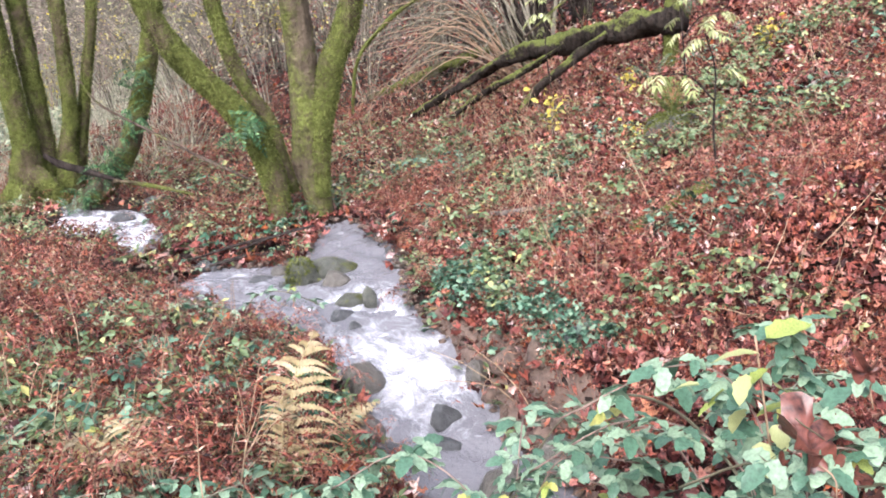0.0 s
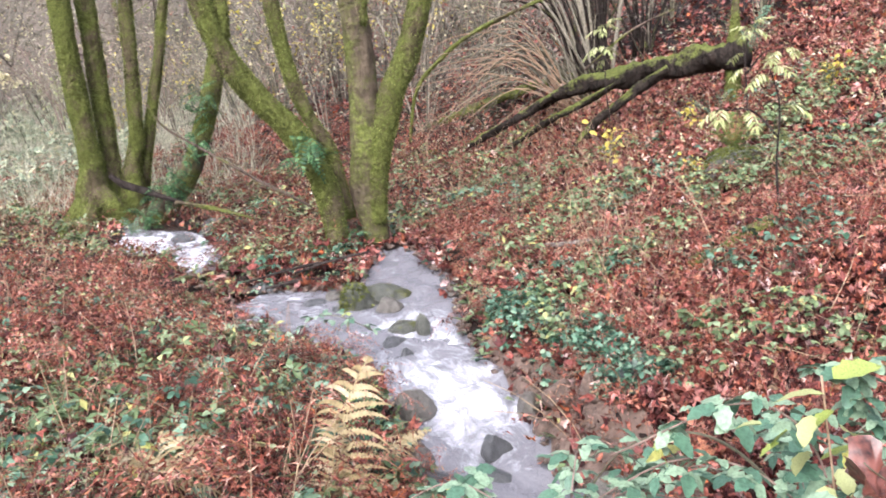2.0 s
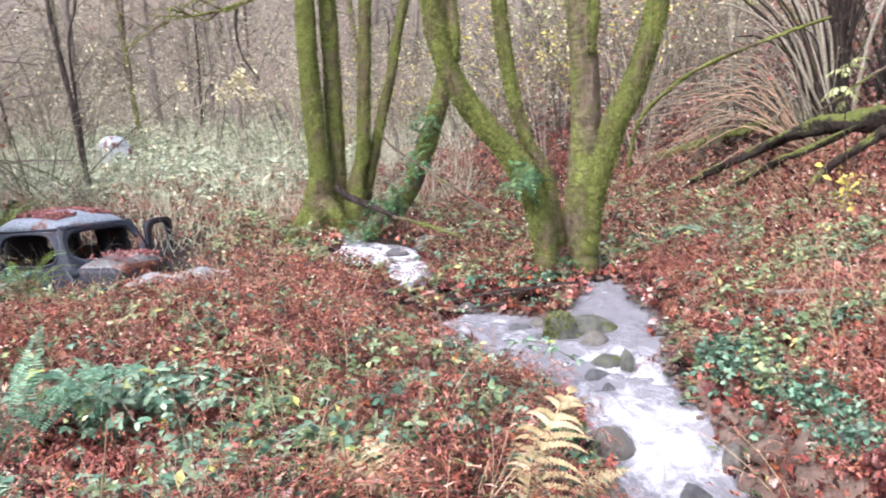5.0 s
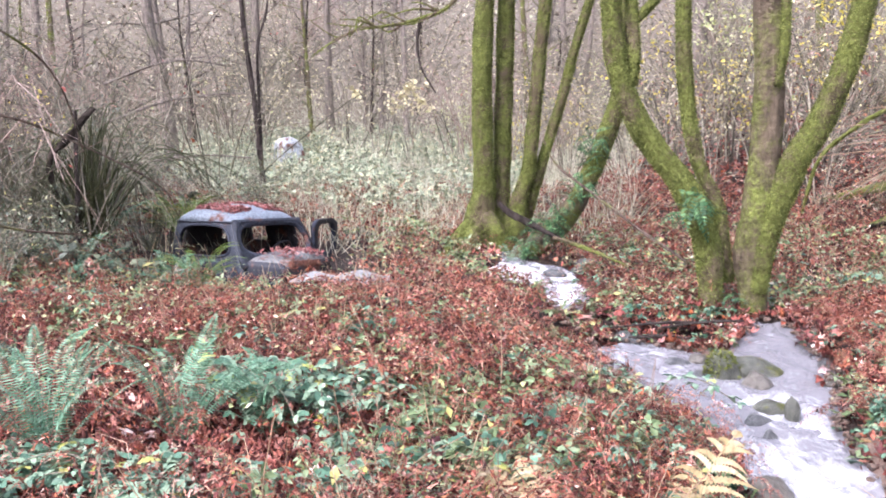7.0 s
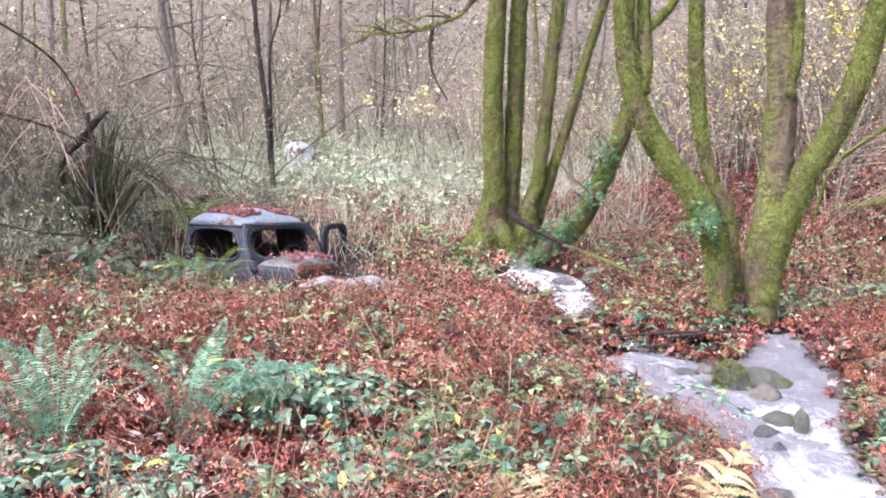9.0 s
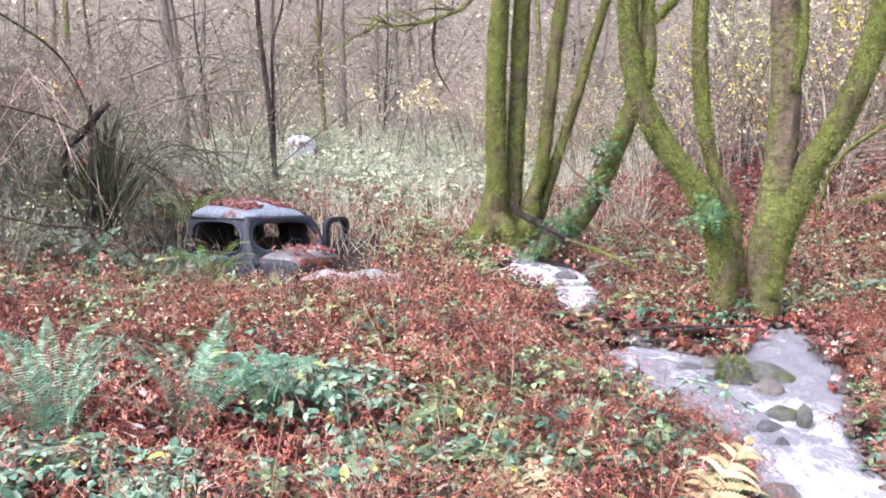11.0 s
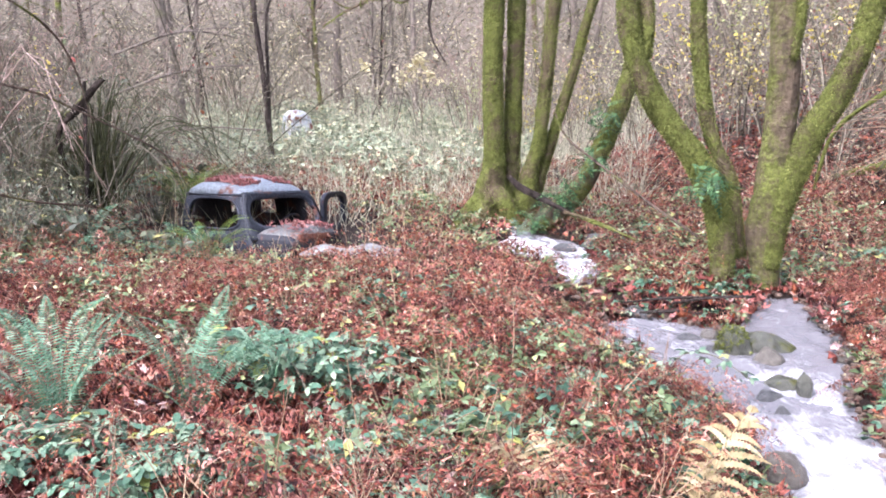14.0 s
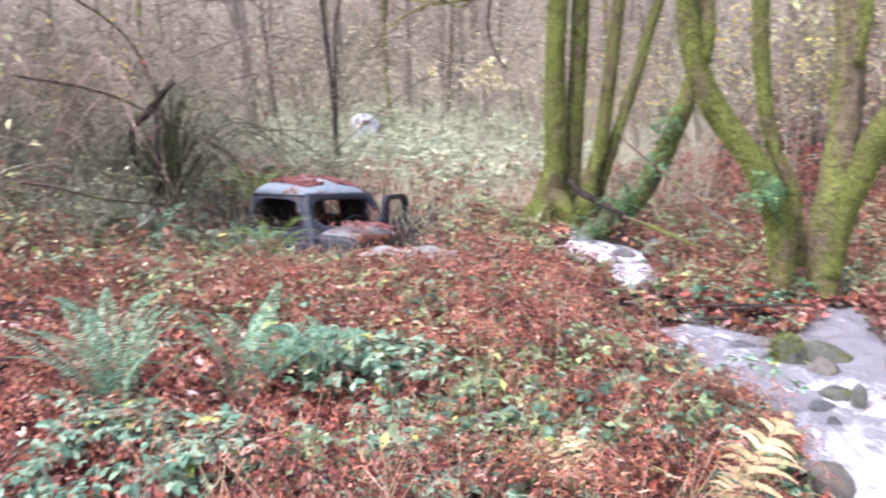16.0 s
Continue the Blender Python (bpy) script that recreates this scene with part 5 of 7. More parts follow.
def bracken_frond(pairs, width, seed, start=0.3, sag=0.5):
    """A dying bracken frond, 1 long along +y: side fronds that reach out and hang at their tips."""
    r = np.random.default_rng(seed)
    c = spline([(0, 0, 0), (0.01, 0.3, 0.1), (-0.01, 0.68, 0.13), (0.03, 1, 0.02)], 40)
    out = [tube([(*q, 0.007 * (1.1 - k / 40)) for k, q in enumerate(c[::3])], 14, 4, cap=False)]
    for k in range(pairs):
        u = start + (0.98 - start) * k / (pairs - 1)
        p0 = c[int(u * 39)]
        w = (u - start) / (1 - start)
        ln = width * (0.55 + 1.1 * w - 1.6 * w * w + 0.02) * r.uniform(0.85, 1.1)
        for side in (-1, 1):
            n, bend, hang = 26, r.uniform(0.4, 0.6), 1.25 * sag * r.uniform(0.6, 1.3)
            e = np.linspace(0, 1, n)
            q = p0 + np.stack([side * ln * (e - 0.12 * e * e), ln * (bend * e - hang * e**2.2), -0.35 * ln * e**2], -1)
            half = 0.42 * (0.9 - start) / pairs * (1.05 - e**1.5) * np.where(np.arange(n) % 2, 1.25, 0.6)
            wing = np.array([0.0, 1.0, 0.15])
            v = np.empty((2 * n, 3))
            v[0::2], v[1::2] = q + half[:, None] * wing, q - half[:, None] * wing + [0, 0, -0.006]
            f = [t for m in range(n - 1) for t in ([2 * m, 2 * m + 1, 2 * m + 3], [2 * m, 2 * m + 3, 2 * m + 2])]
            out.append((v, np.array(f)))
    return join(out)


def golden_frond(x, y, length, lean, yaw, roll, seed, label, lift=0.0):
    ob = thing("bracken_fern", x, y, float(height(x, y)) + lift - 0.01, label, "fern", "golden bracken")
    m = pose(0, 0, 0, 0, 0, yaw) @ pose(0, 0, 0, lean, roll, 0) @ Matrix.Diagonal((length, length, length, 1))
    o = part("frond", bracken_frond(12 + seed % 3, 0.42, seed, 0.2, 0.36), "gold_fern", ob)
    o.matrix_local = m
    if lift:
        part("stalk", tube([(0, 0, -lift - 0.05, 0.004), (0, 0, 0, 0.003)], 3, 5), "straw", ob)
    return ob


golden_frond(-0.685, 3.17, 0.62, 62, -20, 4, 1, "tall golden bracken frond standing by the stream")
golden_frond(-0.72, 3.1, 0.36, 72, 30, 20, 2, "golden bracken frond beside the stream", 0.06)
for k, (x, y, ln, lean, yaw, roll) in enumerate(((-1.14, 3.05, 0.36, 18, 80, 0), (-1.2, 3.01, 0.32, 32, 105, 10), (-1.09, 3.07, 0.32, 26, 55, -10), (-1.04, 2.97, 0.28, 22, 130, 0))):
    golden_frond(x, y, ln, lean + 6, yaw, roll, 3 + k, "drooping yellow-green bracken frond", 0.21)
for k, (x, y, ln, lean, yaw) in enumerate(((-0.6, 3.5, 0.3, 24, 285), (-0.64, 3.44, 0.28, 36, 255), (-0.56, 3.58, 0.24, 18, 310))):
    golden_frond(x, y, ln, lean, yaw, 0, 9 + k, "golden bracken hanging over the water", 0.08)
golden_frond(-2.6, 3.3, 0.4, 40, 140, 0, 7, "golden bracken in the brush")


# ---- shrubs, saplings and the far wood ----
def twiggy(seed, stems, tall, spread_out, droop, fine=10, thick_r=0.012):
    """Bare stems that fork into twigs."""
    r = np.random.default_rng(seed)
    out, tips = [], []
    for _ in range(stems):
        a, h = r.uniform(0, 2 * np.pi), tall * r.uniform(0.55, 1.0)
        o = spread_out * r.uniform(0.2, 1.0)
        d = np.array([math.cos(a), math.sin(a), 0])
        p = [np.array([0, 0, -0.1]) + d * 0.12 * r.uniform(0, 1), d * o * 0.35 + [0, 0, h * 0.5], d * o * 0.75 + [0, 0, h * 0.9], d * o + [0, 0, h * (1 - droop)]]
        p = [q + r.normal(0, 0.05 * tall / 2, 3) * (k > 0) for k, q in enumerate(p)]
        w = thick_r * r.uniform(0.6, 1.3)
        c = spline([(*q, w * s) for q, s in zip(p, (1, 0.75, 0.5, 0.2))], 9)
        out.append(tube(c, 9, 3, cap=False))
        for _ in range(fine):
            k = r.integers(2, 8)
            e = c[k, :3]
            dirn = (c[min(k + 1, 8), :3] - c[k - 1, :3])
            dirn = dirn / (np.linalg.norm(dirn) + 1e-9) + r.normal(0, 0.55, 3)
            ln = tall * r.uniform(0.1, 0.32)
            f = e + dirn * ln * 0.5
            g = e + dirn * ln + np.array([0, 0, -droop * ln * 0.5])
            out.append(tube([(*e, w * 0.4), (*f, w * 0.28), (*g, w * 0.1)], 3, 3, cap=False))
            tips += [f, g]
            for _ in range(2):
                q = f + (g - f) * r.uniform(0, 0.8)
                tt = q + (dirn + r.normal(0, 0.6, 3)) * ln * 0.35
                out.append(tube([(*q, w * 0.2), (*tt, w * 0.08)], 2, 3, cap=False))
                tips.append(tt)
    return join(out), np.array(tips)


def shrub(name, seed, stems, tall, spread_out, droop, mat, label, leaf=None, leaf_n=0, leaf_size=0.06, fine=10, thick_r=0.012, category="shrub", group="", leaf_from=-9):
    ob = thing(name, 0, 0, -50, label, category, group)
    built, tips = twiggy(seed, stems, tall, spread_out, droop, fine, thick_r)
    part("crown", built, mat, ob, kind="stuff")
    if leaf:
        r = np.random.default_rng(seed + 500)
        tips = tips[tips[:, 2] > tall * leaf_from]
        p = tips[r.integers(0, len(tips), leaf_n)] + r.normal(0, 0.03, (leaf_n, 3))
        part("foliage", lay(LEAF, p, turns(leaf_n, 0, 75, r), leaf_size * r.uniform(0.6, 1.3, leaf_n), r), leaf, ob, kind="stuff")
    return ob


def plant(protos, places, r):
    """Copies of prototypes at rows of x, y, size; the prototypes themselves take the first places."""
    for k, (x, y, s) in enumerate(places):
        p = protos[k % len(protos)]
        m = pose(x, y, float(height(x, y)) - 0.03, r.uniform(-5, 5), r.uniform(-5, 5), r.uniform(0, 360))
        if k < len(protos):
            p.matrix_world = m
            o = p
        else:
            o = copy_thing(p, m)
        o.scale = (s, s, s * r.uniform(0.9, 1.1))


def fan(count, near, far, left, right, lo, hi, r):
    a, d = np.radians(r.uniform(right, left, count)), r.uniform(near, far, count)
    return [(-math.sin(q) * e, math.cos(q) * e, r.uniform(lo, hi)) for q, e in zip(a, d)]


pr = np.random.default_rng(21)
thicket = [shrub("bare_shrub", 60 + k, 12, 2.3, 2.6, 0.42, ("pink_twig", "olive_twig", "olive_twig", "twig", "olive_twig", "pink_twig")[k], "leafless twiggy shrub in the thicket", "tiny" if k % 2 else "litter", 30, 0.05, fine=9, thick_r=0.008, group="thicket shrubs") for k in range(6)]
places = fan(24, 10.6, 15.5, 64, 42, 0.8, 1.25, pr) + fan(12, 9.4, 11.5, 62, 49, 0.9, 1.25, pr) + fan(26, 15, 24, 62, 38, 1.0, 1.6, pr) + fan(34, 15, 26, 24, -6, 0.7, 1.2, pr) + fan(26, 26, 34, 40, -6, 1.1, 1.8, pr) + fan(20, 17, 30, 62, 42, 0.9, 1.5, pr) + [(-0.3, 12.9, 0.42), (0.3, 13.3, 0.5), (-0.8, 13.2, 0.4), (0.9, 13.0, 0.45), (-0.1, 13.8, 0.55), (1.6, 13.9, 0.5)]
places = [q for q in places if math.hypot(q[0] + 6.2, q[1] - 8.4) > 1.6 and (math.hypot(q[0], q[1]) > 13.4 or abs(q[0] * 0.721 + q[1] * 0.693) > 1.3)]
plant(thicket, places, pr)
dark = [shrub("evergreen_shrub", 140 + k, 12, 1.3, 0.9, 0.3, "twig", "dark twiggy shrub with small green leaves", "shrub_leaf", 900, 0.045, fine=14, thick_r=0.007, group="dark shrubs") for k in range(3)]
plant(dark, [(-7.1, 6.3, 0.6), (-8.2, 7.4, 0.8), (-7.7, 6.1, 0.7), (-8.9, 7.9, 1.1), (-8.7, 6.6, 1.1), (-9.6, 7.3, 1.2), (-9.9, 8.6, 1.2), (-7.2, 5.6, 0.7), (-10.6, 9.8, 1.3), (-9.2, 9.9, 0.9), (-7.9, 10.2, 0.7)], pr)
# The brush behind the maple: long dry canes leaning out of a dark many-stemmed shrub
def leaning(name, label, base, ends, count, mat, thick, rise, seed, part_name):
    """Long stems from one foot, each bowed towards a place between the ends."""
    r = np.random.default_rng(seed)
    base = np.array(base)
    ob = thing(name, *base, label, "shrub")
    e = np.array(ends) - base
    for _ in range(count):
        u = r.uniform(0, len(e) - 1.001)
        k = int(u)
        d = (e[k] + (e[k + 1] - e[k]) * (u - k)) * r.uniform(0.5, 1.15) + r.normal(0, 0.22, 3)
        s0 = r.normal(0, 0.1, 3) * (1, 1, 0.3)
        w = thick * r.uniform(0.5, 1.3)
        bow = np.array([0, 0, rise * r.uniform(0.5, 1.3)])
        part(part_name, tube([(*(s0 - (0, 0, 0.3)), w), (*(d * 0.4 + bow), w * 0.8), (*(d * 0.75 + bow * 0.8), w * 0.55), (*d, w * 0.2)], 12, 5, 0.06, r.integers(99)), mat if r.uniform() < 0.75 else "twig", ob)
    return ob


leaning("arching_brush", "fan of long dry canes leaning out of the brush", (1.25, 12.3, 1.25), ((0.3, 12.3, 2.1), (-0.4, 12.2, 1.75), (-0.95, 12.1, 1.35), (-1.1, 12.1, 0.95), (-1.0, 12.0, 0.55), (-0.3, 11.9, 0.65)), 36, "straw", 0.009, 0.4, 1, "cane")
leaning("arching_brush", "fan of mossy grey canes behind the fallen log", (1.5, 12.6, 1.3), ((0.0, 12.8, 2.3), (-0.9, 12.6, 1.5), (-0.9, 12.5, 0.8), (0.2, 12.3, 0.9)), 24, "olive_twig", 0.014, 0.5, 2, "cane")
leaning("multistem_shrub", "dark many-stemmed shrub rising behind the fallen log", (1.61, 12.75, 1.35), ((-0.1, 12.9, 3.0), (0.5, 12.8, 3.4), (1.1, 12.8, 3.7), (1.7, 12.8, 3.7), (2.2, 12.7, 3.3), (2.6, 12.6, 2.9)), 34, "log_bark", 0.032, 0.3, 3, "stem")
leaning("multistem_shrub", "dark shrub with mossy stems up the slope", (2.3, 13.3, 1.6), ((1.2, 13.3, 3.2), (2.2, 13.3, 3.6), (3.2, 13.2, 3.2)), 16, "log_bark", 0.022, 0.25, 4, "stem")
clump = [shrub("dense_shrub", 90, 16, 2.2, 1.1, 0.05, "olive_twig", "dense dark twiggy shrub on the slope", fine=7, thick_r=0.012)]
plant(clump, [(1.6, 13.2, 0.9), (2.9, 14.2, 0.9), (0.2, 14.0, 0.8), (3.9, 13.0, 0.8)], pr)
yellows = [shrub("yellow_leaved_shrub", 100 + k, 9, 2.0, 1.0, 0.1, "twig", "thin shrub with small yellow leaves", "lime" if k % 2 else "yellow", 320, 0.062, group="yellow shrubs") for k in range(4)]
far_yellow = [shrub("pale_yellow_sapling", 130 + k, 5, 1.7, 1.0, 0.15, "twig", "small sapling with layers of pale yellow leaves", "faded", 80, 0.12, fine=5, leaf_from=0.75, group="yellow saplings") for k in range(2)]
plant(far_yellow, [(-9.9, 17.5, 1.15), (-9.3, 17.8, 1.1), (-8.6, 18.4, 0.9), (-16.0, 13.0, 0.8)], pr)
plant(yellows, [(-3.2, 15.2, 1.2), (-2.4, 15.8, 1.2), (-1.8, 14.9, 1.0), (-4.4, 16.6, 1.1), (-1.0, 16.2, 1.3), (0.2, 16.5, 1.0), (-6.2, 16.0, 0.8), (-8.0, 17.5, 0.8), (-10.8, 8.2, 0.9), (-6.3, 3.5, 0.95), (-5.6, 18.5, 1.0),
                (-2.9, 18.0, 1.4), (-0.6, 19.0, 1.5)], pr)
plant([shrub("pale_leaved_shrub", 150 + k, 8, 2.0, 1.2, 0.15, "twig", "thin shrub with small cream-yellow leaves", "faded", 180, 0.055, group="pale shrubs") for k in range(2)], [(-2.3, 13.6, 0.9), (-0.9, 14.0, 1.0), (-3.6, 14.4, 0.9), (0.4, 14.9, 1.1), (-1.6, 16.2, 1.3), (-5.0, 15.4, 0.9), (-8.3, 19.0, 1.2), (-11.5, 19.0, 1.1), (-13.0, 17.5, 1.1), (-9.5, 21.0, 1.4)], pr)
small_yellow = [shrub("yellow_sapling", 120, 5, 0.55, 0.22, 0.1, "twig", "small sapling with clear yellow leaves on the slope", "yellow", 46, 0.075, fine=4, thick_r=0.006)]
plant(small_yellow, [(1.13, 8.75, 1.0), (1.55, 7.2, 0.55), (2.05, 9.0, 0.7), (-2.9, 4.6, 0.3), (3.1, 8.3, 0.7), (-2.72, 3.98, 0.4), (-1.5, 7.0, 0.35)], pr)


def bare_tree(seed, tall, rad, mat, label):
    r = np.random.default_rng(seed)
    ob = thing("bare_tree", 0, 0, -50, label, "tree", "far trees")
    lean = r.normal(0, 0.25, 2)
    rows = [(lean[0] * u * u + r.normal(0, 0.04), lean[1] * u * u + r.normal(0, 0.04), -0.2 + tall * u, rad * (1.15 - u)) for u in (0, 0.15, 0.35, 0.6, 0.8, 1)]
    part("trunk", tube(rows, 24, 8, 0.05, seed), mat, ob)
    c, out = spline(rows, 30), []
    for _ in range(14):
        k = r.integers(4, 24)
        a, ln = r.uniform(0, 2 * np.pi), tall * r.uniform(0.08, 0.2)
        d = np.array([math.cos(a), math.sin(a), r.uniform(-0.1, 0.9)]) * ln
        w = min(c[k, 3] * 0.4, 0.03)
        mid = c[k, :3] + d * 0.5 + r.normal(0, 0.06, 3)
        out.append(tube([(*c[k, :3], w), (*mid, w * 0.6), (*(c[k, :3] + d), w * 0.15)], 5, 4, cap=False))
        for _ in range(3):
            e = mid + d * r.uniform(-0.2, 0.4)
            out.append(tube([(*e, w * 0.35), (*(e + d * 0.35 + r.normal(0, 0.2 * ln, 3)), w * 0.08)], 3, 3, cap=False))
    part("crown", join(out), mat, ob, kind="stuff")
    return ob


wood = [bare_tree(200 + k, h, w, m_, lab) for k, (h, w, m_, lab) in enumerate((
    (9, 0.1, "grey_bark", "slim bare grey tree in the far wood"), (11, 0.15, "grey_bark", "bare grey tree in the far wood"), (8, 0.07, "dark_bark", "thin dark bare tree in the far wood"),
    (12, 0.17, "grey_bark", "tall bare grey tree in the far wood"), (10, 0.11, "half_mossy", "part-mossed bare tree in the far wood")))]
spots = fan(15, 18, 30, 64, 37, 0.5, 0.85, pr) + fan(26, 25, 42, 40, 4, 0.6, 1.0, pr) + fan(22, 20, 38, 12, -14, 0.8, 1.2, pr) + fan(22, 34, 60, 62, -10, 1.2, 1.8, pr) + [(-13.6, 23.2, 0.6), (-12.9, 23.0, 0.55), (-12.6, 21.9, 0.6), (-14.3, 22.6, 0.7), (-13.9, 21.0, 0.6)]
plant(wood, spots, pr)
limb_thing("young_tree", [(-8.77, 11.78, 0.35, 0.075), (-8.81, 11.75, 1.17, 0.065), (-8.87, 11.71, 2.03, 0.06), (-8.97, 11.63, 3.05, 0.055), (-9.02, 11.60, 4.04, 0.05), (-8.99, 11.62, 5.58, 0.03)], "dark_bark", "thin dark leaning tree behind the truck", 31, "tree")
limb_thing("young_tree", [(-8.85, 11.84, 0.5, 0.04), (-8.87, 11.83, 1.86, 0.035), (-8.88, 11.82, 2.89, 0.03), (-8.75, 11.92, 3.57, 0.025), (-8.72, 11.94, 4.82, 0.02)], "dark_bark", "second thin stem of the dark tree behind the truck", 32, "tree")
limb_thing("dead_snag", [(-7.5, 6.75, 0.3, 0.03), (-7.54, 6.65, 1.0, 0.035), (-7.55, 6.6, 1.42, 0.06), (-7.41, 6.73, 1.66, 0.075), (-7.25, 6.9, 1.94, 0.055)], "log_bark", "dark broken snag leaning in the thicket", 33, "snag", girth=0.55)
limb_thing("dead_snag", [(-7.4, 6.75, 0.3, 0.025), (-7.38, 6.765, 1.13, 0.025), (-7.37, 6.776, 1.91, 0.018)], "dark_bark", "thin upright dead stem beside the snag", 35, "snag", girth=0.9)
for k, (label, rows) in enumerate((("long bare cane bowed across the thicket", ((-6.95, 4.9, 1.95), (-6.8, 5.5, 1.85), (-6.66, 5.92, 1.69), (-6.37, 6.78, 1.23), (-6.3, 7.0, 0.9))),
                                   ("pale bare cane low across the thicket", ((-6.6, 4.6, 1.12), (-6.5, 4.86, 1.06), (-6.41, 5.3, 0.93), (-6.35, 5.96, 0.8), (-6.4, 6.4, 0.5))),
                                   ("bare branch slanting into the thicket", ((-6.85, 5.0, 2.85), (-6.85, 5.23, 2.7), (-6.92, 5.93, 2.4), (-7.07, 6.37, 2.07), (-7.2, 6.7, 1.5))),
                                   ("thin bare branch reaching out of the thicket", ((-7.9, 7.6, 1.75), (-7.66, 8.3, 2.0), (-7.4, 8.8, 2.1), (-7.17, 9.23, 2.13))),
                                   ("thin bare branch reaching out of the thicket", ((-7.9, 7.7, 2.2), (-7.66, 8.31, 2.45), (-7.5, 8.7, 2.5), (-7.33, 9.11, 2.46))),
                                   ("thin bare branch drooping over the truck", ((-7.9, 7.3, 1.1), (-7.63, 7.79, 1.31), (-7.3, 8.5, 1.4), (-7.0, 9.11, 1.36))))):
    limb_thing("bare_cane", [(*q, 0.013 - 0.002 * j) for j, q in enumerate(rows)], "dead_wood" if k < 3 else "grey_bark", label, 80 + k, "cane", girth=1.0)
for x, y, z, size, n_, lab in ((-7.5, 6.9, 0.75, 0.8, 30, "dark arching fern in the thicket"), (-7.2, 7.6, 0.4, 0.6, 18, "dark arching fern in the thicket"), (-9.7, 8.9, 0.5, 1.0, 18, "arching fern in the thicket")):
    sword_fern(x, y, z, size, n_, int(size * 100), lab, "dark_fern", (10, 75))
for k, (x, y, z) in enumerate(((-3.3, 7.1, 2.9), (-3.5, 7.02, 2.74), (-3.75, 6.9, 2.65), (-3.95, 6.79, 2.6), (-4.1, 6.7, 2.58), (-3.0, 7.35, 3.2))):
    for j in range(3):
        a, e = pr.uniform(-0.3, 0.3), pr.uniform(0.15, 0.4)
        limb_thing("hanging_twig", [(x, y, z, 0.009), (x - 0.5 * e + a * 0.3, y - 0.3 * e, z + pr.uniform(-0.4, 0.3) * e, 0.007), (x - e + a, y - 0.5 * e, z + pr.uniform(-0.8, 0.5) * e, 0.004)], "mossy", "thin mossy twig on the overhanging branch", 400 + 3 * k + j, "twig", 2500, 1.0)
leaning("arching_shrub", "dark clump of arching stems in the thicket", (-7.4, 6.95, 0.95), ((-8.15, 6.0, 0.7), (-7.95, 6.25, 0.95), (-7.6, 6.75, 1.35), (-7.25, 7.15, 1.4), (-6.9, 7.5, 1.15), (-6.65, 7.85, 0.9), (-6.5, 8.0, 0.7)), 95, "dark_fern", 0.01, 0.5, 5, "stem")
leaning("arching_shrub", "tangle of thin arching stems in the thicket", (-8.2, 6.9, 0.3), ((-7.6, 5.8, 1.1), (-7.9, 6.0, 1.7), (-8.0, 6.4, 2.1), (-7.7, 7.0, 2.0), (-7.3, 7.3, 1.5)), 40, "olive_twig", 0.009, 0.4, 6, "stem")
leaning("arching_shrub", "long grey canes hanging across the thicket", (-8.6, 8.0, 0.4), ((-7.2, 6.2, 1.2), (-7.6, 7.5, 2.0), (-7.4, 8.2, 2.3), (-7.3, 8.9, 1.8)), 26, "twig", 0.008, 0.5, 7, "stem")
limb_thing("mossy_stump", [(2.56, 9.6, 0.9, 0.14), (2.56, 9.57, 1.4, 0.12), (2.6, 9.56, 1.9, 0.07), (2.62, 9.56, 2.4, 0.05)], "mossy", "slim mossy trunk at the end of the fallen log", 34, "tree", 2500)


# The slope's sapling with pale compound leaves
def compound(seed):
    r = np.random.default_rng(seed)
    c = spline([(0, 0, 0), (0, 0.5, 0.12), (0, 1.0, -0.1)], 7)
    out = [tube([(*q, 0.008) for q in c], 7, 3, cap=False)]
    for k in range(2, 7):
        for e in (-1, 1):
            out.append(moved(leaflet(0.42, 0.12, 0.25, 0.5), e * -60, r.uniform(-30, 5), tuple(c[k])))
    out.append(moved(leaflet(0.42, 0.15, 0.25, 0.3), 0, -15, tuple(c[6])))
    return join(out)


sapling = thing("elder_sapling", 1.72, 5.48, 0.64, "thin sapling with pale yellow-green compound leaves on the slope", "sapling")
part("stem", tube([(0, 0, -0.05, 0.009), (-0.02, 0.02, 0.35, 0.007), (0.0, 0.0, 0.72, 0.005), (-0.06, -0.03, 0.95, 0.003)], 16, 6), "dark_bark", sapling)
part("stem", tube([(-0.01, 0.01, 0.55, 0.007), (-0.17, -0.03, 0.72, 0.005), (-0.35, -0.05, 0.74, 0.003)], 10, 5), "dark_bark", sapling)
cm = [mesh_of("leaf", *compound(k), "lime") for k in range(3)]
for k, (x, y, z, s, yaw, pit) in enumerate(((-0.05, 0, 0.9, 0.19, 20, -5), (-0.05, 0, 0.92, 0.18, 110, -15), (-0.06, 0, 0.95, 0.17, 220, -5), (-0.05, 0, 0.93, 0.16, 300, 10), (-0.34, -0.05, 0.74, 0.16, 80, -20), (-0.33, -0.05, 0.74, 0.19, 150, -10),
                                           (-0.3, -0.04, 0.73, 0.2, 10, -25), (0, 0, 0.72, 0.2, 260, -10), (-0.01, 0, 0.6, 0.18, 330, -20), (-0.06, -0.03, 0.95, 0.2, 165, 25), (-0.2, -0.03, 0.72, 0.17, 190, -30))):
    o = new("leaf", cm[k % 3])
    o.parent = sapling
    o.matrix_local = pose(x, y, z, pit, 0, yaw) @ Matrix.Diagonal((s * 0.8, s * 0.8, s * 0.8, 1))
sap2 = copy_thing(sapling, pose(2.3, 8.2, float(height(2.3, 8.2)) - 0.03, 0, 0, 130))
sap3 = copy_thing(sapling, pose(1.35, 9.9, 1.0, 0, 0, 60))


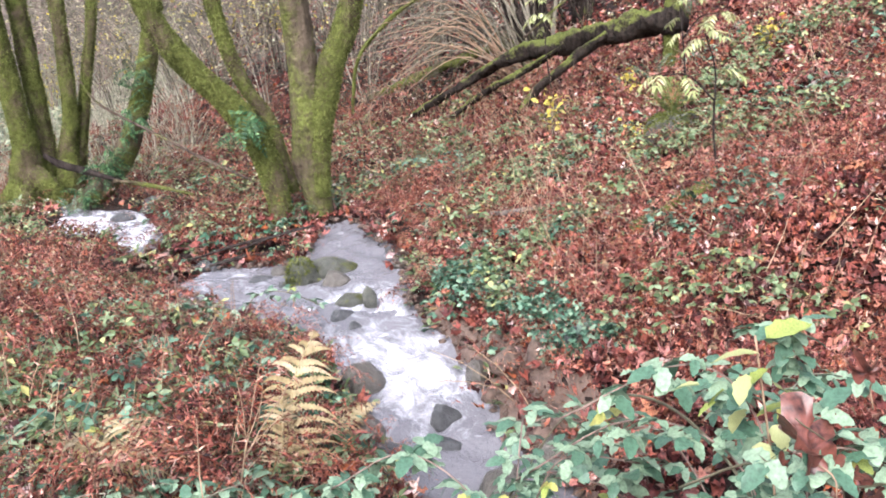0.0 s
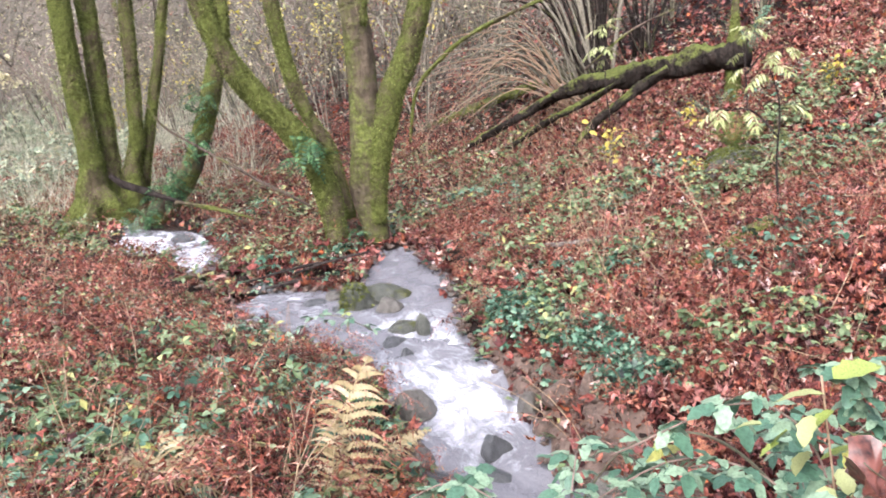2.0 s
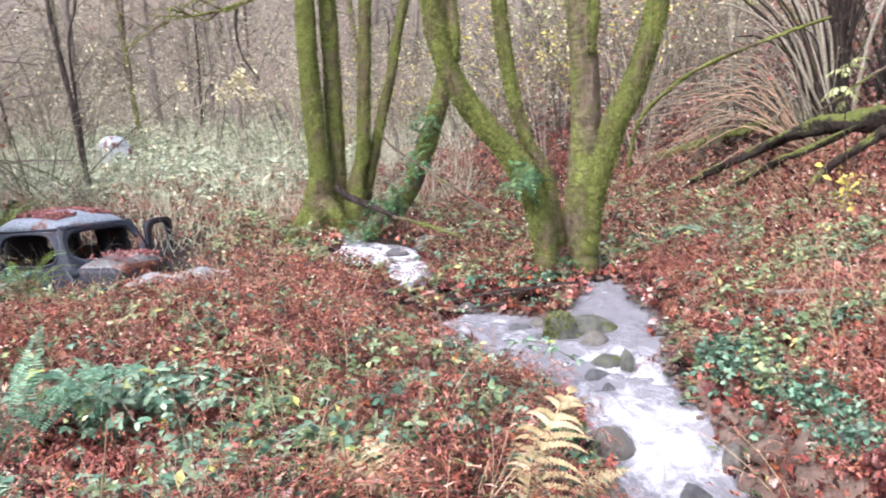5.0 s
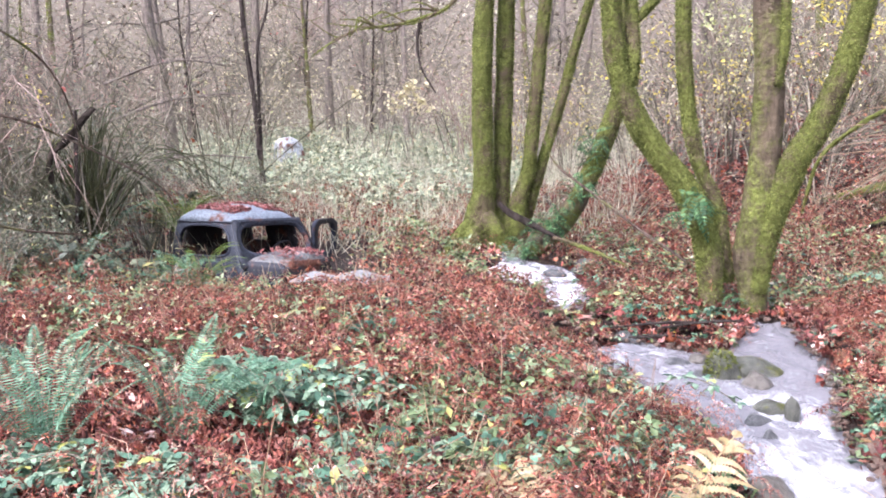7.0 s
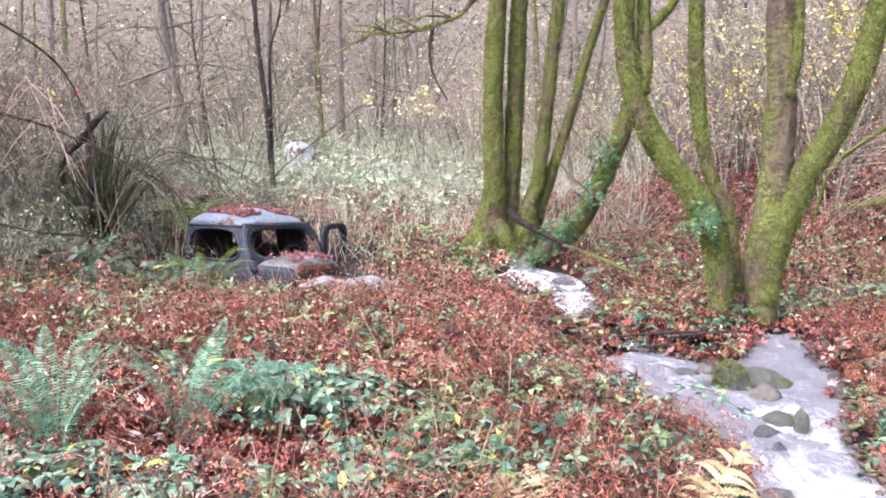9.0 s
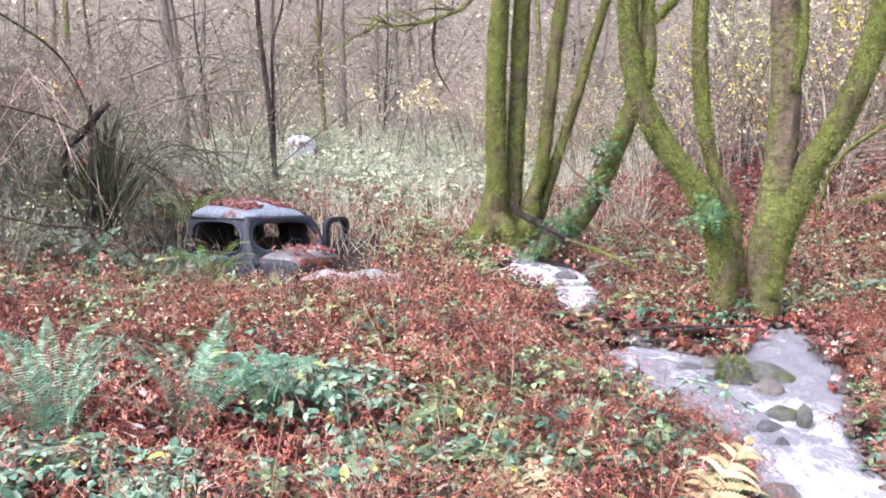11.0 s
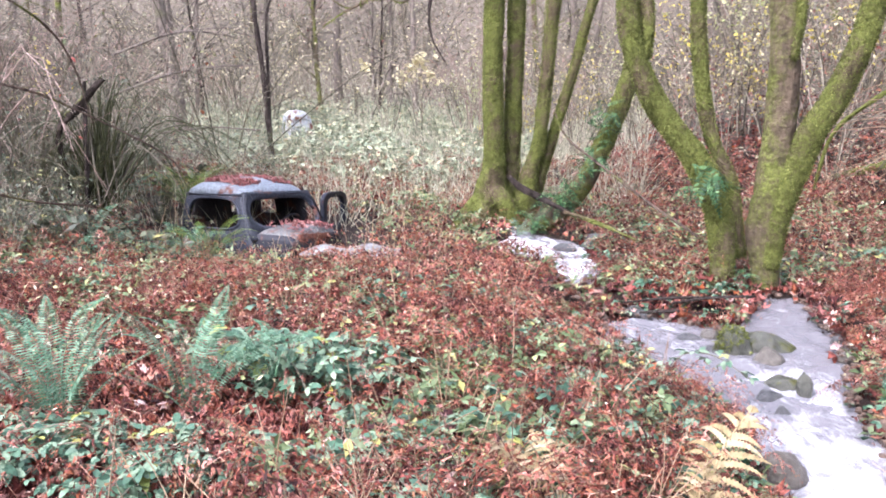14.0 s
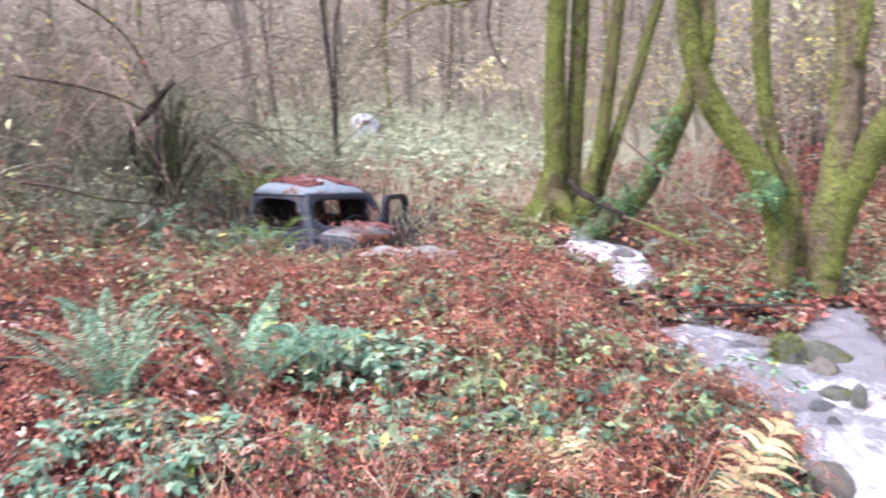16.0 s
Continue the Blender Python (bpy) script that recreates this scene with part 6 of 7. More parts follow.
# ---- brambles on the near bank ----
def bramble_bush(x, y, z, canes, seed, label, size=0.115, group="bramble bushes"):
    """Arching canes with leaves of three."""
    r = np.random.default_rng(seed)
    ob = thing("bramble_bush", x, y, z, label, "bramble", group)
    for rows in canes:
        c = spline([(*q, 0.003) for q in rows], 16)
        c[0, 2] -= 0.12
        part("cane", tube(c, 16, 5), "pink_twig" if r.uniform() < 0.6 else "twig", ob)
        for k in range(2, 16):
            for _ in range(r.integers(1, 3) + (x > 0.5 and k > 9)):
                o = new("leaf", BRAMBLE[r.integers(0, 5) if r.uniform() < (0.96 if x < 0.5 else 0.97) else 5 + r.integers(0, 2)])
                o.parent = ob
                s = size * r.uniform(0.55, 1.15)
                o.matrix_local = pose(*(c[k, :3] + r.normal(0, 0.02, 3)), r.uniform(-35, 25), r.uniform(-30, 30), r.uniform(0, 360)) @ Matrix.Diagonal((s, s, s, 1))
    return ob


BRAMBLE = [mesh_of("leaf", *t, "bramble") for t in TOOTHED] + [mesh_of("leaf", *t, "yellowing") for t in TOOTHED[:2]]
bramble_bush(0.75, 2.0, 0.17, (
    [(0, 0, 0), (-0.05, 0.1, 0.5), (-0.3, 0.25, 0.62), (-0.62, 0.4, 0.4)],
    [(0, 0, 0), (0.02, 0.15, 0.55), (-0.15, 0.2, 0.78), (-0.5, 0.3, 0.62)],
    [(0.05, 0, 0), (0.1, 0.1, 0.5), (0.1, 0.15, 0.82), (0.0, 0.15, 0.85)],
    [(0.1, 0.1, 0), (0.3, 0.2, 0.4), (0.55, 0.3, 0.6), (0.9, 0.35, 0.55)],
    [(0, 0.1, 0), (-0.2, 0.2, 0.3), (-0.5, 0.35, 0.3), (-0.75, 0.55, 0.1)],
    [(-0.1, 0, 0), (-0.3, 0.0, 0.35), (-0.5, 0.05, 0.42), (-0.75, 0.15, 0.2)],
    [(0.1, -0.1, 0), (0.2, -0.15, 0.5), (0.1, -0.2, 0.7), (-0.05, -0.2, 0.72)],
    [(0.1, 0.2, 0), (0.15, 0.4, 0.4), (0.3, 0.6, 0.52), (0.6, 0.75, 0.4)],
    [(0.0, 0.2, 0), (-0.1, 0.4, 0.35), (-0.2, 0.6, 0.42), (-0.4, 0.85, 0.2)],
    [(0.05, 0.2, 0), (0.05, 0.45, 0.42), (0.08, 0.65, 0.5), (0.15, 0.95, 0.3)],
    [(0.2, 0, 0), (0.35, 0.05, 0.45), (0.45, 0.05, 0.7), (0.62, 0.0, 0.75)],
    [(0.2, 0.1, 0), (0.1, 0.05, 0.35), (-0.1, 0.0, 0.5), (-0.35, -0.05, 0.45)],
    [(0.0, 0.3, 0), (-0.3, 0.5, 0.25), (-0.5, 0.6, 0.28), (-0.7, 0.75, 0.1)],
), 1, "bramble with mint-green and yellowing leaves on the near bank", 0.118)
bramble_bush(0.1, 2.55, 0.15, ([(0, 0, 0), (-0.1, 0, 0.3), (-0.3, 0.1, 0.42), (-0.55, 0.15, 0.3)], [(0, 0, 0), (0.05, 0.1, 0.3), (0.1, 0.3, 0.4), (0.1, 0.5, 0.2)], [(0, 0, 0), (0.1, -0.1, 0.35), (0.2, -0.1, 0.45), (0.4, -0.1, 0.4)]), 2, "low bramble on the near bank", 0.13)
for k, (x, y, s) in enumerate(((-0.4, 2.7, 0.11), (-0.85, 2.75, 0.1), (-1.5, 2.85, 0.1), (-3.4, 2.65, 0.11), (-3.04, 2.82, 0.11), (-2.62, 2.9, 0.11), (-2.2, 3.2, 0.1), (-3.1, 4.0, 0.13), (-2.85, 4.15, 0.13), (-2.65, 4.05, 0.12), (-1.95, 5.55, 0.1), (-2.3, 5.2, 0.1), (-1.25, 5.1, 0.1), (-1.5, 4.6, 0.1), (-1.1, 3.6, 0.1), (-1.7, 3.3, 0.1), (-1.0, 2.62, 0.11), (-0.65, 2.6, 0.11))):
    r2 = np.random.default_rng(300 + k)
    h0 = 0.28 if 3.9 < y < 4.3 else 0.18
    bramble_bush(x, y, float(height(x, y)) - 0.02, [[(0, 0, 0), (math.cos(a) * 0.12, math.sin(a) * 0.12, h0 * q), (math.cos(a) * 0.3, math.sin(a) * 0.3, h0 * 1.1 * q), (math.cos(a) * 0.5, math.sin(a) * 0.5, h0 * 0.6 * q)] for a, q in zip(r2.uniform(0, 6.3, 5), r2.uniform(0.7, 1.3, 5))],
                 310 + k, "low green bramble on the near bank", s)

# Withered leaves caught on the near canes
def crumpled(seed, size, roll):
    """A big leaf rolled up along its midrib."""
    v, f = big_leaf(seed)
    x = v[:, 0] * roll
    v = np.stack([np.sin(x) / roll, v[:, 1], v[:, 2] + (1 - np.cos(x)) / roll * 0.9 + 0.1 * np.sin(v[:, 1] * 9 + seed) * v[:, 1]], -1)
    return v * size, f


for k, (x, y, z, size, rx, ry, rz, roll) in enumerate(((0.715, 1.75, 0.92, 0.24, 50, 30, 40, 1.5), (0.82, 1.78, 0.84, 0.13, 40, -20, 100, 1.8), (0.67, 1.8, 0.86, 0.1, 50, 40, 140, 3.0), (0.88, 1.84, 0.72, 0.12, 40, 10, 200, 2.4), (0.95, 1.75, 0.9, 0.1, 70, 10, 0, 3.0), (0.815, 1.7, 1.1, 0.11, 65, 20, 160, 3.6))):
    hang = thing("withered_leaf", x, y, z, "large curled russet maple leaf caught on a cane", "leaf", "withered leaves", m=pose(x, y, z, rx, ry, rz))
    part("blade", crumpled(4 + k, size, roll), "withered", hang)
    part("stalk", tube([(0, -0.03, 0, 0.002), (0.01, -0.07, 0.02, 0.002), (0.02, -0.11, 0.0, 0.0015)], 6, 5), "straw", hang)
for x, y, z, rows in ((0.75, 2.0, 0.0, ((0.8, 1.95, 0.0, 0.003), (0.84, 1.88, 0.5, 0.003), (0.8, 1.8, 0.85, 0.002), (0.7, 1.78, 0.98, 0.0015))),
                      (0.6, 2.1, 0.8, ((0.12, 2.7, 0.35, 0.0025), (0.32, 2.6, 0.66, 0.003), (0.52, 2.4, 0.78, 0.0035), (0.66, 2.15, 0.7, 0.004), (0.78, 2.0, 0.4, 0.004))),
                      (0.8, 1.8, 0.8, ((0.5, 2.0, 0.72, 0.003), (0.66, 1.9, 0.82, 0.003), (0.82, 1.82, 0.78, 0.003), (1.02, 1.7, 0.86, 0.003)))):
    limb_thing("bare_cane", list(rows), "olive_twig", "olive-brown bare cane on the near bank", int(x * 100), "cane", girth=1.0)
for k in range(9):
    x, y = 0.55 + 0.07 * k % 0.4, 2.15 + 0.06 * (k * 5 % 7)
    h = float(height(x, y))
    limb_thing("dry_twig", [(x - 0.15, y, h + 0.02, 0.002), (x + 0.05, y - 0.05, h + 0.1 + 0.03 * k, 0.0025), (x + 0.3, y - 0.12, h + 0.12 + 0.06 * (k % 5), 0.0015)], "pink_twig", "thin dry twig on the near bank", 500 + k, "twig", girth=1.0)
cane = thing("broken_cane", 0.74, 2.05, 0.0, "pale broken cane with lime-yellow leaves on the near bank", "cane")
part("stem", tube([(0.0, 0, 0.0, 0.006), (0.01, 0, 0.6, 0.0035), (-0.02, 0.02, 1.06, 0.0025)], 12, 6), "straw", cane)
lime = [mesh_of("leaf", *t, "lime") for t in (moved(toothed(1, 0.62, 0.2, 0.3, 3)), moved(toothed(1, 0.7, 0.3, 0.15, 5)))] + [mesh_of("leaf", *moved(toothed(1, 0.6, 0.25, 0.25, 8)), "yellowing")]
for k, (x, y, z, s, yaw, pit) in enumerate(((0, 0, 1.06, 0.12, -80, 20), (-0.02, 0, 1.02, 0.11, 70, 5), (0, 0, 0.98, 0.08, 100, -20), (-0.05, 0, 0.97, 0.08, 130, -30), (0.02, 0, 0.93, 0.07, -60, -30), (-0.1, 0.02, 0.93, 0.07, 60, -40), (-0.06, 0, 0.88, 0.08, 20, -50),
                                           (0.0, -0.02, 0.84, 0.07, 200, -50), (-0.12, 0.02, 0.9, 0.06, 90, -20), (-0.03, -0.02, 0.8, 0.09, 160, -60), (-0.16, 0.02, 0.95, 0.07, 60, -10))):
    o = new("leaf", lime[k % 3 if k > 1 else 2 - 2 * k])
    o.parent = cane
    o.matrix_local = pose(x, y, z, pit, 10, yaw) @ Matrix.Diagonal((s, s, s, 1))
# Large fallen leaves, and the green fern tuft on the slope
fallen = [crumpled(30 + k, 1.0, q) for k, q in enumerate((1.0, 1.5, 2.2))]
fallen = [mesh_of("maple_leaf", *t, "large_leaf") for t in fallen]
lr = np.random.default_rng(5)
for x, y in ((-3.42, 2.93), (-3.2, 3.1), (-2.9, 2.8), (-2.2, 3.6), (-1.9, 3.9), (-2.6, 3.35), (-1.5, 3.6), (-1.2, 4.3), (-1.7, 4.6), (-0.9, 4.4), (-2.4, 5.1), (-3.6, 3.4), (0.9, 4.9), (1.3, 4.7), (1.7, 4.8), (2.0, 5.2), (1.1, 5.6), (0.7, 5.5), (1.6, 6.1), (2.3, 5.8), (2.6, 6.6),
             (1.9, 4.4), (1.5, 4.3), (2.2, 4.7), (0.5, 6.2), (0.2, 5.9), (1.2, 3.6), (0.8, 3.5), (1.3, 3.2), (1.0, 2.9)):
    o = tagged(new("maple_leaf", fallen[lr.integers(0, 3)]), "large curled russet maple leaf on the litter", "leaf", "large fallen leaves")
    s = lr.uniform(0.09, 0.16)
    o.matrix_world = pose(x, y, float(height(x, y)) + lr.uniform(0.05, 0.09), lr.uniform(-25, 25), lr.uniform(-25, 25), lr.uniform(0, 360)) @ Matrix.Diagonal((s, s, s, 1))
rock(1.84, 6.95, float(height(1.84, 6.95)) + 0.06, 0.24, 0.2, 0.2, "mossy_stone", "rotten stump mounded with green moss on the slope", 77, 15, 0.3, "mossy_mound", moss=1, facet=0.2)
# Dark lump added where the hollow under the mound is only shaded.
rock(1.8, 6.55, float(height(1.8, 6.55)) + 0.0, 0.2, 0.13, 0.09, "log_bark", "dark lump added for the shade in the hollow below the mossy mound", 78, 40, 0.35, "rotten_wood", facet=0.6)
sword_fern(1.87, 7.05, float(height(1.87, 7.05)) + 0.2, 0.3, 30, 91, "low bright green fern tuft on the slope", "lime_fern", (15, 62), "slope ferns")

# ---- ground cover ----
def cover(name, templates, xy, lift, rot, size, mat, label, category):
    return stuff(name, lay(templates, on_ground(xy, lift), rot, size), mat, label, category)


def field(xy, keep):
    cut = (xy[:, 0] > 0.05) & (xy[:, 1] > 3.8) & (xy[:, 1] < 5.4)
    return xy[keep(xy[:, 0], xy[:, 1]) & dry(xy, np.where(cut & (rng.uniform(0, 1, len(xy)) < 0.7), 0.2, 0.05 - 0.16 * rng.uniform(0, 1, len(xy)) ** 3))]


def low_by_water(xy):
    """Growth is short along the stream's banks."""
    return np.maximum(np.clip(stream_at(xy[:, 0], xy[:, 1])[0] / 0.7, 0.2, 1), 0.3 * smooth(6.6, 7.3, xy[:, 1]))


def low_by_truck(xy):
    """Only short growth between the truck and the stream."""
    return np.minimum(np.clip((np.hypot(xy[:, 0] + 5.02, xy[:, 1] - 8.05) - 0.6) / 0.7, 0.04, 1), np.clip((np.hypot(xy[:, 0] + 6.6, xy[:, 1] - 8.2) - 0.5) / 1.1, 0.2, 1))


def off_truck(x, y):
    c, s = math.cos(radians(-11)), math.sin(radians(-11))
    u, v = (x + 6.06) * c + (y - 8.4) * s, -(x + 6.06) * s + (y - 8.4) * c
    return ((u < -2.2) | (u > 1.0) | (np.abs(v) > 0.68)) & ((u < -0.7) | (u > 0.35) | (v < 0) | (v > 1.45))


xy = field(spread(11000, 6.5, 17, power=0.9), off_truck)
cover("leaf_litter", FAR_MAPLE, xy, rng.uniform(0.005, 0.05, len(xy)), turns(len(xy), 0, 45), rng.uniform(0.06, 0.13, len(xy)), "litter", "wet russet leaves under the trees", "leaves")
xy = field(spread(10500, 1.6, 7, power=0.8), off_truck)
cover("leaf_litter", MAPLE, xy, rng.uniform(0.005, 0.05, len(xy)), turns(len(xy), 0, 45), rng.uniform(0.04, 0.12, len(xy)) , "litter", "wet russet and tan fallen maple leaves", "leaves")
xy = field(spread(8500, 7.5, 14, 2, -34, 0.9), lambda x, y: x > 0)
cover("leaf_litter", FAR_MAPLE, xy, rng.uniform(0.01, 0.09, len(xy)), turns(len(xy), 5, 70), rng.uniform(0.05, 0.11, len(xy)), "litter", "russet fallen maple leaves up the slope", "leaves")
xy = field(np.vstack([spread(11000, 3.5, 8, 2, -34, 0.8), spread(2500, 2.4, 6.2, 2, -34, 0.9)]), lambda x, y: x > 0)
cover("leaf_litter", MAPLE, xy, rng.uniform(0.01, 0.09, len(xy)), turns(len(xy), 5, 75), rng.uniform(0.035, 0.09, len(xy)), "litter", "wet russet fallen maple leaves on the slope", "leaves")
xy = field(np.vstack([spread(11000, 3.8, 12, power=0.8), spread(24000, 3.6, 13, 2, -34, 0.8), np.column_stack([rng.uniform(0.7, 4.0, 13000), rng.uniform(3.0, 6.4, 13000)])]), off_truck)
cover("leaf_debris", CURL, xy, rng.uniform(0.01, 0.09, len(xy)) * low_by_water(xy), turns(len(xy), 0, 80), rng.uniform(0.025, 0.075, len(xy)), "bracken", "crumbled brown leaf debris", "leaves")
xy = field(np.vstack([spread(26000, 13, 26, 64, -32, 0.9), spread(16000, 25, 55, 64, -32, 0.9)]), lambda x, y: x < 99)
cover("leaf_litter", SIMPLE, xy, rng.uniform(0.01, 0.1, len(xy)), turns(len(xy), 0, 60), rng.uniform(0.004, 0.008, len(xy)) * np.hypot(xy[:, 0], xy[:, 1]), "far_litter", "old fallen leaves over the far wood's floor, paled for haze", "leaves")

xy = field(np.column_stack([rng.uniform(-4.3, -1.9, 4200), rng.uniform(2.3, 4.6, 4200)]), lambda x, y: x < 0)
cover("leaf_litter", MAPLE, xy, rng.uniform(0.01, 0.07, len(xy)), turns(len(xy), 0, 55), rng.uniform(0.05, 0.11, len(xy)), "litter", "wet pinkish-brown fallen leaves round the ferns", "leaves")


xy = field(spread(1500, 3.2, 7.5, 48, 3, 0.8), lambda x, y: (x > -2.1) | (y > 4.6))
cover("leaf_litter", MAPLE, xy, rng.uniform(0.08, 0.3, len(xy)) * low_by_water(xy), turns(len(xy), 0, 60), rng.uniform(0.04, 0.1, len(xy)), "litter", "russet maple leaves caught on the bracken", "leaves")
xy = field(np.column_stack([rng.uniform(-2.1, -0.5, 1500), rng.uniform(6.2, 7.7, 1500)]), lambda x, y: x < 0)
cover("leaf_litter", MAPLE, xy, rng.uniform(0.005, 0.05, len(xy)), turns(len(xy), 0, 50), rng.uniform(0.04, 0.1, len(xy)), "litter", "wet leaves round the foot of the maple", "leaves")


xy = field(np.column_stack([rng.uniform(0.9, 3.8, 3800), rng.uniform(3.2, 6.4, 3800)]), lambda x, y: x > 0)
cover("leaf_litter", MAPLE, xy, rng.uniform(0.02, 0.1, len(xy)), turns(len(xy), 0, 70), rng.uniform(0.03, 0.065, len(xy)), "litter", "wet russet leaves on the low slope", "leaves")
xy = field(spread(12000, 11, 24, 18, -34, 0.9), lambda x, y: x > -5)
cover("leaf_litter", FAR_MAPLE, xy, rng.uniform(0.02, 0.1, len(xy)), turns(len(xy), 0, 60), rng.uniform(0.06, 0.11, len(xy)), "litter", "russet leaves on the upper slope", "leaves")


def pebble(seed):
    """A worn pebble, about 1 across."""
    r = np.random.default_rng(seed)
    v = np.array([(0, 0, 1), (1, 0, 0), (0, 1, 0), (-1, 0, 0), (0, -1, 0), (0.6, 0.6, 0.55), (-0.6, 0.6, 0.55), (-0.6, -0.6, 0.55), (0.6, -0.6, 0.55), (0, 0, -1)], float) * r.uniform(0.75, 1.15, (10, 1)) * (0.5, 0.4, 0.3)
    f = [[0, 5, 6], [0, 6, 7], [0, 7, 8], [0, 8, 5], [5, 1, 2], [5, 2, 6], [6, 2, 3], [6, 3, 7], [7, 3, 4], [7, 4, 8], [8, 4, 1], [8, 1, 5], [9, 2, 1], [9, 3, 2], [9, 4, 3], [9, 1, 4]]
    return v, np.array(f)


xy = np.column_stack([rng.uniform(-2.6, 1.4, 9000), rng.uniform(3.2, 7.4, 9000)])
rim_d = stream_at(xy[:, 0], xy[:, 1])[0]
xy = xy[(rim_d > -0.06) & (rim_d < 0.16 + 0.1 * (xy[:, 0] > 0.1))][:1300]
cover("pebbles", [pebble(k) for k in range(5)], xy, rng.uniform(-0.01, 0.02, len(xy)), turns(len(xy), 0, 40), rng.uniform(0.02, 0.075, len(xy)), "brown_stone", "small wet brown pebbles along the stream's edge", "pebbles")
xy = np.column_stack([rng.uniform(-9, 9, 5200), rng.uniform(-9, 3.4, 5200)])
xy = xy[(np.hypot(xy[:, 0], xy[:, 1]) > 0.5) & dry(xy)]
cover("leaf_litter", FAR_MAPLE, xy, rng.uniform(0.0, 0.03, len(xy)), turns(len(xy), 0, 35), rng.uniform(0.07, 0.14, len(xy)), "litter", "wet russet fallen leaves round the standpoint", "leaves")


def bracken_zone(x, y):
    return (patchy(x, y, 1.6, 1.0) > 0.3) & (patchy(x, y, 4.1, 23.0) > 0.27) & off_truck(x, y) & (x < 0.1) & (np.hypot(x + 1.1, y - 7.4) > 0.45) & ((x > -2.1) | (y > 4.5) | (patchy(x, y, 9.0, 3.0) > 0.68))


for shapes, xy in ((DEAD, spread(5800, 3.0, 8.2, 58, -4, 0.8)), (WITHERED, spread(5600, 7.6, 15, 58, -4, 0.8))):
    xy = field(xy, bracken_zone)
    low = low_by_water(xy) * low_by_truck(xy)
    mound = 0.3 * np.clip(patchy(xy[:, 0], xy[:, 1], 2.6, 17.0) - 0.5, 0, 1)
    cover("dead_bracken", shapes, xy, (rng.uniform(-0.02, 0.14, len(xy)) + mound) * low, turns(len(xy), 0, 45), rng.uniform(0.22, 0.52, len(xy)) * (0.35 + 0.65 * low), "bracken", "thick collapsed russet bracken", "bracken")
xy = field(np.vstack([spread(5000, 4.2, 13, 2, -34, 0.8), spread(3600, 3.4, 7, 0, -36, 0.9)]), lambda x, y: (x > 0.2) & (patchy(x, y, 1.8, 4.0) > 0.27))
cover("dead_bracken", WITHERED, xy, rng.uniform(-0.03, 0.07, len(xy)), turns(len(xy), 5, 60), rng.uniform(0.1, 0.3, len(xy)), "bracken", "withered bracken on the slope", "bracken")
xy = field(spread(6000, 2.6, 14, 60, -10, 0.9), lambda x, y: off_truck(x, y) & ((x > -2.2) | (y > 4.5)))
cover("dry_stems", STEM, xy, np.zeros(len(xy)), turns(len(xy), 0, 55), rng.uniform(0.2, 0.65, len(xy)) * low_by_water(xy), "straw", "thin dry stems and canes", "stems")
xy = field(spread(1500, 4, 13, 2, -34, 0.9), lambda x, y: x > 0.2)
cover("dry_stems", STEM, xy, np.zeros(len(xy)), turns(len(xy), 20, 85), rng.uniform(0.2, 0.6, len(xy)), "straw", "thin twigs scattered on the slope", "stems")

xy = field(spread(30000, 4.6, 14, 62, -34, 0.85), lambda x, y: (patchy(x, y, 2.7, 11.0) > 0.36) & off_truck(x, y))
cover("pale_leaves", SIMPLE, xy, rng.uniform(0.05, 0.38, len(xy)) * low_by_water(xy) * np.where(xy[:, 0] > 0, 0.5, 1), turns(len(xy), 0, 70), rng.uniform(0.02, 0.05, len(xy)), "tiny", "tiny pale yellow-green leaves on thin stems", "leaves")
xy = spread(9000, 2.4, 9.5, 60, -2, 0.75)
xy = field(xy, lambda x, y: (patchy(x, y, 1.9, 7.0) + 0.02 * (np.hypot(x, y) < 4.3) + 0.1 * (x > -2.1) * (y < 5.6) > 0.61) & off_truck(x, y) & ((x > -2.2) | (y > 4.7) | (y < 3.3)))
low = low_by_water(xy) * low_by_truck(xy)
cover("bramble_leaves", TREFOIL, xy, rng.uniform(0.1, 0.36, len(xy)) * low * np.where(xy[:, 1] < 3.3, 0.5, 1), turns(len(xy), 0, 40), rng.uniform(0.05, 0.095, len(xy)), "bramble", "green bramble leaves through the bracken", "bramble")
xy = field(spread(15000, 3.3, 12, 60, -3, 0.8), lambda x, y: (patchy(x, y, 2.3, 13.0) > 0.52) & off_truck(x, y) & ((x > -2.2) | (y > 4.4)))
cover("green_sprigs", SPRIG, xy, rng.uniform(0.1, 0.34, len(xy)) * low_by_water(xy) * low_by_truck(xy), turns(len(xy), 0, 50), rng.uniform(0.04, 0.08, len(xy)), "sprig", "pale green sprigs growing through the bracken", "sprigs")
xy = field(np.column_stack([rng.uniform(-2.3, -0.4, 2600), rng.uniform(3.0, 5.8, 2600)]), lambda x, y: patchy(x, y, 3.1, 19.0) > 0.42)
cover("green_sprigs", SPRIG, xy, rng.uniform(0.06, 0.26, len(xy)) * low_by_water(xy), turns(len(xy), 0, 50), rng.uniform(0.03, 0.06, len(xy)), "sprig", "small green sprigs among the near bracken", "sprigs")
xy = spread(8500, 4.1, 10, 2, -34, 0.9)
xy = field(xy, lambda x, y: (x > 0.1) & (patchy(x, y, 2.2, 2.0) + 0.06 * (y < 5.5) > 0.69))
cover("bramble_leaves", TREFOIL, xy, rng.uniform(0.04, 0.18, len(xy)), turns(len(xy), 0, 45), rng.uniform(0.035, 0.08, len(xy)), "bramble", "green bramble sprigs over the leafy slope", "bramble")
xy = spread(13000, 4.0, 9.5, 0, -34, 0.8)
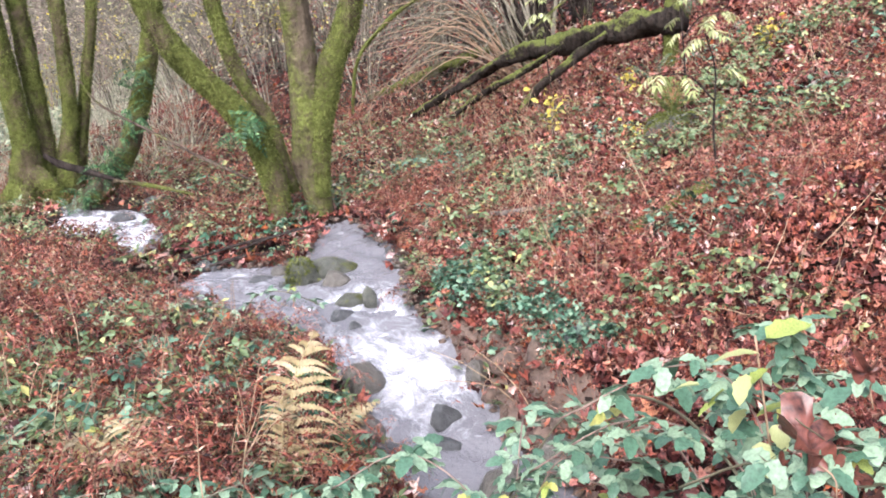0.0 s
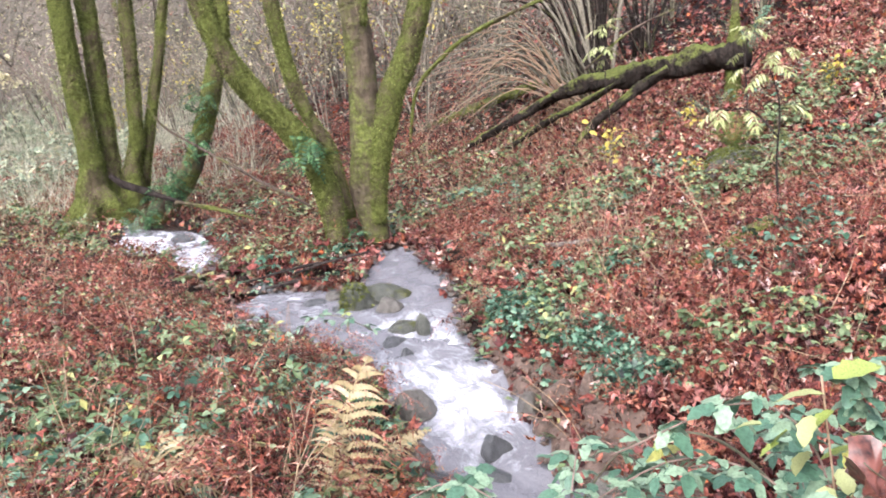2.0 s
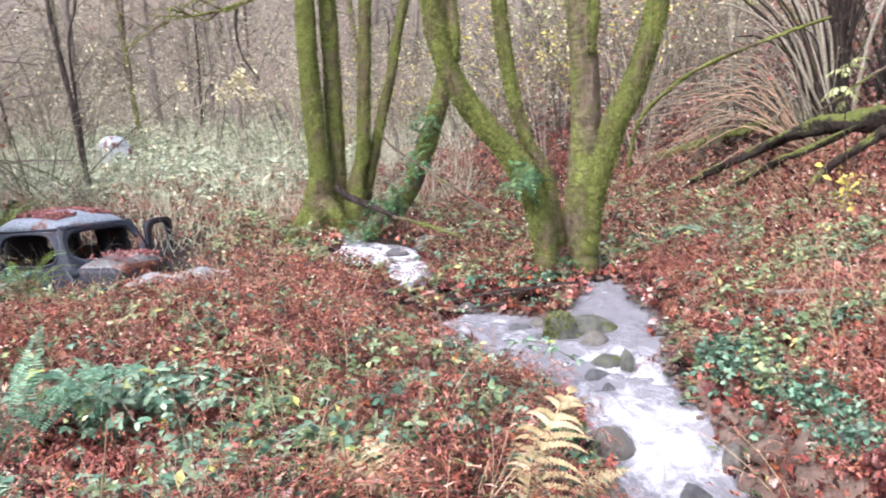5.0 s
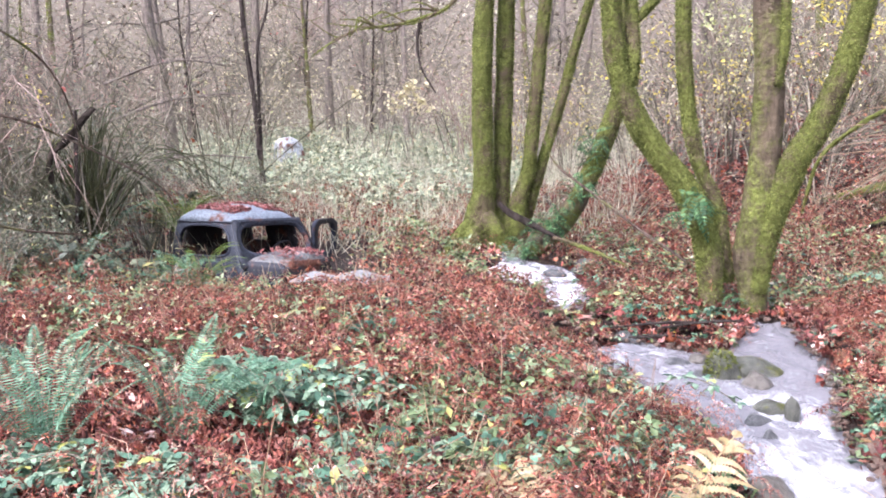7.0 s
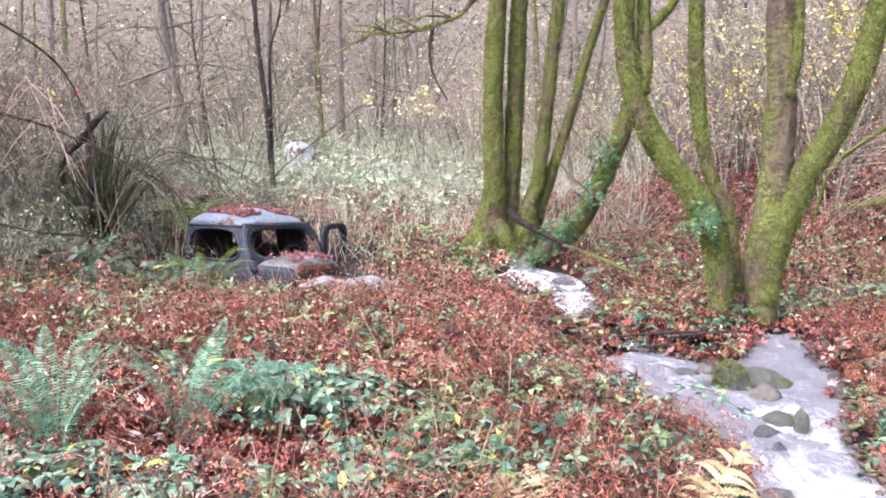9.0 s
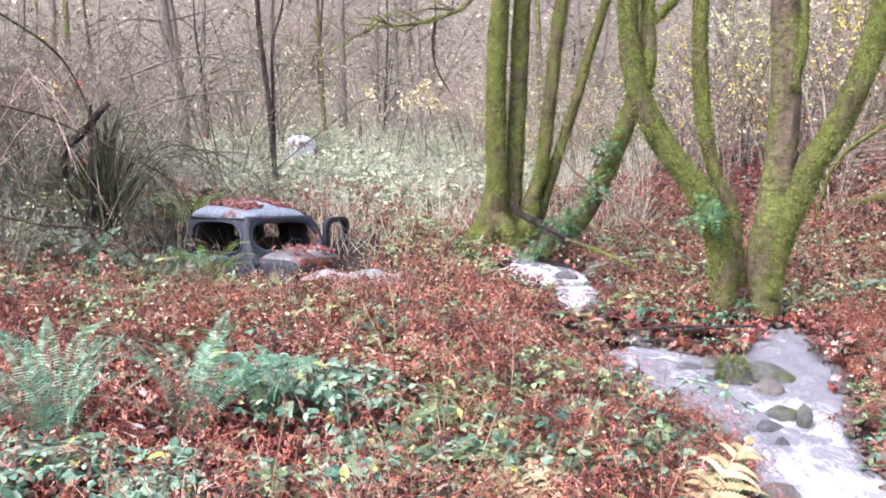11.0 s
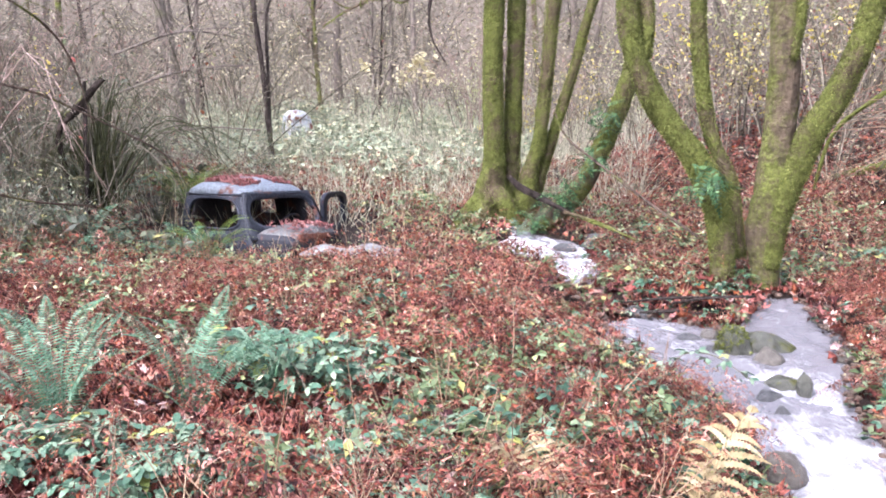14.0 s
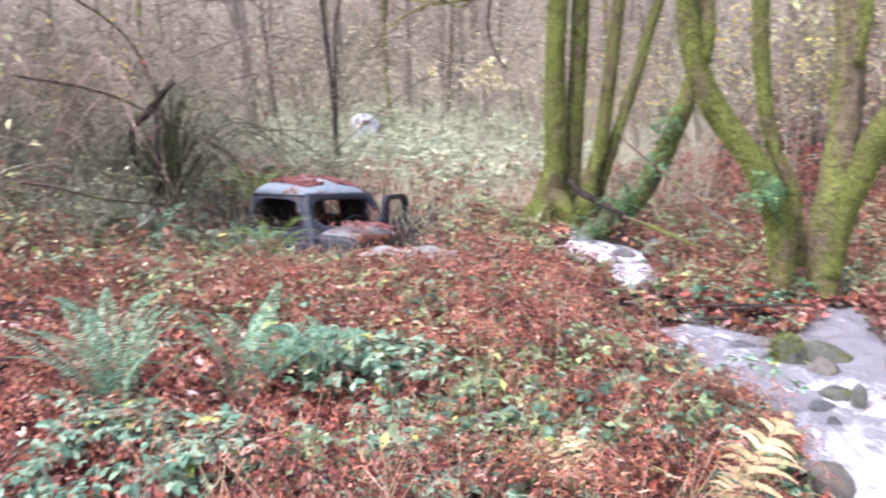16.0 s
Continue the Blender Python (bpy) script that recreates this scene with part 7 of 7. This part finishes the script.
xy = field(xy, lambda x, y: (x > 0.2) & (patchy(x, y, 1.7, 8.0) + 0.06 * (np.hypot(x - 1.6, y - 6.3) < 1.0) > 0.6))
cover("pale_sprigs", TREFOIL, xy, rng.uniform(0.05, 0.22, len(xy)), turns(len(xy), 0, 50), rng.uniform(0.04, 0.08, len(xy)), "sprig", "pale green sprigs on the leafy slope", "bramble")
xy = np.column_stack([rng.uniform(-0.25, 1.6, 8000), rng.uniform(3.8, 5.7, 8000)])
over = stream_at(xy[:, 0], xy[:, 1])[0]
xy = xy[(over > 0.1 + 0.12 * (xy[:, 0] > 0.1)) & (over < 0.5) & (xy[:, 1] > 4.0) & (xy[:, 0] > 0.3 - 0.35 * (xy[:, 1] - 4.2))]
cover("bramble_leaves", TREFOIL, xy, rng.uniform(0.02, 0.17, len(xy)), turns(len(xy), 0, 60), rng.uniform(0.035, 0.07, len(xy)), "bramble", "green leaves hanging over the undercut bank", "bramble")
xy = spread(15000, 11, 27, 47, 20, 0.9)
xy = field(xy, lambda x, y: (patchy(x, y, 0.9, 3.0) > 0.3) & (np.hypot(x, y) > 12.3 + 2.6 * patchy(x, y, 0.7, 9.0)))
cover("meadow_brambles", SPRIG, xy, rng.uniform(0.02, 0.4, len(xy)), turns(len(xy), 0, 55), rng.uniform(0.06, 0.13, len(xy)), "pale_green", "pale green brambles over the far clearing", "bramble")
xy = field(spread(12000, 11, 30, 46, 14, 0.9), lambda x, y: patchy(x, y, 0.8, 6.0) > 0.25)
cover("dry_grass", BLADE, xy, np.zeros(len(xy)), turns(len(xy), 0, 50), rng.uniform(0.3, 0.7, len(xy)), "pale_straw", "pale dry grass in the far clearing", "grass")
xy = field(spread(9000, 15, 34, 13, -24, 0.9), lambda x, y: patchy(x, y, 0.8, 5.0) > 0.35)
cover("hillside_leaves", SIMPLE, xy, rng.uniform(0.02, 1.0, len(xy)) ** 3 * 1.6, turns(len(xy), 0, 70), rng.uniform(0.06, 0.13, len(xy)), "litter", "russet leaves on scrub up the hillside", "leaves")
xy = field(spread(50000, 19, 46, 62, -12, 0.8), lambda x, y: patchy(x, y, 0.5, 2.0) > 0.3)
cover("hillside_scrub", SIMPLE, xy, rng.uniform(0.05, 1.0, len(xy)) ** 2 * 2.6, turns(len(xy), 0, 70), rng.uniform(0.05, 0.13, len(xy)), "hill_leaf", "scrub leaves on the far hillside, paled to stand in for haze", "scrub")
xy = spread(1500, 9, 16, 64, 40, 0.9)
xy = field(xy, lambda x, y: (patchy(x, y, 1.3, 5.0) > 0.45) & off_truck(x, y))
cover("undergrowth_leaves", SPRIG, xy, rng.uniform(0.05, 0.45, len(xy)) * low_by_truck(xy), turns(len(xy), 0, 55), rng.uniform(0.08, 0.16, len(xy)), "shrub_leaf", "green undergrowth under the thicket", "bramble")

# Single leaves on the bank that the stream cuts
ground = bpy.data.objects["ground"]
one = [mesh_of("leaf", *t, "litter") for t in MAPLE]
xy = field(np.column_stack([rng.uniform(0.25, 2.1, 420), rng.uniform(4.6, 6.6, 420)]), lambda x, y: x > 0.2)[:300]
for k, (q, m3, sz) in enumerate(zip(on_ground(xy, rng.uniform(0.05, 0.1, len(xy))), turns(len(xy), 5, 50), rng.uniform(0.045, 0.08, len(xy)))):
    o = new("leaf", one[k % len(one)])
    o.parent = ground
    o.matrix_local = Matrix.Translation(q) @ Matrix(m3.tolist()).to_4x4() @ Matrix.Diagonal((sz, sz, sz, 1))

# Leaves lying on the truck's roof, bonnet and on the mossy stones
pts = []
tm = np.array(TRUCK)
for surf, count in ((roof_sheet, 3600), (hood_sheet, 230)):
    for u, v in zip(rng.uniform(0.05, 0.97, count), rng.uniform(0.1, 0.9, count)):
        if surf is hood_sheet and abs(2 * v - 1) > 0.85 or surf is roof_sheet and (patchy(np.array(u * 6), np.array(v * 6), 1.0, 2.0) < 0.36 or abs(v - 0.42 + 0.2 * (u - 0.5)) < 0.1 or u < 0.12):
            continue
        pts.append((tm @ [*surf(u, v), 1])[:3] + [0, 0, 0.035])
pts = np.array(pts)
stuff("fallen_leaves", lay(MAPLE, pts, turns(len(pts), 0, 25), rng.uniform(0.02, 0.055, len(pts))), "roof_litter", "wet red leaves lying on the truck's roof and bonnet", "leaves")
